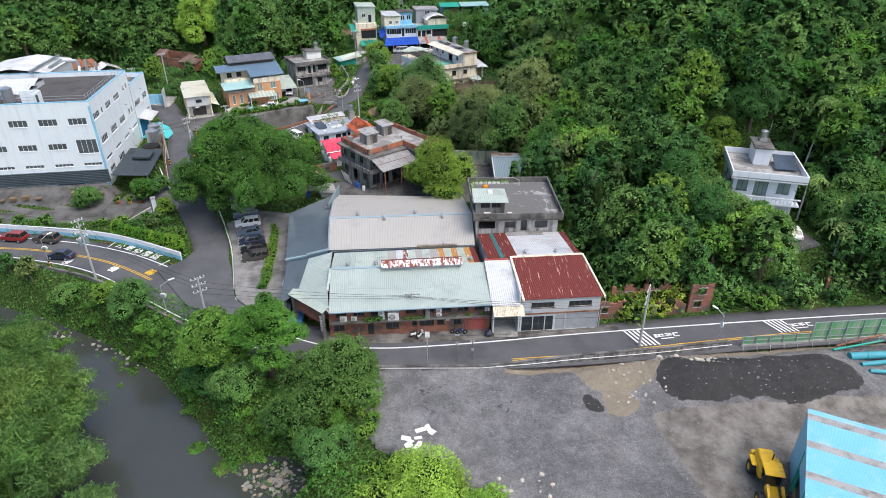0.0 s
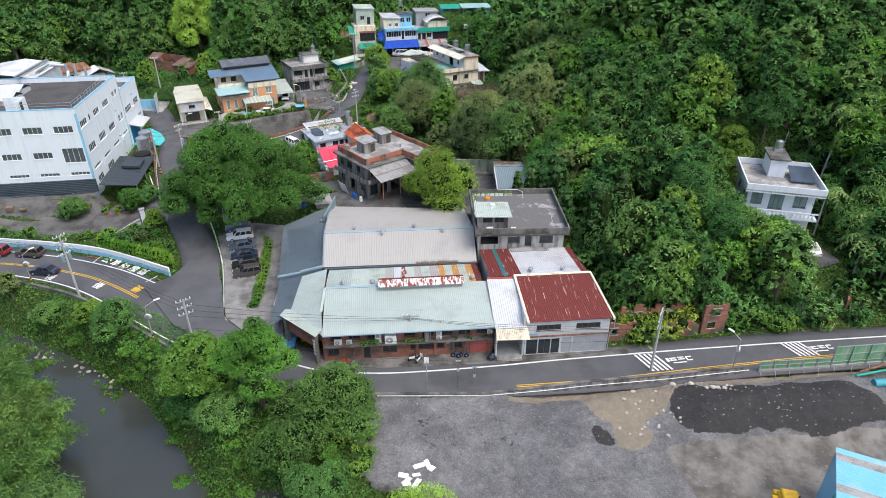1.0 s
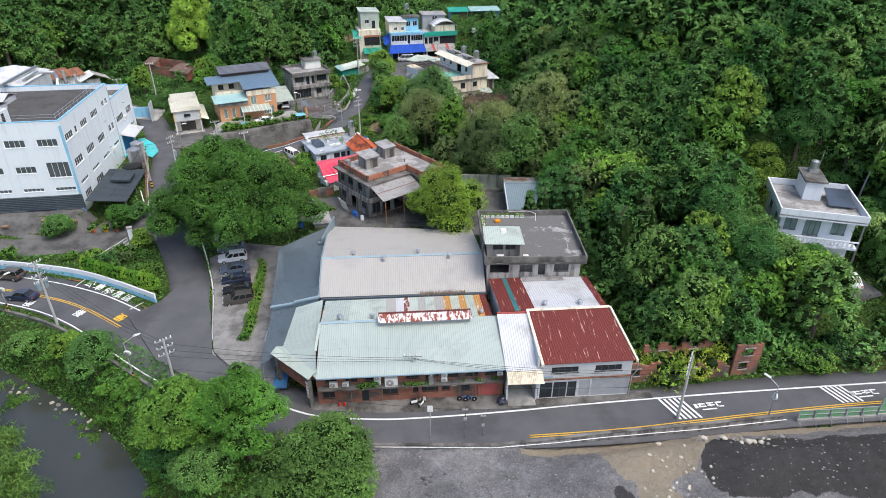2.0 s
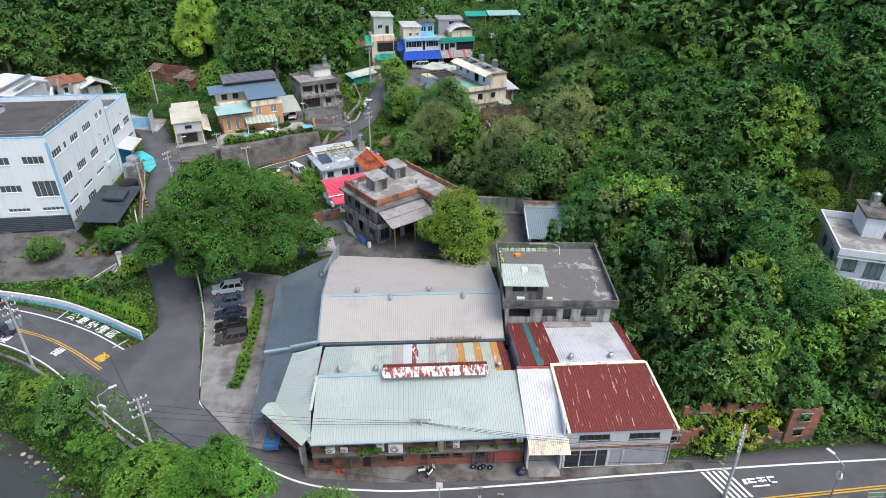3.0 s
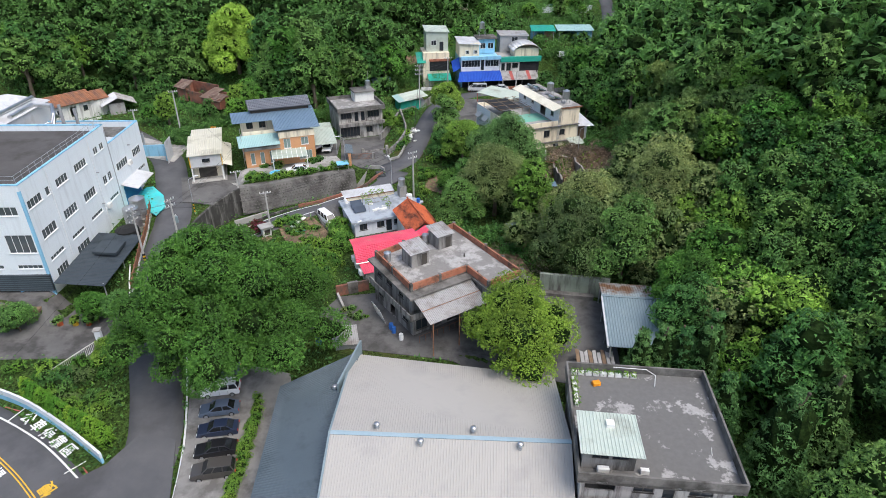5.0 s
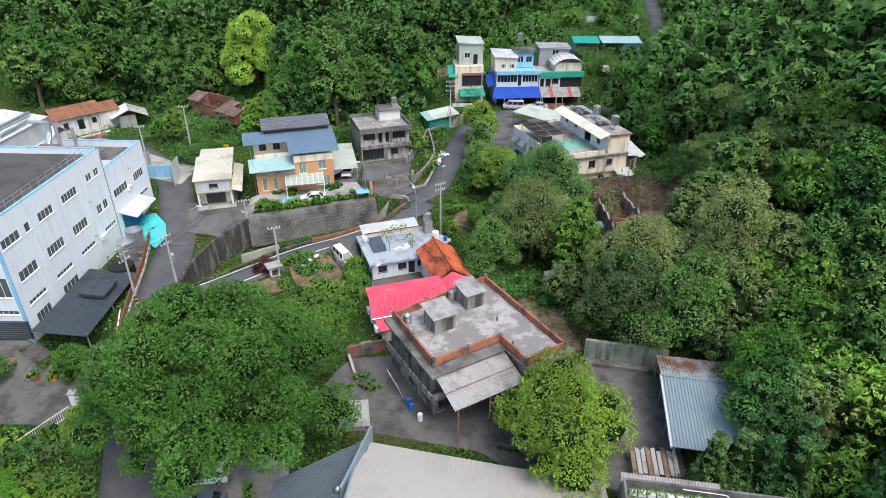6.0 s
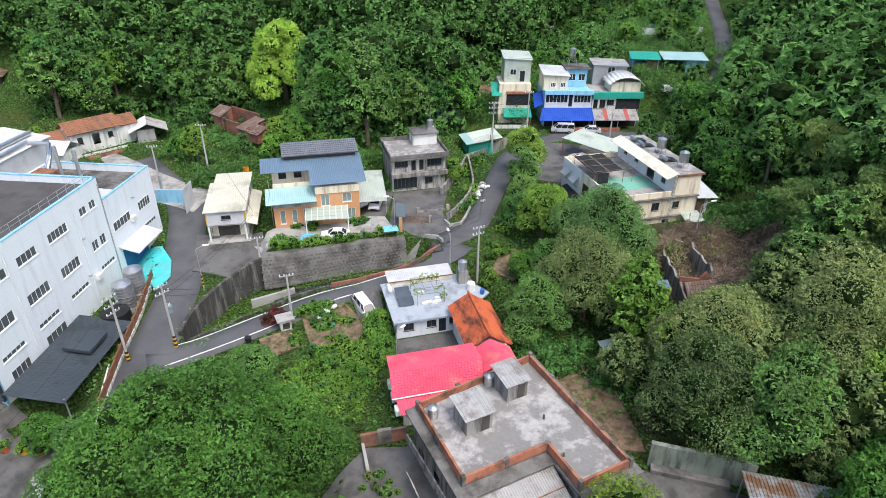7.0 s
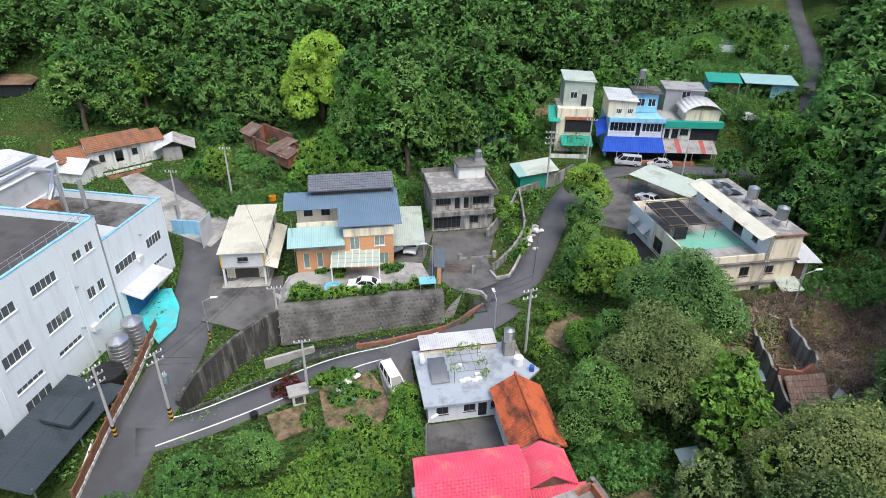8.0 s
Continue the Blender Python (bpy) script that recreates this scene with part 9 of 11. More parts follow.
def cobbled_bank():
    """Sloping retaining wall set with rounded stones in mortar."""
    t = thing("cobbled_wall", 0, 0, 0, 0, "sloping retaining wall of rounded stones set in grey mortar", "wall")
    bm = bmesh.new()
    lo, hi = [], []
    d = Vector((18.6, 10.6)).normalized()
    n = Vector((d.y, -d.x))
    for p in RET:
        k = (Vector(p[:2]) - Vector(RET[0][:2])).length / 21.4
        foot = Vector(p[:2]) + n * 1.3
        lo.append(bm.verts.new((foot.x, foot.y, 1.6 + 0.9 * k)))
        hi.append(bm.verts.new((p[0], p[1], p[2])))
    back = [bm.verts.new((v.co.x - n.x * 1.5, v.co.y - n.y * 1.5, v.co.z + 0.03)) for v in hi]
    for i in range(len(lo) - 1):
        bm.faces.new((lo[i], lo[i + 1], hi[i + 1], hi[i]))
        bm.faces.new((hi[i], hi[i + 1], back[i + 1], back[i]))
    part("mortar", bm, "dark_concrete", t)
    rng = np.random.default_rng(17)
    stones = [rock_mesh(60 + i, "dark_stone") for i in range(3)]
    a0, b0 = Vector(RET[0]), Vector(RET[-1])
    for i in range(36):
        for j in range(8):
            u, v = (i + 0.5 * (j % 2) + rng.uniform(-0.12, 0.12)) / 36.5, (j + 0.5) / 8.4
            p = a0.lerp(b0, u)
            foot = Vector((p.x + n.x * 1.3, p.y + n.y * 1.3, 1.6 + 0.9 * u))
            q = foot.lerp(p, v)
            o = new("stone", stones[rng.integers(3)])
            s = rng.uniform(0.12, 0.19)
            o.parent = t
            o.matrix_basis = pose(q.x, q.y, q.z, rng.uniform(-20, 20), rng.uniform(-20, 20), rng.uniform(0, 360)) @ Matrix.Diagonal((s, s, s, 1))


cobbled_bank()
draped("soil_1", [(-41.5, 137), (-37.5, 141.6), (-33.2, 139.4), (-33.0, 135.0), (-37.5, 131.5)], "soil", 0.12, "bare brown garden beds", "soil")
draped("soil_2", [(-44.8, 131.5), (-42, 134.5), (-39.5, 132.0), (-42, 129.0)], "soil", 0.12, "bare brown garden beds", "soil")
draped("soil_3", [(-37, 226), (-31, 227), (-30.5, 220), (-34, 216), (-38, 220)], "soil", 0.2, "bare tan earth on the hillside", "soil")
draped("soil_4", [(6, 152), (12, 149), (19, 156), (21, 164), (14, 166), (8, 160)], "soil", 0.25, "bare brown slope with dead brush", "soil")
draped("soil_5", [(-18, 158), (-14.5, 156.5), (-15.5, 150.5), (-19, 152)], "soil", 0.1, "worn tan earth among grass", "soil")
draped("soil_6", [(-4, 124), (2, 124.5), (-1, 133), (-6, 135), (-9.5, 131)], "soil", 0.2, "brown leaf-strewn earth under trees", "soil")


# ---- single trees and planting ----
def big_tree(name, seed, x, y, r, h, n, lobe, leaf_n, size, mat, label, base=None, **kw):
    me = tree_meshes(seed, r, h, n, lobe, leaf_n, size, mat, base, **kw)
    return place_tree(me, x, y, hgt(x, y), 0, 1.0, label, name=name)


big_tree("tree", 101, -35.6, 105.0, 13.9, 17.0, 66, 2.5, 105000, 0.185, "leaf_camphor", "huge spreading tree with a broad dark green crown", base=2.6)
big_tree("tree", 102, -1.0, 107.6, 6.7, 11.0, 26, 2.4, 30000, 0.18, "leaf_yellow", "round yellow-green tree behind the warehouse", base=1.4)
big_tree("tree", 103, -21.4, 60.2, 4.3, 12.0, 26, 1.5, 20000, 0.22, "leaf_bright", "bright light green tree beside the road", base=3, squash=0.45, droop=0.3, aspect=0.6)
big_tree("tree", 104, -28.4, 62.0, 4.2, 8.0, 20, 1.7, 16000, 0.19, "leaf_hedge", "light green tree leaning over the stream", base=3, squash=0.6)
big_tree("tree", 105, -12.6, 57.6, 5.9, 6.4, 26, 1.9, 22000, 0.165, "leaf_grove", "dense dark green tree at the yard's corner", base=1.0)
big_tree("tree", 106, -17.4, 54.4, 3.8, 6.0, 18, 1.7, 14400, 0.17, "leaf_grove", "dark green tree on the stream bank", base=0.6)
big_tree("tree", 107, -73.2, 198.6, 8.2, 16.0, 30, 2.5, 30000, 0.30, "leaf_bright", "tall bright green tree standing out from the woods", base=0.5)
big_tree("tree", 108, -5.6, 145.0, 5.7, 11.5, 26, 2.5, 38400, 0.155, "leaf_olive", "round olive green tree among the ruins", base=2.5)
big_tree("tree", 109, -4.6, 153.4, 5.4, 8.6, 20, 2.2, 28160, 0.155, "leaf_conifer", "dark green dense tree before the cream house", base=2)
big_tree("tree", 110, -11.0, 141.0, 3.8, 7.5, 14, 1.8, 17920, 0.141, "leaf", "fresh green tree behind the tiled roof", base=1.0)
big_tree("tree", 111, -12.8, 160.5, 3.6, 8.5, 14, 1.7, 10400, 0.20, "leaf_hedge", "green tree on the bank below the cream house", base=1.2)
big_tree("tree", 112, -18.2, 179.5, 3.0, 8.0, 13, 1.5, 8800, 0.20, "leaf_hedge", "slender light green tree beside the lane", base=2.4)
big_tree("tree", 113, 8.4, 134.4, 6.0, 8.6, 24, 2.4, 33280, 0.155, "leaf_olive", "spreading dusty olive tree on the slope", base=2)
big_tree("tree", 114, 7.0, 128.5, 6.4, 12.0, 26, 2.5, 33280, 0.155, "leaf_olive", "spreading dusty olive tree on the slope", base=2)
big_tree("tree", 115, 13.5, 127.0, 5.4, 11.0, 20, 2.1, 15200, 0.22, "leaf", "green tree over the shed roof", base=2)
big_tree("tree", 117, 19.0, 112.0, 4.2, 9.5, 16, 1.9, 11000, 0.2, "leaf", "dark green tree leaning over the shed roof", base=1.5)
big_tree("tree", 118, 20.5, 118.5, 4.6, 10.0, 16, 2.0, 12000, 0.2, "leaf_hedge", "fresh green tree behind the shed", base=1.5)
big_tree("tree", 116, 17.5, 134.0, 6.8, 12.0, 24, 2.4, 30720, 0.163, "leaf_olive", "spreading dusty olive tree on the slope", base=2)
big_tree("tree", 119, 20.6, 219.0, 4.6, 9.5, 16, 2.1, 11000, 0.26, "leaf", "dark green tree leaning over the hill lane", base=1.5)
big_tree("tree", 120, 24.0, 232.0, 5.0, 9.0, 16, 2.2, 11000, 0.28, "leaf", "dark green tree leaning over the hill lane", base=1.5)
for i, (x, y, r, h, m) in enumerate(((-16.5, 166.5, 2.6, 6.5, "leaf"), (-17.6, 171.8, 2.6, 7.0, "leaf"), (-17.2, 162.8, 2.2, 5.2, "leaf"), (-14.0, 151.2, 2.4, 4.2, "leaf_hedge"), (-10.5, 150.5, 3.0, 6.5, "leaf"), (-45.0, 74.2, 2.9, 5.2, "leaf"), (-50.5, 77.6, 2.0, 3.4, "leaf_hedge"),
                                     (-58.5, 80.6, 2.2, 2.4, "leaf"), (-66.0, 84.6, 1.5, 4.0, "leaf_olive"), (-70.5, 86.6, 1.3, 3.6, "leaf"), (-30.5, 176.4, 1.8, 4.6, "leaf_hedge"), (-44.6, 119.6, 3.2, 5.6, "leaf"), (-41.4, 124.6, 2.6, 4.6, "leaf"), (-2.4, 41.8, 5.2, 2.8, "leaf_bright"),
                                     (4.6, 40.0, 3.2, 2.2, "leaf_bright"), (-12.6, 47.6, 2.8, 2.4, "leaf"), (-24.5, 57.0, 3.0, 4.0, "leaf"), (-30.5, 60.4, 2.4, 3.0, "leaf"), (-51.0, 103.0, 1.7, 3.2, "leaf_hedge"), (-58.5, 111.8, 2.6, 4.2, "leaf_hedge"), (-55.0, 112.2, 1.8, 2.6, "leaf"), (-68.0, 108.6, 2.2, 4.0, "leaf"), (45.2, 87.6, 3.2, 6.5, "leaf"), (48.6, 86.2, 2.8, 5.0, "leaf_hedge"), (43.0, 93.0, 3.4, 8.0, "leaf"), (41.0, 87.0, 3.4, 7.0, "leaf"), (52.0, 86.0, 2.2, 4.0, "leaf"), (61.5, 89.0, 3.0, 6.0, "leaf"), (38.0, 92.0, 3.6, 8.0, "leaf"), (44.0, 104.5, 3.6, 8.5, "leaf"), (49.5, 107.5, 3.8, 9.0, "leaf_hedge"), (55.0, 108.0, 3.8, 9.0, "leaf"), (60.0, 104.5, 3.6, 8.5, "leaf"), (40.5, 99.5, 3.6, 8.0, "leaf_hedge"), (62.0, 97.0, 3.4, 7.5, "leaf"))):
    big_tree("tree", 130 + i, x, y, r, h, 11, r * 0.5, int(1600 * r ** 1.6), 0.155, m, "small " + {"leaf": "dark green", "leaf_hedge": "fresh green", "leaf_olive": "olive green", "leaf_bright": "bright yellow-green"}[m] + " leafy tree", base=0.6)


def meadow_trees():
    rng = np.random.default_rng(88)
    n = 0
    while n < 58:
        x, y = (rng.uniform(-32, 17), rng.uniform(222, 275)) if n % 2 else (rng.uniform(-120, -45), rng.uniform(172, 192))
        if seg_dist(np.array([x]), np.array([y]), HILL_ROAD)[0][0] < 5 or any(math.hypot(x - p[0], y - p[1]) < max(p[2], p[3]) + 1.5 for p in PADS):
            continue
        n += 1
        meshes, label = KINDS[(5, 0, 2)[n % 3]]
        place_tree(meshes, x, y, hgt(x, y), rng.uniform(0, 360), rng.uniform(0.35, 0.75), label, group="young trees on the meadow")


meadow_trees()
for i, (x, y, s) in enumerate(((9, 211, 0.8), (11.5, 215, 0.9), (12.5, 221, 0.9), (21.5, 212, 1.0), (23.5, 219, 1.1), (25.5, 227, 1.1), (27, 235, 1.1), (13.5, 210.5, 0.7), (3, 199.5, 0.7), (9, 199, 0.9), (15, 205, 1.0), (20, 206, 1.0))):
    place_tree(KINDS[(0, 2, 1)[i % 3]][0], x, y, hgt(x, y) - 0.2, i * 57, s, KINDS[(0, 2, 1)[i % 3]][1], group="trees beside the climbing lane")


def conifer(seed, x, y, r, h, label, steps=9):
    rng = np.random.default_rng(seed)
    c, q, cnt = [], [], []
    for i in range(steps):
        k = i / steps
        m = max(3, int(9 * (1 - k)))
        for j in range(m):
            a = j * 6.2832 / m + i
            rr = r * (1 - k) ** 0.8 * 0.6
            c.append((rr * math.cos(a), rr * math.sin(a), h * (0.1 + 0.86 * k)))
            q.append(max(0.5, r * 0.48 * (1 - k * 0.75)))
            cnt.append(int(130 * (1.1 - k * 0.5)))
    # last piece: tall core, coloured dark as the conifer's inner shade
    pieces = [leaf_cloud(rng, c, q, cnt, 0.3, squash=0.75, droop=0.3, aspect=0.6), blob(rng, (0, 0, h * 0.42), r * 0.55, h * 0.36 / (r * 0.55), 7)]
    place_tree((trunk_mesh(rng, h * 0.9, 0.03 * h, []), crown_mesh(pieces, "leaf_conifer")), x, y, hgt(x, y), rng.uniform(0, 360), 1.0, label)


conifer(201, 24.4, 94.2, 3.6, 15.5, "tall dark green conifer behind the concrete house")
conifer(202, 29.0, 97.0, 3.2, 13.0, "tall dark green conifer at the wood's edge")
for i, (x, y, r, h) in enumerate(((13.0, 105.6, 1.9, 8.4), (15.2, 106.0, 2.0, 9.0), (17.4, 105.6, 2.0, 9.2), (19.6, 105.0, 2.0, 10.0), (20.5, 99.5, 2.2, 9.0), (20.8, 107.5, 2.4, 10.5))):
    conifer(210 + i, x, y, r, h, "dense dark green cypress behind the concrete house", 7)


def bamboo(seed, x, y, r, h, label, n=11, mat="leaf_bamboo"):
    """A clump of arching plumes."""
    rng = np.random.default_rng(seed)
    c, q, cnt = [], [], []
    bm = bmesh.new()
    for i in range(n):
        a, k = rng.uniform(0, 6.283), rng.uniform(0.25, 1.0)
        tip = Vector((math.cos(a) * r * k, math.sin(a) * r * k, h * (1.0 - 0.35 * k)))
        p = Vector((math.cos(a) * 0.5, math.sin(a) * 0.5, -0.5))
        for s in range(1, 7):
            t = s / 6
            z = Vector((tip.x * t ** 1.6, tip.y * t ** 1.6, h * (1.0 - 0.25 * k) * math.sin(t * 1.65)))
            tube(bm, p, z, 0.05 * (1.1 - t), n=4)
            p = z
            if s > 2:
                c.append(tuple(z))
                q.append(r * 0.2 + 0.35)
                cnt.append(190)
    v, f = leaf_cloud(rng, c, q, cnt, 0.34, squash=0.7, droop=0.5, aspect=0.42, shell_in=0.15)
    me = bpy.data.meshes.new("stems")
    bm.to_mesh(me)
    bm.free()
    me.materials.append(M["leaf_bamboo"])
    ob = thing("bamboo", x, y, hgt(x, y), 0, label, "bamboo")
    for nm, m in (("stem_clump", me), ("foliage", raw_mesh("foliage", v, f, mat))):
        o = new(nm, m)
        o.parent = ob


for i, (x, y, r, h) in enumerate(((-46, 57.5, 5.5, 11), (-52, 62, 5.5, 10), (-44.5, 51, 5.5, 11), (-50, 54, 6, 11), (-57, 66.5, 5, 9), (-40.5, 45.5, 4.6, 9), (-46, 45, 5, 10), (-35.5, 41.0, 4.2, 8), (-63, 70, 5, 8), (-58, 58, 6, 10), (-52, 47, 5, 10))):
    bamboo(300 + i, x, y, r, h, "arching clump of green bamboo over the stream" if i not in (5, 7) else "arching clump of pale yellow-green bamboo", 13, "leaf_bamboo" if i in (5, 7) else "leaf_grove")
for i, (x, y) in enumerate(((22, 152), (27, 156), (20, 160), (26, 163), (32, 158), (24, 170), (30, 168), (34, 165))):
    bamboo(330 + i, x, y, 4.0, 10, "feathery clump of light green bamboo on the slope", 10)


def palm(seed, x, y, h, fronds, size, label, lean=(0, 0)):
    rng = np.random.default_rng(seed)
    ob = thing("palm", x, y, hgt(x, y), 0, label, "palm")
    top = Vector((lean[0], lean[1], h))
    part("trunk", tubes(((0, 0, -0.5), top * 0.5 + Vector((lean[0] * -0.1, 0, 0)), 0.17, 0.13), (top * 0.5 + Vector((lean[0] * -0.1, 0, 0)), top, 0.13, 0.1), n=7), "pole", ob)
    for i in range(fronds):
        a = i * 2.4
        bm = bmesh.new()
        up = rng.uniform(0.1, 1.1)
        p = top.copy()
        for s in range(1, 8):
            t = s / 7
            q = top + Vector((math.cos(a) * size * t, math.sin(a) * size * t, size * (up * t - 1.0 * t * t)))
            side = Vector((-math.sin(a), math.cos(a), 0))
            for sg in (-1, 1):
                tip = (p + q) / 2 + side * sg * size * 0.3 * math.sin(0.4 + t * 2.5) + Vector((0, 0, -0.25 * size * t))
                bm.faces.new([bm.verts.new(v) for v in (p, q, tip)])
            p = q
        part("frond", bm, "leaf_bamboo", ob)


palm(401, 62.5, 101.5, 17, 13, 2.6, "tall slender palm above the woods", (1.5, 0))
for i, (x, y, h) in enumerate(((63, 87.5, 7.5), (66, 85, 7), (69, 88.5, 8.5), (60.5, 83.5, 6), (72, 85, 8), (58.5, 92, 7))):
    palm(410 + i, x, y, h, 14, 3.4, "broad palm with drooping light green fronds")


def thicket(n, seed, spots, label, kinds=(0, 1), s=(0.6, 1.2), mat="leaf"):
    """A tangle of shrubs that nobody could count, as one object."""
    rng = np.random.default_rng(seed)
    pieces = []
    for i in range(n):
        x0, x1, y0, y1 = spots[i % len(spots)]
        x, y, k = rng.uniform(x0, x1), rng.uniform(y0, y1), rng.uniform(*s)
        c = [(x + k * q[0], y + k * q[1], hgt(x, y) + k * q[2]) for q in rng.normal(size=(5, 3)) * (0.6, 0.6, 0.25) + np.array([0, 0, 0.8])]
        pieces.append(leaf_cloud(rng, c, [0.75 * k] * 5, [72] * 5, 0.21))
    v, f = join(pieces)
    tagged(new("thicket", raw_mesh("thicket", v, f, mat)), label, "thicket", kind="stuff")


def bushes(n, seed, spots, label, kinds=(0, 1), s=(0.6, 1.2), group="shrubs"):
    rng = np.random.default_rng(seed)
    for i in range(n):
        x0, x1, y0, y1 = spots[i % len(spots)]
        x, y = rng.uniform(x0, x1), rng.uniform(y0, y1)
        place_tree(BUSH[kinds[i % len(kinds)]], x, y, hgt(x, y) - 0.1, rng.uniform(0, 360), rng.uniform(*s), label, "shrub", group, "shrub")


bushes(34, 51, [(-56, -46, 95.5, 101), (-54, -46.5, 94.5, 99), (-62, -52, 98.5, 102.5)], "leafy green garden shrub behind the roadside wall", (0, 1, 2, 0, 3))
bushes(26, 52, [(-95, -60, 100.0, 102.0)], "green shrub in the planting strip of the factory", (0, 1, 2))
bushes(22, 53, [(-50.6 + 1.25 * k, -50.0 + 1.25 * k, 148.0 + 0.72 * k, 148.4 + 0.72 * k) for k in range(13)], "bright green shrub at the forecourt edge", (2, 1), (0.5, 0.8))
bushes(20, 54, [(-52, -48.5, 149.4, 150.6), (-51.5, -47.5, 154.6, 155.6), (-43.5, -40.5, 157.6, 158.8)], "green shrub before the orange house", (0, 1), (0.4, 0.8))
bushes(60, 55, [(-35, -28, 124, 131), (-38, -31, 128, 134), (-32, -29, 131, 136), (-42, -36, 137, 140)], "lush vegetable garden plants", (1, 2, 0), (0.4, 0.9), "garden plants")
bushes(34, 56, [(-40.2, -37.4, 136.0, 136.9), (-37.4, -34.2, 134.2, 135.0), (-37.6, -34.6, 138.2, 139.0), (-41.5, -40.3, 132, 134.4)], "low row of vegetables between garden beds", (1, 2, 0), (0.25, 0.5), "garden plants")
thicket(60, 56, [(-12, 4, 133, 140), (-9, -2, 148, 153), (10, 20, 165, 172)], "rough green shrub on the slope", (0, 3, 1), (0.7, 1.5))
bushes(30, 57, [(-27, -25.2, 163, 175), (-29.5, -26.5, 176, 186)], "rank green weeds on the bank", (1, 2, 0), (0.4, 0.8))
thicket(180, 58, [(-90, -62, 172, 184), (-72, -54, 176, 192), (-78, -66, 164, 170), (-125, -92, 182, 200), (-60, -38, 184, 200), (-56, -40, 172, 182)], "rank green shrub at the wood's edge", (1, 0, 2), (0.7, 1.4))
thicket(330, 59, [(-36, -16, 204, 230), (-22, 10, 222, 236), (-10, 14, 244, 268), (-30, 20, 234, 250), (-20, 18, 262, 285)], "green shrubs growing over the open hillside", (1, 0, 2), (1.0, 2.2))
thicket(180, 66, [(-138, -70, 184, 208), (-100, -50, 190, 210), (-60, -40, 190, 212)], "rank shrubs below the wooded hill", (1, 0), (1.0, 2.0))
bushes(30, 60, [(24, 34, 73.5, 77), (36, 48, 75, 79), (48, 62, 77, 80)], "creeper-covered shrub beside the road", (4, 1, 0), (0.8, 1.7))
bushes(26, 61, [(-21, -14, 148, 158), (-19, -15, 160, 170)], "low green growth on the grassy bank", (1, 2), (0.4, 0.9))
bushes(4, 62, [(-45.5, -44, 134.5, 136.5)], "dark red-leaved shrub beside the lane", (5,), (0.7, 1.0))
thicket(60, 63, [(-36, -24, 60, 66), (-50, -38, 66, 72), (-64, -50, 72, 80), (-24, -12, 50, 56)], "dense green growth on the stream bank", (0, 1, 0), (0.5, 0.9), "leaf_hedge")
bushes(30, 64, [(-9, 2, 43, 48), (-12, -8, 50, 60)], "bright green weeds at the gravel edge", (2, 1), (0.5, 1.0))


def hedge_cone(x, y, h):
    """One clipped column of the thuja hedge."""
    rng = np.random.default_rng(int(abs(x) * 10) + 500)
    # last piece: upright core, its dark colour painting shade inside the hedge
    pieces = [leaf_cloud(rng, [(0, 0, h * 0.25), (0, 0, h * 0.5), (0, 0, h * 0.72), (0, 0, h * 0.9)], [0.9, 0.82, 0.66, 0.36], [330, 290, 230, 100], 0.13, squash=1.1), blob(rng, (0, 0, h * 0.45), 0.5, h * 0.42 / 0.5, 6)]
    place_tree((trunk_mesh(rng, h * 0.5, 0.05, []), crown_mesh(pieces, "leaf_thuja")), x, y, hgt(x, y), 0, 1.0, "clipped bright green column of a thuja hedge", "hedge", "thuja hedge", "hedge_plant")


for i in range(19):
    k = i / 18
    hedge_cone(-57.6 + 13.4 * k, 97.0 - 5.6 * k - 0.2 * math.sin(3.14 * k), 3.4)
for i in range(24):
    k = i / 23
    o = place_tree(BUSH[1], -27.7 - 2.8 * k ** 1.4, 80.5 + 20 * k, 0.05, i * 40, 0.62, "low clipped green hedge along the parking strip", "hedge", "parking hedge", "hedge_plant")
for i in range(12):
    k = i / 11
    place_tree(BUSH[1], -32.0 + 3.2 * k, 139.6 - 7.8 * k, hgt(-30, 136) - 0.1, i * 50, 1.25, "tall clipped green hedge beside the courtyard", "hedge", "courtyard hedge", "hedge_plant")


def stream_edge():
    rng = np.random.default_rng(71)
    for i in range(150):
        x, y = rng.normal(-19.3, 2.0), rng.normal(49.4, 1.4)
        rock(x, y, max(hgt(x, y), -6.15) + 0.1, rng.uniform(0.18, 0.46), int(rng.choice([0, 2, 4, 5])), "rounded grey-brown boulder at the stream's edge", "stream boulders", rng.uniform(0, 360))
    for i in range(30):
        k = rng.random()
        x, y = -60 + 22 * k + rng.normal(0, 0.8), 77.5 - 9.5 * k + rng.normal(0, 0.6)
        rock(x, y, -5.95, rng.uniform(0.15, 0.4), int(rng.integers(4)), "rounded grey stone in the stream", "stream stones", rng.uniform(0, 360))
    for x, y, r in ((-30.0, 54.2, 0.9), (-25.6, 51.2, 1.3), (-27.6, 55.2, 0.6)):
        o = thing("islet", x, y, -6.0, 0, "small grassy islet in the stream", "islet")
        v, f = join([leaf_cloud(rng, [(0, 0, 0.05), (r * 0.5, 0.2, 0.05), (-r * 0.4, -0.2, 0.05)], [r, r * 0.7, r * 0.7], [420, 240, 240], 0.16, squash=0.35)])
        g = new("grass", raw_mesh("grass", v, f, "grass"))
        g.parent = o
        v, f = blob(rng, (0, 0, -0.25), r * 0.95, 0.3, 6)
        g = new("mud", raw_mesh("mud", v, f, "soil"))
        g.parent = o


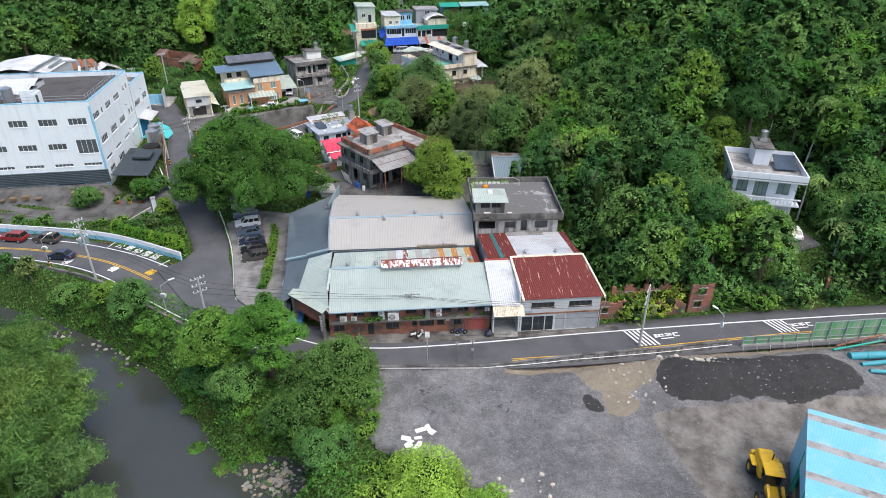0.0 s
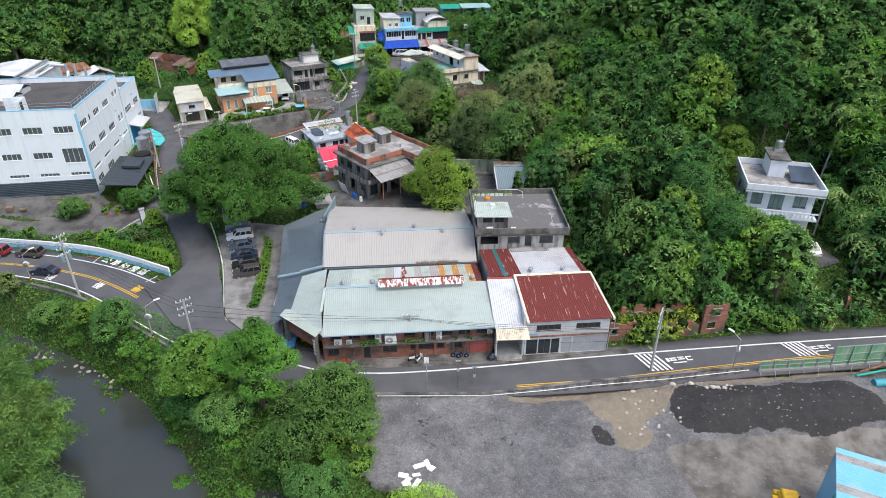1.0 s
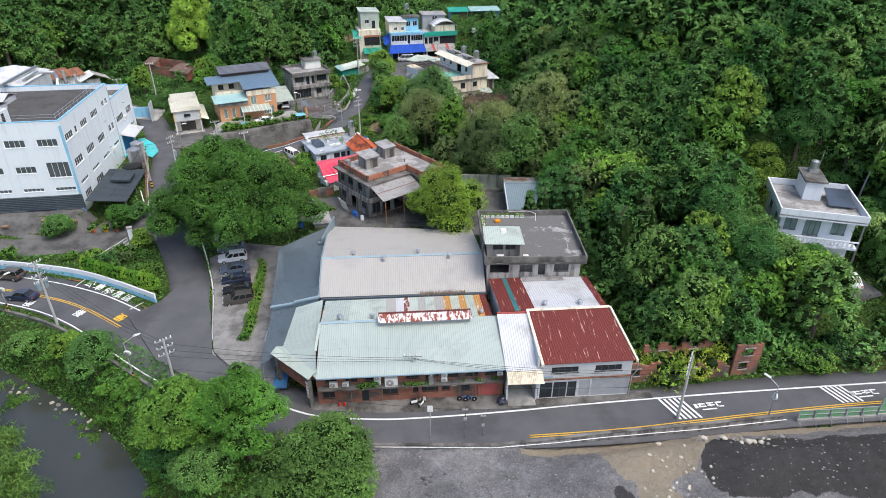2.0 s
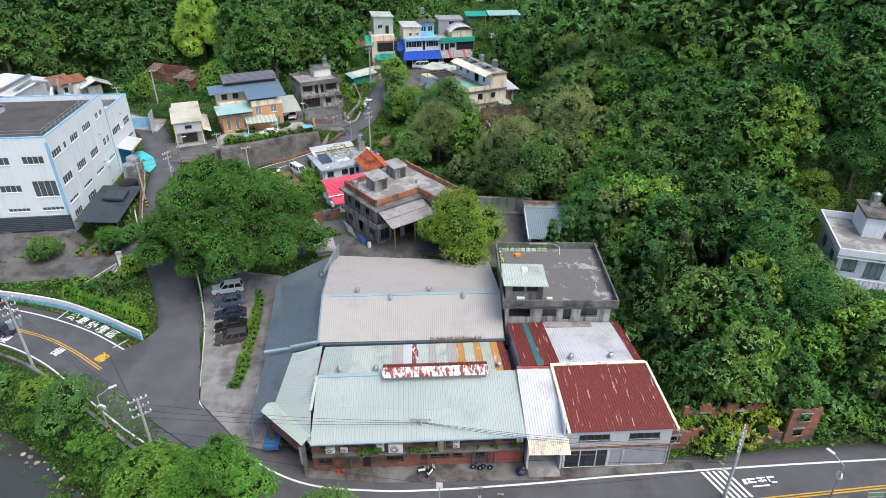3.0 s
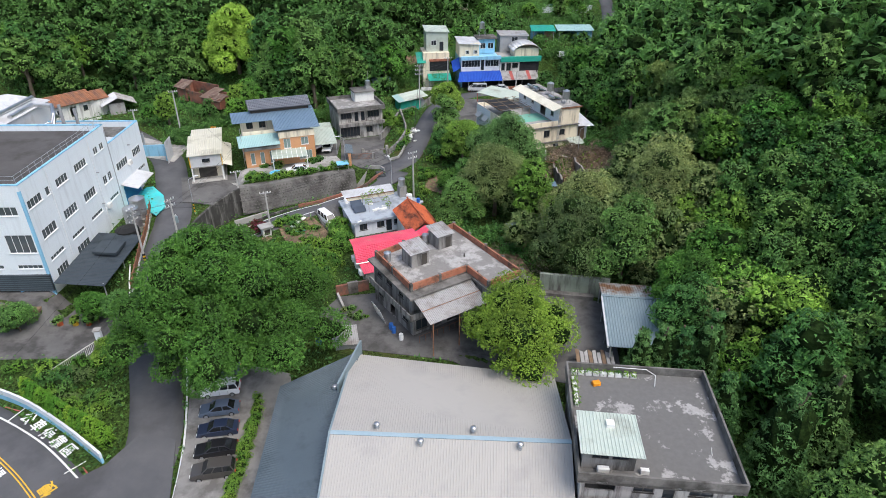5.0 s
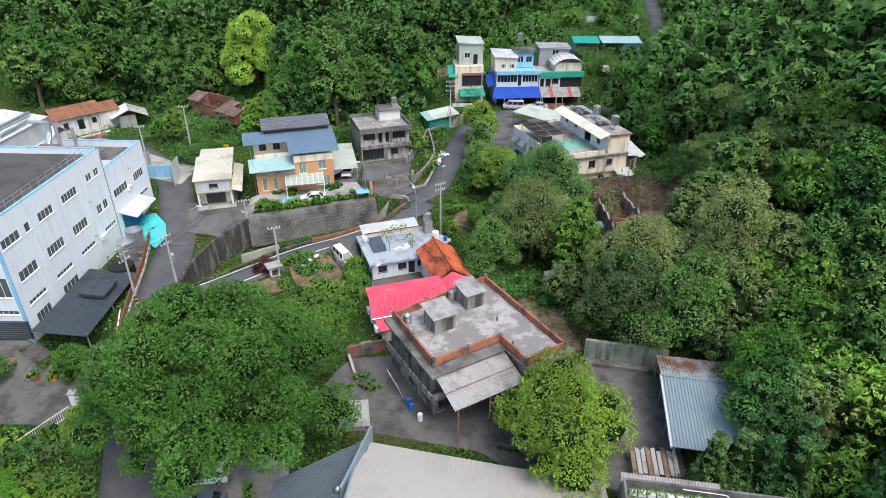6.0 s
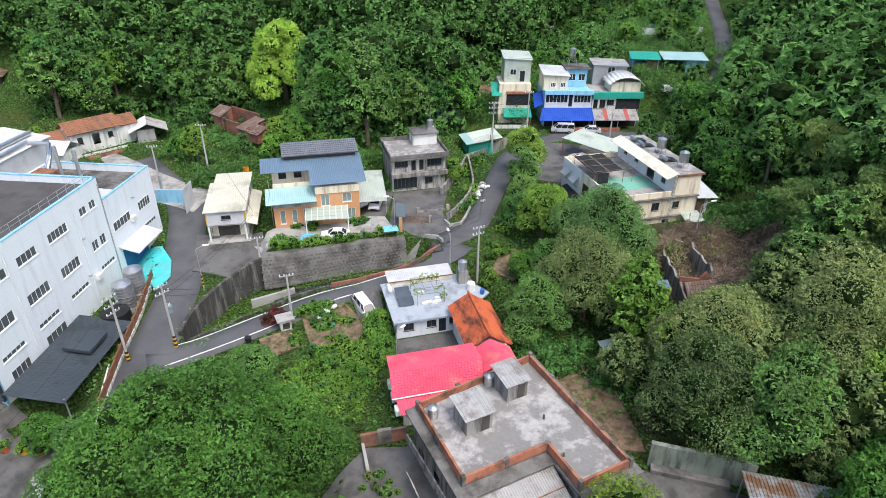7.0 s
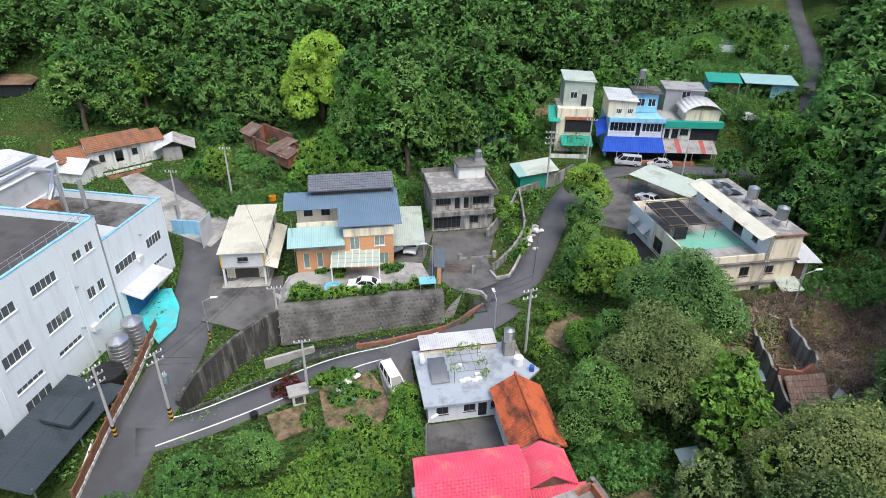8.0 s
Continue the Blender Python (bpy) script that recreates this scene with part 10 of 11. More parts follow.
stream_edge()
cover("bank_grass", 90000, lambda x, y: (seg_dist(x, y, RIVER)[0] > 5.6) & (seg_dist(x, y, RIVER)[0] < 15) & (y < 82) & (x < -6), 0.2, "grass", "bright green creepers on the stream bank", 72, (-90, -8, 30, 90), 0.7)
cover("yard_weeds", 9000, lambda x, y: (seg_dist(x, y, [(-11.5, 61), (-11, 54), (-7.5, 48.5), (0, 45), (8, 39)])[0] < 2.2), 0.22, "grass", "yellow-green weeds along the gravel edge", 73, (-15, 12, 34, 63), 0.7, aspect=0.5)
cover("channel_weeds", 5000, lambda x, y: (seg_dist(x, y, CHANNEL[2:])[0] < 3.0), 0.2, "grass", "green weeds in the sunken channel", 74, (-58, -36, 128, 152), 0.5, aspect=0.5)
cover("garden_vines", 9000, lambda x, y: inside(x, y, [(-40, 122), (-27.5, 121), (-28.5, 131), (-33, 135.5), (-38, 131)]), 0.2, "grass", "lush green vines covering the garden", 77, (-41, -27, 120, 137), 0.9)
cover("dead_brush", 34000, lambda x, y: (np.hypot(x - 13, y - 157) < 9.5), 0.42, "dry_grass", "dry brown brush on the cleared slope", 75, (2, 24, 146, 168), 0.9, aspect=0.2)
cover("fallen_leaves", 5000, lambda x, y: (np.hypot(x + 3, y - 130) < 7), 0.12, "dry_grass", "fallen brown leaves on bare earth", 76, (-12, 6, 122, 138), 0.1)
cover("brush_tangle", 16000, lambda x, y: (np.hypot(x - 13, y - 157) < 11) & (np.sin(x * 0.9) + np.cos(y * 0.8 + x * 0.4) > -0.2), 0.5, "bark", "dark tangled dead vines on the cleared slope", 78, (1, 25, 145, 169), 1.3, 1.5, aspect=0.12)
cover("slope_creepers", 5000, lambda x, y: (np.hypot(x - 13, y - 157) < 11) & (np.sin(x * 0.6 + 1) * np.cos(y * 0.7) > 0.25), 0.24, "leaf_hedge", "green creepers spreading over the cleared slope", 79, (1, 25, 145, 169), 1.0)


# ---- vehicles ----
def paint(name, c, rough=0.3):
    m, nt, b = nodes(name)
    co = coords(nt)
    nt.links.new(mix(nt, noise_tex(nt, co, 3.0, 4), tuple(0.88 * v for v in c), tuple(1.1 * v for v in c)), b.inputs["Base Color"])
    b.inputs["Roughness"].default_value = rough
    b.inputs["Coat Weight"].default_value = 0.5
    b.inputs["Coat Roughness"].default_value = 0.08
    return m


PAINT = {k: paint("car_" + k, c) for k, c in {"white": (0.78, 0.78, 0.77), "black": (0.012, 0.012, 0.014), "navy": (0.02, 0.03, 0.06), "slate": (0.1, 0.13, 0.18), "grey": (0.13, 0.135, 0.14), "brown": (0.06, 0.055, 0.05), "red": (0.22, 0.012, 0.018), "silver": (0.5, 0.51, 0.52), "blue": (0.06, 0.2, 0.42)}.items()}
SHAPES = {
    "sedan": (4.5, 1.76, [(-2.2, 0.3), (2.1, 0.28), (2.25, 0.5), (2.12, 0.74), (1.15, 0.92), (-1.55, 0.98), (-2.15, 0.94), (-2.26, 0.6)], (-1.75, 1.05, 0.93), (-1.05, 0.3, 1.42)),
    "suv": (4.6, 1.86, [(-2.2, 0.36), (2.1, 0.34), (2.28, 0.6), (2.18, 0.92), (1.2, 1.06), (-1.7, 1.1), (-2.22, 1.06), (-2.3, 0.7)], (-2.15, 1.1, 1.05), (-1.85, 0.4, 1.66)),
    "van": (4.7, 1.78, [(-2.25, 0.36), (2.2, 0.34), (2.36, 0.6), (2.28, 0.95), (1.75, 1.12), (-1.8, 1.14), (-2.32, 1.1), (-2.36, 0.7)], (-2.3, 1.75, 1.1), (-2.2, 1.0, 1.85)),
}


def car(x, y, z, yaw, shape, colour, label, group=""):
    """A car with its front towards its own +x."""
    length, w, prof, lo, hi = SHAPES[shape]
    t = thing("car" if shape != "van" else "van", x, y, z, yaw, label, "car" if shape != "van" else "van", group)
    mat = PAINT[colour]
    bm = bmesh.new()
    rows = [[bm.verts.new((px, s * (w / 2 - (0.07 if pz > 0.8 else 0.0)), pz)) for px, pz in prof] for s in (-1, 1)]
    bm.faces.new(rows[0])
    bm.faces.new(rows[1][::-1])
    n = len(prof)
    for i in range(n):
        bm.faces.new((rows[0][i], rows[1][i], rows[1][(i + 1) % n], rows[0][(i + 1) % n]))
    bmesh.ops.bevel(bm, geom=list(bm.edges), offset=0.06, segments=2, affect="EDGES", profile=0.5)
    part("body", bm, mat, t, smooth=False)
    a, b = w / 2 - 0.1, w / 2 - 0.26
    lower = [(lo[0], -a, lo[2]), (lo[1], -a, lo[2]), (lo[1], a, lo[2]), (lo[0], a, lo[2])]
    upper = [(hi[0], -b, hi[2]), (hi[1], -b, hi[2]), (hi[1], b, hi[2]), (hi[0], b, hi[2])]
    bm = bmesh.new()
    hexa(bm, lower + upper)
    part("cabin_glass", bm, "car_glass", t)
    bm = rbox(hi[0] - 0.06, hi[1] + 0.04, -b - 0.03, b + 0.03, hi[2] - 0.03, hi[2] + 0.06, 0.035)
    part("roof", bm, mat, t)
    bm = bmesh.new()
    for p, q in zip(lower, upper):
        tube(bm, p, q, 0.055, n=5)
    mids = (0.45,) if shape == "sedan" else (0.35, 0.68)
    for k in mids:
        for s in (-1, 1):
            tube(bm, (lo[0] + (lo[1] - lo[0]) * k, s * a, lo[2]), (hi[0] + (hi[1] - hi[0]) * k, s * b, hi[2]), 0.05, n=5)
    part("pillars", bm, mat, t)
    for wx in (-1.38, 1.4):
        for s in (-1, 1):
            wh = part("wheel", tubes(((wx, s * (w / 2 - 0.2), 0.32), (wx, s * (w / 2 + 0.01), 0.32), 0.32), n=14), "black", t)
            part("rim", tubes(((wx, s * (w / 2 - 0.02), 0.32), (wx, s * (w / 2 + 0.02), 0.32), 0.2), n=10), "galv", wh)
    top = prof[3][1]
    for s in (-1, 1):
        part("headlight", rbox(prof[3][0] - 0.12, prof[3][0] + 0.1, s * w * 0.36 - 0.2, s * w * 0.36 + 0.2, top - 0.2, top - 0.06, 0.03), "white_plastic", t)
        part("tail_light", rbox(prof[6][0] - 0.1, prof[6][0] + 0.06, s * w * 0.38 - 0.14, s * w * 0.38 + 0.14, top - 0.12, top + 0.08, 0.03), "red", t)
        part("mirror", rbox(lo[1] - 0.35, lo[1] - 0.15, s * (w / 2 + 0.06) - 0.1, s * (w / 2 + 0.06) + 0.1, lo[2] + 0.02, lo[2] + 0.16, 0.03), mat, t)
    part("grille", boxes((prof[2][0] - 0.06, prof[2][0] + 0.03, -0.55, 0.55, 0.42, 0.58)), "black", t)
    part("door_seam", boxes(*[(k, k + 0.015, s * (w / 2) - 0.006, s * (w / 2) + 0.006, 0.42, 0.9) for k in (-0.95, 0.02, 1.0) for s in (-1, 1)]), "black", t)
    return t


for i, (shape, colour, word) in enumerate((("suv", "brown", "dark grey-brown"), ("sedan", "black", "black"), ("sedan", "navy", "dark navy"), ("sedan", "slate", "blue-grey"), ("suv", "white", "white"), ("sedan", "slate", "grey-blue"), ("suv", "grey", "grey"), ("sedan", "black", "black"))):
    cx, cy = -31.1 - 1.05 * i, 89.4 + 2.75 * i
    car(cx, cy, hgt(cx, cy) + 0.1, 197, shape, colour, f"{word} {'hatchback' if shape == 'suv' else 'saloon'} car parked on the concrete strip", "cars parked in a row")
car(-75.2, 96.1, 0.08, 172, "suv", "red", "dark red car parked beside the blue wall")
car(-69.2, 95.6, 0.08, 172, "suv", "brown", "brownish grey car parked beside the blue wall")
car(-63.7, 89.9, 0.08, 172, "sedan", "navy", "dark car on the asphalt road")
car(-34.3, 141.4, hgt(-34.3, 141.4) + 0.1, -46, "van", "white", "white minivan parked beside the garden")
car(-43.4, 153.5, hgt(-43.6, 153.3) + 0.08, 196, "sedan", "white", "white saloon car under the glazed porch")
car(-40.8, 164.5, hgt(-40.8, 164.5) + 0.08, -80, "suv", "white", "white car standing in the carport")
car(-13.5, 202.6, hgt(-13.5, 202.6) + 0.1, 186, "van", "silver", "silver van under the blue awning")
car(-8.0, 203.8, hgt(-8.0, 203.8) + 0.1, 186, "sedan", "silver", "silver car under the white awning")
car(-9.0, 188.2, hgt(-9, 188.2) + 0.1, 146, "sedan", "white", "white car under the green carport")
car(55.0, 86.4, hgt(55, 86.4) + 0.1, 80, "sedan", "white", "white car on the drive before the villa")


def truck(x, y, z, yaw, colour, label):
    t = thing("truck", x, y, z, yaw, label, "truck")
    part("cab", rbox(0.9, 2.5, -0.8, 0.8, 0.5, 1.9, 0.12, 2), PAINT[colour], t)
    bm = bmesh.new()
    hexa(bm, [(2.2, -0.7, 1.15), (2.53, -0.7, 1.15), (2.53, 0.7, 1.15), (2.2, 0.7, 1.15), (2.1, -0.66, 1.75), (2.5, -0.66, 1.75), (2.5, 0.66, 1.75), (2.1, 0.66, 1.75)])
    part("windscreen", bm, "car_glass", t)
    part("bed", boxes((-2.4, 0.8, -0.82, 0.82, 0.65, 0.78), (-2.4, 0.8, -0.82, -0.77, 0.78, 1.15), (-2.4, 0.8, 0.77, 0.82, 0.78, 1.15), (-2.4, -2.34, -0.77, 0.77, 0.78, 1.15), (0.74, 0.8, -0.77, 0.77, 0.78, 1.4)), PAINT[colour], t)
    for wx in (-1.5, 1.6):
        for s in (-1, 1):
            wh = part("wheel", tubes(((wx, s * 0.62, 0.34), (wx, s * 0.84, 0.34), 0.34), n=14), "black", t)
            part("rim", tubes(((wx, s * 0.82, 0.34), (wx, s * 0.86, 0.34), 0.18), n=10), "galv", wh)


truck(-20.6, 72.6, 0.1, 95, "blue", "small blue flatbed truck beside the workshop")
truck(9.0, 226.0, hgt(9, 226), 200, "white", "white flatbed truck before the green shed")


# ---- poles, lamps and cables ----
def striped(parent, x, y, z0, r):
    """Yellow and black warning bands round a post's foot."""
    for i in range(6):
        part("band", tubes(((x, y, z0 + 0.3 * i), (x, y, z0 + 0.3 * i + 0.29), r), n=10), "yellow" if i % 2 == 0 else "black", parent)


def utility_pole(x, y, z, h, yaw, label, arms=3, transformer=False, stripes=False, width=1.8):
    t = thing("utility_pole", x, y, z, yaw, label, "pole", "utility poles")
    part("pole", tubes(((0, 0, -0.6), (0, 0, h), 0.19, 0.11), n=10), "pole", t)
    for i in range(arms):
        zz = h - 0.3 - 0.95 * i
        arm = part("crossarm", boxes((-width / 2, width / 2, 0.1, 0.2, zz - 0.05, zz + 0.05)), "galv", t)
        for k in (-0.46, -0.16, 0.2, 0.46):
            part("insulator", tubes(((k * width, 0.15, zz + 0.05), (k * width, 0.15, zz + 0.2), 0.05, 0.09), ((k * width, 0.15, zz + 0.2), (k * width, 0.15, zz + 0.32), 0.09, 0.04), n=7), "white_plastic", arm)
    if transformer:
        for k in ((-0.5, 0.5) if transformer == 2 else (0.45,)):
            tr = part("transformer", tubes(((k, 0.1, h - 4.2), (k, 0.1, h - 3.2), 0.3), ((k, 0.1, h - 3.2), (k, 0.1, h - 3.1), 0.3, 0.2), n=12), "light_sheet", t)
            part("bushing", tubes(((k - 0.1, 0.1, h - 3.1), (k - 0.1, 0.1, h - 2.85), 0.05), ((k + 0.1, 0.1, h - 3.1), (k + 0.1, 0.1, h - 2.85), 0.05), n=6), "white_plastic", tr)
    if stripes:
        striped(t, 0, 0, 0.05, 0.215)
    return t


def street_lamp(x, y, z, h, yaw, label, reach=1.2, mirror=False, stripes=False):
    t = thing("street_lamp", x, y, z, yaw, label, "street lamp", "street lamps")
    part("pole", tubes(((0, 0, -0.4), (0, 0, h), 0.08, 0.055), ((0, 0, h), (reach, 0, h + 0.45), 0.05, 0.04)), "galv", t)
    hd = part("lamp_head", rbox(reach - 0.1, reach + 0.75, -0.16, 0.16, h + 0.42, h + 0.56, 0.05), "white_plastic", t)
    part("lens", boxes((reach + 0.1, reach + 0.65, -0.11, 0.11, h + 0.395, h + 0.418)), "curtain_glass", hd)
    if mirror:
        m = part("traffic_mirror", tubes(((0.1, -0.05, h - 1.5), (0.02, -0.16, h - 1.52), 0.45, 0.42), n=18), "white_plastic", t)
        part("mirror_glass", tubes(((0.02, -0.17, h - 1.52), (0.01, -0.2, h - 1.52), 0.38, 0.3), n=18), "steel", m)
    if stripes:
        striped(t, 0, 0, 0.0, 0.1)


utility_pole(26.4, 66.6, -0.2, 9.4, 62, "concrete utility pole with crossarms beside the road", 3)
utility_pole(-31.4, 67.5, -0.4, 10.6, 38, "concrete utility pole with crossarms at the corner", 3)
utility_pole(-54.6, 83.0, -0.3, 11.0, 60, "concrete utility pole with crossarms and transformers", 4, 2)
utility_pole(-4.2, 70.0, 0, 6.2, 0, "slender white utility pole before the workshop", 1, width=2.2)
utility_pole(-54.1, 127.8, 3.0, 9.2, 70, "concrete utility pole with a blue-grey transformer", 2, 1, True)
utility_pole(-58.0, 124.0, 2.7, 9.6, 80, "concrete utility pole with crossarms and striped foot", 3, 0, True)
utility_pole(-20.8, 151.2, hgt(-20.8, 151.2), 9.0, 40, "concrete utility pole beside the bridge", 2)
utility_pole(-42.9, 136.9, hgt(-42.9, 136.9), 6.8, 30, "short concrete pole beside the lane", 1)
utility_pole(-51.9, 145.6, hgt(-51.9, 145.6), 8.4, 30, "weathered concrete pole at the wall's corner", 1)
utility_pole(-74.7, 169.0, hgt(-74.7, 169), 9.0, 20, "concrete utility pole in the weeds", 1)
utility_pole(-80.4, 162.6, hgt(-80.4, 162.6), 8.0, 20, "concrete utility pole behind the factory", 1)
utility_pole(-25.8, 189.0, hgt(-25.8, 189), 11.0, 20, "concrete utility pole with crossarms beside the lane", 3)
utility_pole(-20.5, 199.0, hgt(-20.5, 199), 9.0, 10, "concrete utility pole before the houses", 1)
utility_pole(-4.0, 201.2, hgt(-4, 201.2), 5.4, 10, "short concrete pole before the awning", 0)
street_lamp(-38.9, 72.0, -0.2, 6.2, 40, "grey street lamp with a round traffic mirror", 1.3, True, True)
street_lamp(-63.6, 86.4, -0.2, 5.6, 60, "grey street lamp with a round traffic mirror", 1.2, True, True)
street_lamp(37.0, 67.0, 0.4, 4.2, 120, "grey street lamp with a round traffic mirror", 1.2, True)
street_lamp(-57.2, 139.0, 4.4, 6.0, 30, "dark street lamp with a striped foot", 1.0, False, True)
street_lamp(-27.0, 132.8, hgt(-27, 132.8), 4.2, 60, "slender white lamp in the courtyard", 0.8)
street_lamp(-35.2, 157.6, 6.8, 5.4, 200, "slender lamp post on the forecourt", 0.8)
street_lamp(9.0, 163.0, hgt(9, 163), 4.4, 30, "leaning street lamp on the bare slope", 1.5)
street_lamp(-24.6, 150.2, hgt(-24.6, 150.2), 5.0, 120, "slender street lamp beside the bridge", 1.0)
for x, y, h, k in ((-2.0, 63.3, 4.2, 0), (1.8, 63.3, 4.4, 1), (3.8, 63.6, 3.2, 1)):
    t = thing("sign_post", x, y, 0, 0, "grey metal post with a small plain sign" if k == 0 else "grey metal post with small boxes", "sign")
    part("post", tubes(((0, 0, -0.3), (0, 0, h), 0.06)), "galv" if k == 0 else "dark_concrete", t)
    if k == 0:
        part("sign", rbox(-0.3, 0.3, -0.04, 0.0, h - 0.3, h + 0.6, 0.015), "white_plastic", t)
    else:
        part("box", rbox(-0.16, 0.16, -0.14, 0.1, h - 1.7, h - 1.3, 0.02), "galv", t)
        part("head", boxes((-0.3, 0.3, -0.06, 0.06, h - 0.2, h - 0.05)), "galv", t)


def cable(p, q, sag, r=0.022):
    bm = bmesh.new()
    pts = []
    for i in range(13):
        k = i / 12
        v = Vector(p).lerp(Vector(q), k)
        pts.append(v - Vector((0, 0, sag * 4 * k * (1 - k))))
    path_tube(bm, pts, r, 4)
    tagged(part("cable", bm, "black"), "thin black overhead cable between poles", "cable", "overhead cables")


A, B, C, D = (-31.4, 67.5), (-4.2, 70.0), (26.4, 66.6), (-54.6, 83.0)
for i in range(3):
    cable((*A, 9.6 - 0.9 * i), (B[0] + 0.5 * i - 0.5, B[1], 5.8 - 0.15 * i), 0.5)
    cable((B[0] + 0.5 * i - 0.5, B[1], 5.8 - 0.15 * i), (*C, 7.2 - 0.6 * i), 0.7)
    cable((*D, 10.2 - 0.9 * i), (A[0] + 0.4 * i, A[1], 9.8 - 0.9 * i), 0.9)
    cable((*C, 8.9 - 0.8 * i), (78, 76.5, 8.6 - 0.8 * i), 1.2)
    cable((*D, 10.6 - 0.9 * i), (-98, 97.5, 10.0 - 0.9 * i), 1.2)
cable((*A, 6.0), (*C, 5.0), 1.4)
cable((*A, 5.0), (1.8, 63.3, 4.2), 0.8)
cable((1.8, 63.3, 4.2), (26.4, 66.6, 4.4), 0.7)
cable((*D, 8.0), (-58.0, 124.0, 11.6), 1.2)
for i in range(2):
    cable((-58.0, 124.0, 11.8 - 0.9 * i), (-54.1, 127.8, 11.6 - 0.9 * i), 0.2)
    cable((-54.1, 127.8, 11.6 - 0.9 * i), (-42.9, 136.9, 9.4 - 0.3 * i), 0.5)
    cable((-42.9, 136.9, 9.4 - 0.3 * i), (-20.8, 151.2, 14.6 - 0.9 * i), 0.8)
    cable((-54.1, 127.8, 11.4 - 0.9 * i), (-51.9, 145.6, 13.6 - 0.4 * i), 0.6)
    cable((-20.8, 151.2, 14.6 - 0.9 * i), (-25.8, 189.0, 18.2 - 0.9 * i), 1.0)
    cable((-25.8, 189.0, 18.4 - 0.9 * i), (-20.5, 199.0, 17.6 - 0.5 * i), 0.4)
cable((-51.9, 145.6, 13.8), (-74.7, 169.0, 16.4), 0.8)


# ---- workshop front ----
FRONT = pose(-15.4, 68.36, 0, 0, 0, 5.2)


def at_front(u, v, z):
    """A place before the workshop's street wall: u along it, v out from it."""
    return tuple(FRONT @ Vector((u, -v, z)))


def air_conditioner(x, y, z, yaw, label, s=1.0):
    t = thing("air_conditioner", x, y, z, yaw, label, "air conditioner", "air conditioners")
    part("case", rbox(-0.42 * s, 0.42 * s, -0.32 * s, 0.0, 0, 0.68 * s, 0.03), "white_plastic", t)
    fan = part("fan_grille", tubes(((-0.08 * s, -0.325 * s, 0.34 * s), (-0.08 * s, -0.35 * s, 0.34 * s), 0.26 * s), n=14), "grey_sheet", t)
    part("hub", tubes(((-0.08 * s, -0.352 * s, 0.34 * s), (-0.08 * s, -0.37 * s, 0.34 * s), 0.07 * s), n=8), "white_plastic", fan)
    part("bracket", boxes((-0.4 * s, -0.34 * s, -0.3 * s, 0.05, -0.06, -0.004), (0.34 * s, 0.4 * s, -0.3 * s, 0.05, -0.06, -0.004)), "rust_metal", t)


for u, z, s in ((2.0, 2.82, 1.1), (3.4, 2.82, 0.9), (7.1, 2.82, 0.95), (7.1, 3.6, 0.95), (14.9, 2.82, 0.85), (14.9, 3.5, 0.85), (21.5, 3.3, 0.8)):
    air_conditioner(*at_front(u, 0.12, z), 5.2, "white air conditioner stained with rust on the workshop wall", s)
air_conditioner(*at_front(8.7, 0.2, 2.82), 2.3, "large white cooling unit with a fan on the ledge", 1.75)
t = thing("water_heater", *at_front(13.3, 0.45, 2.82), 2.3, "upright steel water heater on the mossy ledge", "water heater")
part("tank", tubes(((0, 0, 0), (0, 0, 1.3), 0.34), ((0, 0, 1.3), (0, 0, 1.5), 0.34, 0.1), n=14), "steel", t)
part("pipe", tubes(((0.3, 0, 0.2), (0.5, 0, 0.2), 0.03), ((0.5, 0, 0.2), (0.5, 0.3, 1.2), 0.03), n=5), "galv", t)
t = thing("meter_box", *at_front(16.1, 0.02, 1.9), 2.3, "small white meter box on brick wall", "box")
part("case", rbox(-0.25, 0.25, -0.15, 0.0, 0, 0.45, 0.02), "white_plastic", t)
part("door", boxes((-0.2, 0.2, -0.165, -0.152, 0.04, 0.41)), "pale_wall", t)
for u in (3.9, 7.5, 18.3):
    t = thing("downpipe", *at_front(u, 0.12, 0), 2.3, "dark grey downpipe on the workshop wall", "pipe", "downpipes")
    part("pipe", tubes(((0, 0, 0), (0, 0, 4.6), 0.06)), "dark_concrete", t)
    for z in (1.2, 3.4):
        part("clip", boxes((-0.09, 0.09, -0.07, 0.11, z, z + 0.06)), "rust_metal", t)
rng = np.random.default_rng(81)
for i in range(26):
    u = (5.0 + 0.28 * i) if i < 8 else rng.uniform(9.6, 22)
    p = at_front(u, rng.uniform(0.3, 0.7), 2.78)
    place_tree(BUSH[(1, 0, 2)[i % 3]], *p, i * 47, rng.uniform(0.22, 0.42) if i < 8 else rng.uniform(0.12, 0.26), "green weeds growing on the mossy ledge", "weeds", "ledge weeds", "weeds")


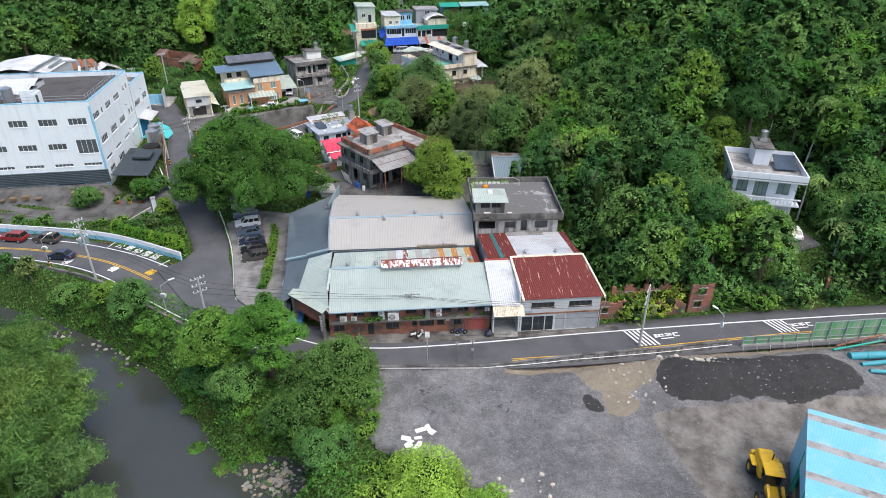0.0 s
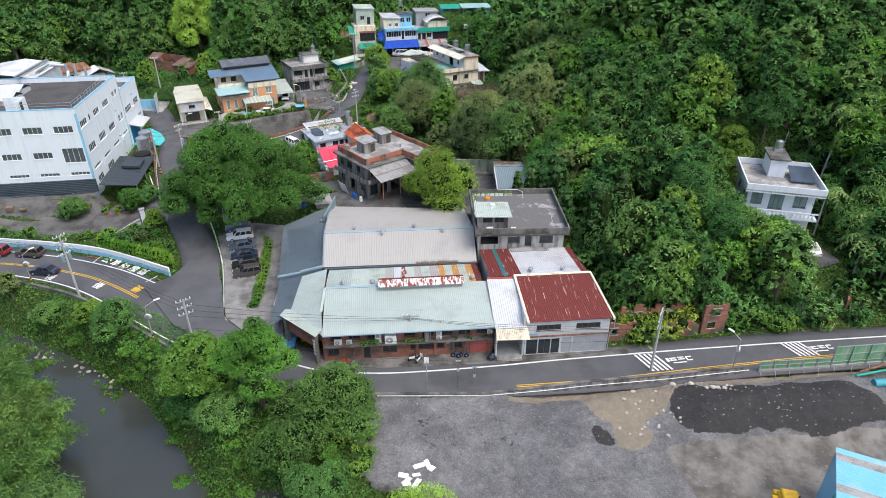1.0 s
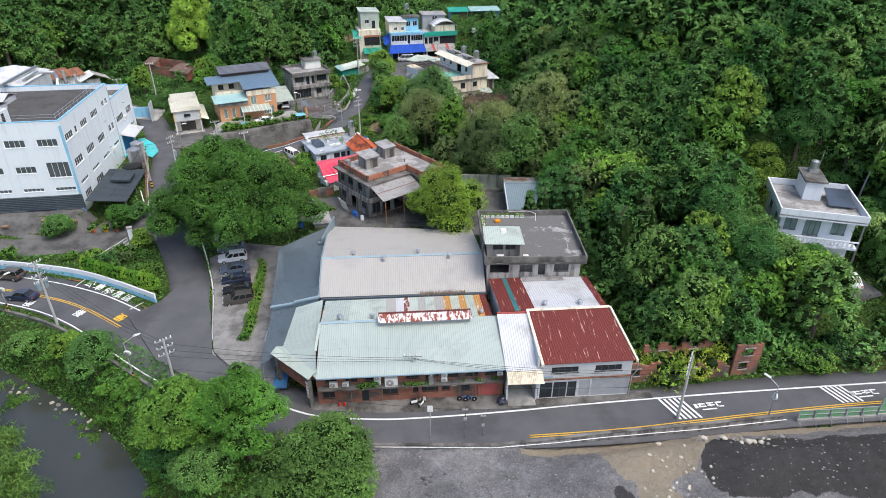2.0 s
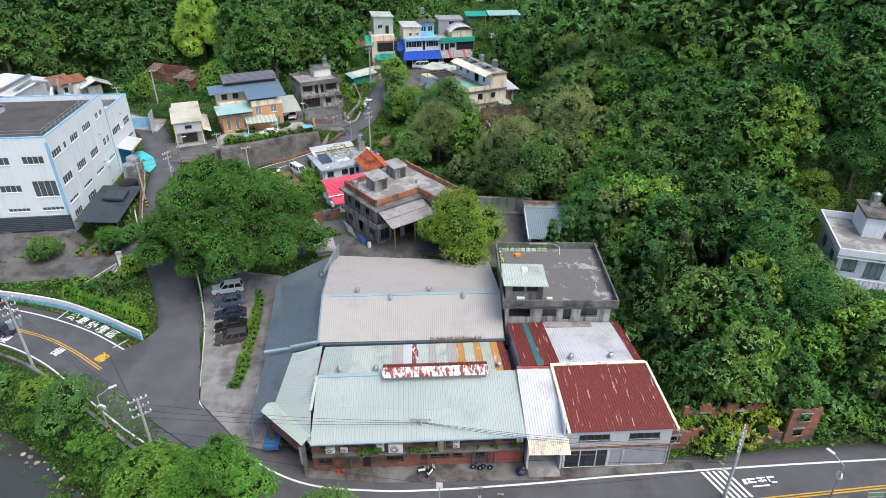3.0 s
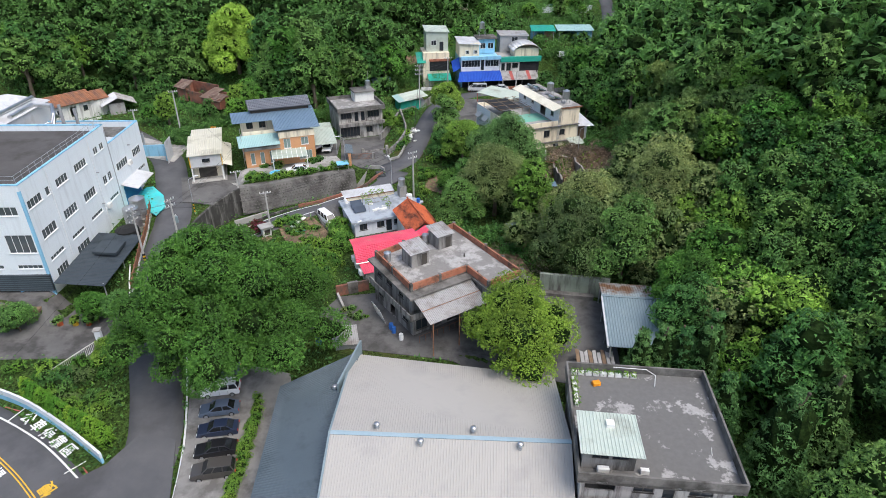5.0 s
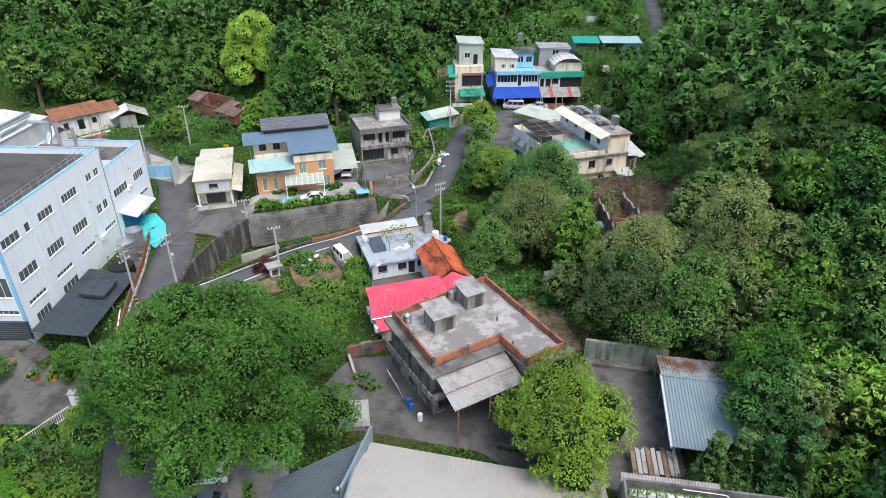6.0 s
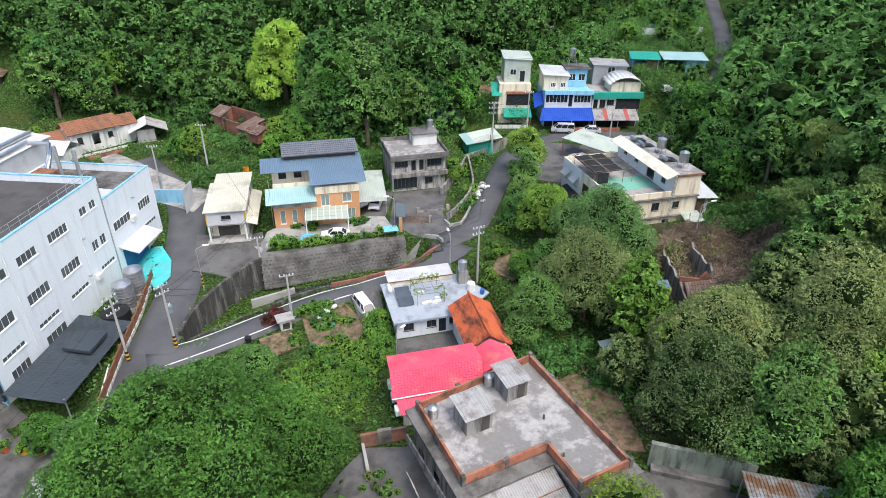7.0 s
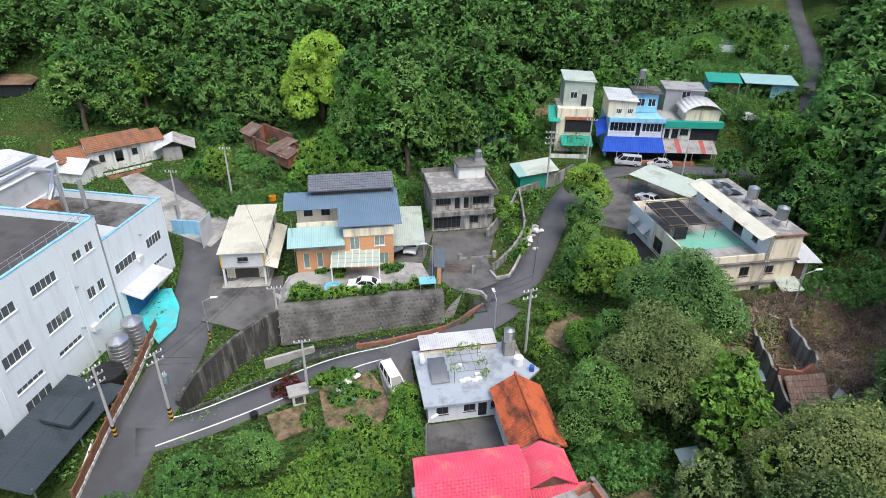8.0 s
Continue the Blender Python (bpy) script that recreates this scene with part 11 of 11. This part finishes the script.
def two_wheeler(p, yaw, motor, label):
    t = thing("scooter" if motor else "bicycle", *p, yaw, label, "scooter" if motor else "bicycle")
    r = 0.25 if motor else 0.33
    for x in (-0.6, 0.6) if motor else (-0.52, 0.52):
        w_ = part("wheel", tubes(((x, -0.05 if motor else -0.02, r), (x, 0.05 if motor else 0.02, r), r), n=14), "black", t)
        part("hub", tubes(((x, -0.07, r), (x, 0.07, r), 0.1), n=8), "galv", w_)
    if motor:
        part("body", rbox(-0.7, 0.05, -0.16, 0.16, 0.35, 0.72, 0.08, 2), "white_plastic", t)
        part("floor", rbox(-0.1, 0.45, -0.14, 0.14, 0.28, 0.36, 0.02), "black", t)
        part("seat", rbox(-0.72, -0.02, -0.14, 0.14, 0.73, 0.82, 0.03), "black", t)
        part("shield", hexa_box((0.36, -0.18, 0.3), (0.42, -0.18, 0.3), (0.42, 0.18, 0.3), (0.36, 0.18, 0.3), -0.6), "white_plastic", t)
    else:
        part("frame", tubes(((-0.52, 0, r), (-0.12, 0, 0.3), 0.02), ((-0.12, 0, 0.3), (0.36, 0, 0.72), 0.02), ((-0.12, 0, 0.3), (-0.25, 0, 0.8), 0.02), ((-0.25, 0, 0.7), (0.38, 0, 0.75), 0.02), ((0.38, 0, 0.8), (0.52, 0, r), 0.02), ((-0.52, 0, r), (-0.22, 0, 0.65), 0.015), n=5), "bluebar", t)
        part("saddle", rbox(-0.38, -0.12, -0.07, 0.07, 0.8, 0.87, 0.02), "black", t)
    part("handlebar", tubes(((0.38, -0.28, 0.98), (0.38, 0.28, 0.98), 0.02), ((0.38, 0, 0.75), (0.38, 0, 0.98), 0.02), n=5), "black", t)


two_wheeler(at_front(11.6, 1.0, 0.15), 12, True, "white motor scooter parked before the brick wall")
two_wheeler(at_front(12.3, 1.1, 0.15), 60, True, "dark-seated motor scooter parked before the brick wall")
two_wheeler(at_front(17.2, 0.8, 0.15), 5, False, "bicycle leaning before the brick wall")
two_wheeler(at_front(17.9, 1.0, 0.15), 5, False, "bicycle leaning before the brick wall")
for u in (2.5, 3.1):
    t = thing("fire_extinguisher", *at_front(u, 0.6, 0.12), 0, "red fire extinguisher standing by the wall", "extinguisher", "extinguishers")
    part("cylinder", tubes(((0, 0, 0), (0, 0, 0.55), 0.14), ((0, 0, 0.55), (0, 0, 0.68), 0.14, 0.05), n=10), "red", t)
    part("valve", boxes((-0.05, 0.12, -0.03, 0.03, 0.68, 0.78)), "black", t)
t = thing("covered_bin", *at_front(21.6, 1.6, 0.12), 20, "heap under a dark blue tarpaulin before the red panel", "bin")
v, f = blob(np.random.default_rng(5), (0, 0, 0.35), 0.6, 0.75, 6)
g = new("tarpaulin", raw_mesh("tarpaulin", v, f, paint("dark_tarp", (0.02, 0.025, 0.05), 0.6)))
g.parent = t


# ---- brick ruin beside the road ----
def ruin_wall(x, y, yaw, w, h, holes, mat, label, broken=0.0):
    t = thing("ruined_wall", x, y, 0, yaw, label, "ruin", "roadside ruin")
    us = sorted({0, w, *[h_[i] for h_ in holes for i in (0, 1)], *np.arange(0, w, 0.6)})
    bm = bmesh.new()
    for u0, u1 in zip(us, us[1:]):
        top = h - broken * (0.5 + 0.5 * math.sin(u0 * 2.3 + x))
        cuts = sorted((h_[2], h_[3]) for h_ in holes if h_[0] <= u0 and u1 <= h_[1])
        z = -0.3
        for a, b in cuts:
            box(bm, u0, u1, 0, 0.3, z, a)
            z = b
        box(bm, u0, u1, 0, 0.3, z, top)
    part("brickwork", bm, mat, t)
    for h_ in holes:
        part("lintel", boxes((h_[0] - 0.15, h_[1] + 0.15, -0.06, 0.36, h_[3], h_[3] + 0.18)), "concrete", t)
        part("sill", boxes((h_[0] - 0.1, h_[1] + 0.1, -0.08, 0.36, h_[2] - 0.1, h_[2])), "concrete", t)


ruin_wall(21.8, 72.6, 6, 5.4, 2.9, [(0.7, 1.7, 1.0, 2.0)], "old_brick", "old red brick wall overgrown with creepers", 0.5)
ruin_wall(27.2, 73.2, 6, 3.6, 1.9, [], "stained_wall", "pale stained concrete wall beside the road", 0.2)
ruin_wall(30.8, 73.6, 6, 4.2, 2.4, [], "old_brick", "broken red brick wall overgrown with creepers", 0.8)
ruin_wall(35.4, 74.2, 8, 3.4, 4.7, [(0.8, 1.9, 0.9, 1.9), (1.2, 2.3, 3.0, 4.0)], "old_brick", "tall brick wall with empty windows", 0.3)
ruin_wall(24.5, 75.4, 6, 9.5, 3.8, [(2.0, 3.0, 1.6, 2.6), (6.0, 7.0, 1.6, 2.6)], "old_brick", "old red brick wall overgrown with creepers", 1.2)
ruin_wall(57.5, 78.2, 60, 2.6, 3.6, [], "old_brick", "leaning brick pier among roadside trees", 0.8)


# ---- green construction fence ----
def fence_run(x, y, z, yaw, n, pitch, h, label):
    for i in range(n):
        a = radians(yaw)
        t = thing("construction_fence", x + math.cos(a) * pitch * i, y + math.sin(a) * pitch * i, z, yaw, label, "fence", "construction fence")
        part("panel", sheet((0, 0.06, 0.4), (pitch, 0.06, 0.4), (pitch, 0.05, h), (0, 0.05, h), 0.22, 0.03, 0.02), "green_fence", t)
        part("post", boxes((-0.06, 0.06, -0.09, 0.03, -0.4, h + 0.05)), "galv", t)
        for k in (0.25, 0.6, 0.97):
            part("rail", boxes((0.06, pitch - 0.06, -0.06, 0.02, h * k, h * k + 0.07)), "galv", t)
        part("brace", tubes(((0, -0.1, h * 0.7), (0, -0.9, -0.3), 0.035), n=6), "galv", t)
        part("plinth", boxes((0, pitch, -0.14, 0.14, -0.5, 0.4)), "concrete", t)


fence_run(40.0, 66.4, -0.1, 5, 5, 1.9, 1.7, "low green sheet fence on galvanised posts beside the road")
fence_run(49.6, 67.3, 0.0, 6, 9, 2.4, 3.3, "tall green sheet fence on galvanised posts beside the road")
for i, (x, y, z, r, ln, yaw, m) in enumerate(((52.8, 63.6, 0.55, 0.5, 9, 4, "pipe_teal"), (53.6, 62.2, 0.35, 0.3, 8, 8, "pipe_teal"), (51.4, 64.9, 0.5, 0.14, 8, 14, "green_sheet"), (52.0, 65.4, 0.9, 0.12, 8, 18, "rust_metal"), (54.0, 61.0, 0.3, 0.25, 7, -6, "pipe_teal"))):
    t = thing("pipe", x, y, lot_z(x + 2, y) + z, yaw, "large teal pipe lying on the gravel" if r > 0.2 else "thin pipe lying on the gravel", "pipe", "stacked pipes")
    part("tube", tubes(((0, 0, 0), (ln, 0, 0), r), n=16), m, t)
    part("collar", tubes(((2.2, 0, 0), (2.5, 0, 0), r * 1.12), n=16), m, t)
t = thing("handrail", 0, 0, 0, 0, "thin pale pipe rail along the roadside wall", "handrail")
bm = bmesh.new()
path_tube(bm, [(-8, 61.7, 0.2), (5, 61.7, 0.25), (12, 62.4, 0.4), (17, 63.1, 0.5), (28, 64.5, 0.45), (38.5, 66.0, 0.6)], 0.05, 6)
part("pipe", bm, "white_plastic", t)


# ---- ruins on the slope ----
def ruin_box(x, y, z, yaw, w, th, h, mat, label, broken=0.6):
    t = thing("ruined_wall", x, y, z, yaw, label, "ruin", "ruins on the slope")
    bm = bmesh.new()
    n = max(3, int(w / 0.8))
    top = [h - broken * (abs(math.sin(i * 0.9 + x)) + 0.25 * math.sin(i * 2.7)) for i in range(n + 1)]
    for i in range(n):
        a, b = w * i / n, w * (i + 1) / n
        hexa(bm, [(a, 0, -2.5), (b, 0, -2.5), (b, th, -2.5), (a, th, -2.5), (a, 0, top[i]), (b, 0, top[i + 1]), (b, th, top[i + 1]), (a, th, top[i])])
    part("masonry", bm, mat, t)


ruin_box(3.6, 160.4, 8.0, -78, 12.0, 0.28, 1.5, "grey_wall", "low broken concrete wall of a roofless ruin", 0.5)
ruin_box(7.6, 161.4, 8.6, -72, 8.4, 0.28, 1.2, "grey_wall", "low broken concrete wall of a roofless ruin", 0.5)
ruin_box(3.7, 160.3, 8.0, 14, 4.0, 0.28, 1.9, "old_brick", "broken brick cross wall of a ruin", 0.7)
ruin_box(5.9, 149.4, 8.0, 22, 4.4, 0.28, 2.4, "old_brick", "broken brick cross wall of a ruin", 0.9)
ruin_box(6.0, 148.6, 7.4, -80, 5.4, 0.28, 1.9, "dark_concrete", "low broken concrete wall of a roofless ruin", 0.5)
ruin_box(-0.6, 149.0, 6.6, -60, 5.4, 0.28, 2.2, "dark_concrete", "low broken concrete wall of a roofless ruin", 0.6)
t = thing("ruined_roof", 0, 0, 0, 0, "sagging brown clay tile roof of a ruined hut", "ruin")
part("roof_tiles", tiled((7.2, 142.6, 8.2), (10.6, 143.4, 8.0), (10.6, 151.2, 9.4), (6.4, 148.9, 9.6), 11, 9, 0.1), "brown_tile", t)
part("wall", boxes((7.4, 10.2, 143.4, 148.6, 5.5, 8.0)), "wet_concrete", t)
t = thing("ruined_roof", 0, 0, 0, 0, "short broken brown tile roof of a ruined hut", "ruin")
part("roof_tiles", tiled((0.3, 150.0, 8.4), (3.3, 150.6, 8.4), (3.2, 153.1, 9.3), (-0.1, 152.4, 9.3), 9, 5, 0.1), "brown_tile", t)
part("wall", boxes((0.4, 3.0, 150.6, 152.6, 5.5, 8.3)), "grey_wall", t)
rng = np.random.default_rng(91)
for i in range(70):
    x, y = rng.uniform(2.0, 10.5), rng.uniform(141, 160)
    t = thing("board", x, y, hgt(x, y) + 0.3 + rng.uniform(0, 0.5), rng.uniform(0, 360), "loose weathered board lying among rubble", "board", "loose boards")
    ln = rng.uniform(0.5, 2.6)
    part("plank", hexa_box((-ln / 2, -0.09, 0), (ln / 2, -0.09, 0.2), (ln / 2, 0.09, 0.2), (-ln / 2, 0.09, 0), 0.05), ("wood", "grey_sheet", "rust_metal", "wood")[i % 4], t)
for i in range(22):
    x, y = rng.uniform(1.0, 10), rng.uniform(140, 158)
    rock(x, y, hgt(x, y) + 0.15, rng.uniform(0.12, 0.4), int(rng.integers(4)), "broken rubble from a fallen wall", "rubble", rng.uniform(0, 360))
for x, y, z, yaw, w, d, m, label in ((3.4, 148.2, 8.6, 20, 1.6, 1.2, "blue_roof", "blue-grey sheet lying over rubble"), (11.6, 147.2, 8.8, 60, 1.8, 1.0, "light_sheet", "pale blue sheet propped against a wall"), (10.0, 142.4, 7.6, 10, 2.6, 1.3, "galv", "bent tin sheet lying on the ground"), (-2.6, 136.8, 5.6, 30, 2.4, 2.0, "light_sheet", "old green-grey tin lean-to roof"), (1.4, 141.0, 6.8, 15, 3.0, 1.2, "wood", "stack of weathered boards"), (2.2, 139.6, 6.8, 10, 2.4, 1.3, "dark_concrete", "dark tarpaulin over a stack")):
    t = thing("tin_sheet" if "stack" not in label else "stack", x, y, max(z, hgt(x, y) + 0.5), yaw, label, "sheet")
    part("sheet", sheet((0, 0, 0), (w, 0, 0.1), (w, d, 0.5), (0, d, 0.4), 0.2, 0.04), m, t)
    for u, v in ((0.1, 0.1), (w - 0.1, d - 0.1), (w - 0.1, 0.1)):
        part("prop", tubes(((u, v, -1.6), (u, v, 0.1), 0.05), n=5), "wood", t)


# ---- forecourt and garden ----
t = thing("paddling_pool", -47.0, 151.6, hgt(-47, 151.6) + 0.08, 0, "round bright blue paddling pool on the forecourt", "pool")
bm = bmesh.new()
for i in range(20):
    a, b = i * 0.31416, (i + 1) * 0.31416
    for z in (0.16, 0.42):
        tube(bm, (1.1 * math.cos(a), 1.1 * math.sin(a), z), (1.1 * math.cos(b), 1.1 * math.sin(b), z), 0.14, n=7)
part("rim", bm, surface("pool_blue", (0.1, 0.48, 0.72), (0.14, 0.55, 0.78), 2, 0.4, relief=0.0), t)
part("floor", tubes(((0, 0, 0.01), (0, 0, 0.1), 1.05), n=20), "white_plastic", t)
t = thing("blue_canopy", -35.4, 156.2, 6.6, 28, "small bright blue sheet roof on posts", "canopy")
part("roof", sheet((-1.1, -0.7, 1.1), (1.1, -0.7, 1.1), (1.1, 0.7, 1.35), (-1.1, 0.7, 1.35), 0.2, 0.03), "blue_sheet", t)
for u in (-1, 1):
    for v in (-0.6, 0.6):
        part("post", tubes(((u, v, 0), (u, v, 1.1), 0.04), n=5), "galv", t)
t = thing("gate_canopy", -34.9, 159.6, 6.8, 108, "narrow green-grey sheet roof over a gate", "canopy")
part("roof", sheet((-2.4, -0.7, 2.5), (2.4, -0.7, 2.5), (2.4, 0.7, 2.8), (-2.4, 0.7, 2.8), 0.25, 0.04), "slate_roof", t)
for u in (-2.2, 2.2):
    part("pier", boxes((u - 0.22, u + 0.22, -0.25, 0.25, 0, 2.5)), "orange_tile", t)
t = thing("yard_gate", -32.6, 160.6, hgt(-32.6, 160.6), 16, "rusty iron gate between low piers", "gate")
for u in (-2.2, 2.2):
    part("pier", boxes((u - 0.25, u + 0.25, -0.25, 0.25, -0.3, 1.3)), "grey_wall", t)
for i in range(18):
    part("bar", boxes((-1.9 + 0.22 * i, -1.86 + 0.22 * i, -0.02, 0.02, 0.08, 1.2)), "rust_metal", t)
part("rail", boxes((-1.95, 1.95, -0.03, 0.03, 0.05, 0.11), (-1.95, 1.95, -0.03, 0.03, 1.15, 1.21)), "rust_metal", t)
t = thing("shrine", -42.7, 134.7, hgt(-42.7, 134.7), 40, "little white shrine with a flat pale roof", "shrine")
part("body", boxes((-0.7, 0.7, -0.6, 0.6, 0, 1.5)), "pale_wall", t)
# thin dark plate on the solid front, painting a hollow's shade
part("opening", boxes((-0.45, 0.45, -0.62, -0.601, 0.3, 1.2)), "frame_dark", t)
part("roof", slab([(-1.1, -1.0, 1.85), (1.1, -1.0, 1.85), (1.1, 1.0, 1.75), (-1.1, 1.0, 1.75)], 0.2), "concrete", t)
rng = np.random.default_rng(95)
for i in range(5):
    x, y = -38.8 + rng.normal(0, 0.5), 139.3 + rng.normal(0, 0.5)
    t = thing("sack", x, y, hgt(x, y) + 0.1 + 0.25 * (i % 2), rng.uniform(0, 360), "white plastic sack lying at the garden edge", "sack", "garden sacks")
    v, f = blob(rng, (0, 0, 0.2), 0.5, 0.5, 6)
    g = new("bag", raw_mesh("bag", v, f, "white_plastic"))
    g.parent = t
for x, y, z, w, d, yaw, m, label in ((-38.3, 136.2, 0.5, 1.7, 1.1, 30, "pipe_teal", "teal netting spread over a garden bed"), (-36.2, 134.6, 0.3, 1.2, 0.5, 50, "wood", "wooden pallet lying in the garden")):
    t = thing("garden_net" if "net" in label else "pallet", x, y, hgt(x, y), yaw, label, "garden")
    for k in range(5):
        part("strip", boxes((0, w, d * k / 5, d * (k + 0.7) / 5, z, z + 0.03)), m, t)
    for u in (0.05, w - 0.1):
        part("stake", boxes((u, u + 0.06, 0, d, 0, z)), "wood", t)
for i in range(16):
    x, y = -24.7 + rng.normal(0, 0.55), 171.0 + rng.normal(0, 2.2)
    t = thing("sack", x, y, hgt(x, y) + 0.1, rng.uniform(0, 360), "pale plastic sack in a roadside heap of rubbish", "sack", "roadside rubbish")
    v, f = blob(rng, (0, 0, 0.15), rng.uniform(0.25, 0.6), 0.5, 5)
    g = new("bag", raw_mesh("bag", v, f, ("white_plastic", "pale_wall", "concrete", "stained_wall")[i % 4]))
    g.parent = t


def drum(x, y, z, m, label, r=0.32, h=0.9):
    t = thing("drum", x, y, z, 0, label, "drum")
    part("body", tubes(((0, 0, 0), (0, 0, h), r), n=14), m, t)
    for k in (0.02, 0.36, 0.68, 0.96):
        part("hoop", tubes(((0, 0, h * k), (0, 0, h * k + 0.04), r * 1.05), n=14), m, t)


drum(-13.4, 154.4, hgt(-13.4, 154.4), "bluebar", "bright blue plastic drum on the grassy bank", 0.4, 1.0)
drum(-68.0, 170.6, hgt(-68, 170.6), "orange", "orange plastic tub among weeds", 0.55, 0.8)
drum(-25.6, 108.4, hgt(-25.6, 108.4), "bluebar", "blue plastic drum in the yard", 0.4, 1.0)
drum(-46.0, 131.0, hgt(-46, 131), "black", "black plastic tub in the garden", 0.4, 0.7)


# ---- factory entrance ----
def entrance():
    p = thing("gate_pillar", -54.6, 106.6, hgt(-54.6, 106.6), 20, "white painted gate pillar of the factory", "pillar")
    part("shaft", boxes((-0.35, 0.35, -0.35, 0.35, -0.2, 2.6)), "white_paint", p)
    part("cap", boxes((-0.45, 0.45, -0.45, 0.45, 2.6, 2.75)), "concrete", p)
    g = thing("sliding_gate", -55.2, 106.2, hgt(-55.2, 105) + 0.1, 252, "low white steel sliding gate, drawn aside", "gate")
    part("rail", boxes((0, 6, -0.03, 0.03, 0.1, 0.18), (0, 6, -0.03, 0.03, 1.3, 1.38)), "white_plastic", g)
    for i in range(25):
        part("bar", boxes((0.24 * i, 0.24 * i + 0.04, -0.02, 0.02, 0.18, 1.3)), "white_plastic", g)
    r_ = np.random.default_rng(97)
    for i in range(9):
        x, y = -84.5 + 2.2 * i, 108.2 + 0.36 * i
        if i in (4, 5):
            continue
        t_ = thing("pallet_stack", x, y, hgt(x, y) + 0.1, 9 + r_.uniform(-6, 6), "stack of wooden pallets beside the factory", "pallets", "pallet stacks")
        for k in range(int(r_.integers(2, 7))):
            part("pallet", rbox(-0.6, 0.6, -0.5, 0.45, 0.16 * k, 0.16 * k + 0.13, 0.012), "wood", t_)
    for i, (x, y) in enumerate(((-63.5, 110.6), (-61.4, 110.9), (-59.6, 111.2))):
        place_tree(BUSH[i % 2], x, y, hgt(x, y) + 0.5, i * 80, 0.6, "leafy pot plant beside the factory gate", "pot plant", "gate pot plants", "pot_plant")
        drum(x, y, hgt(x, y) + 0.08, "yellow" if i == 1 else "clay_tile", "round plant pot beside the factory gate", 0.35, 0.5)


entrance()
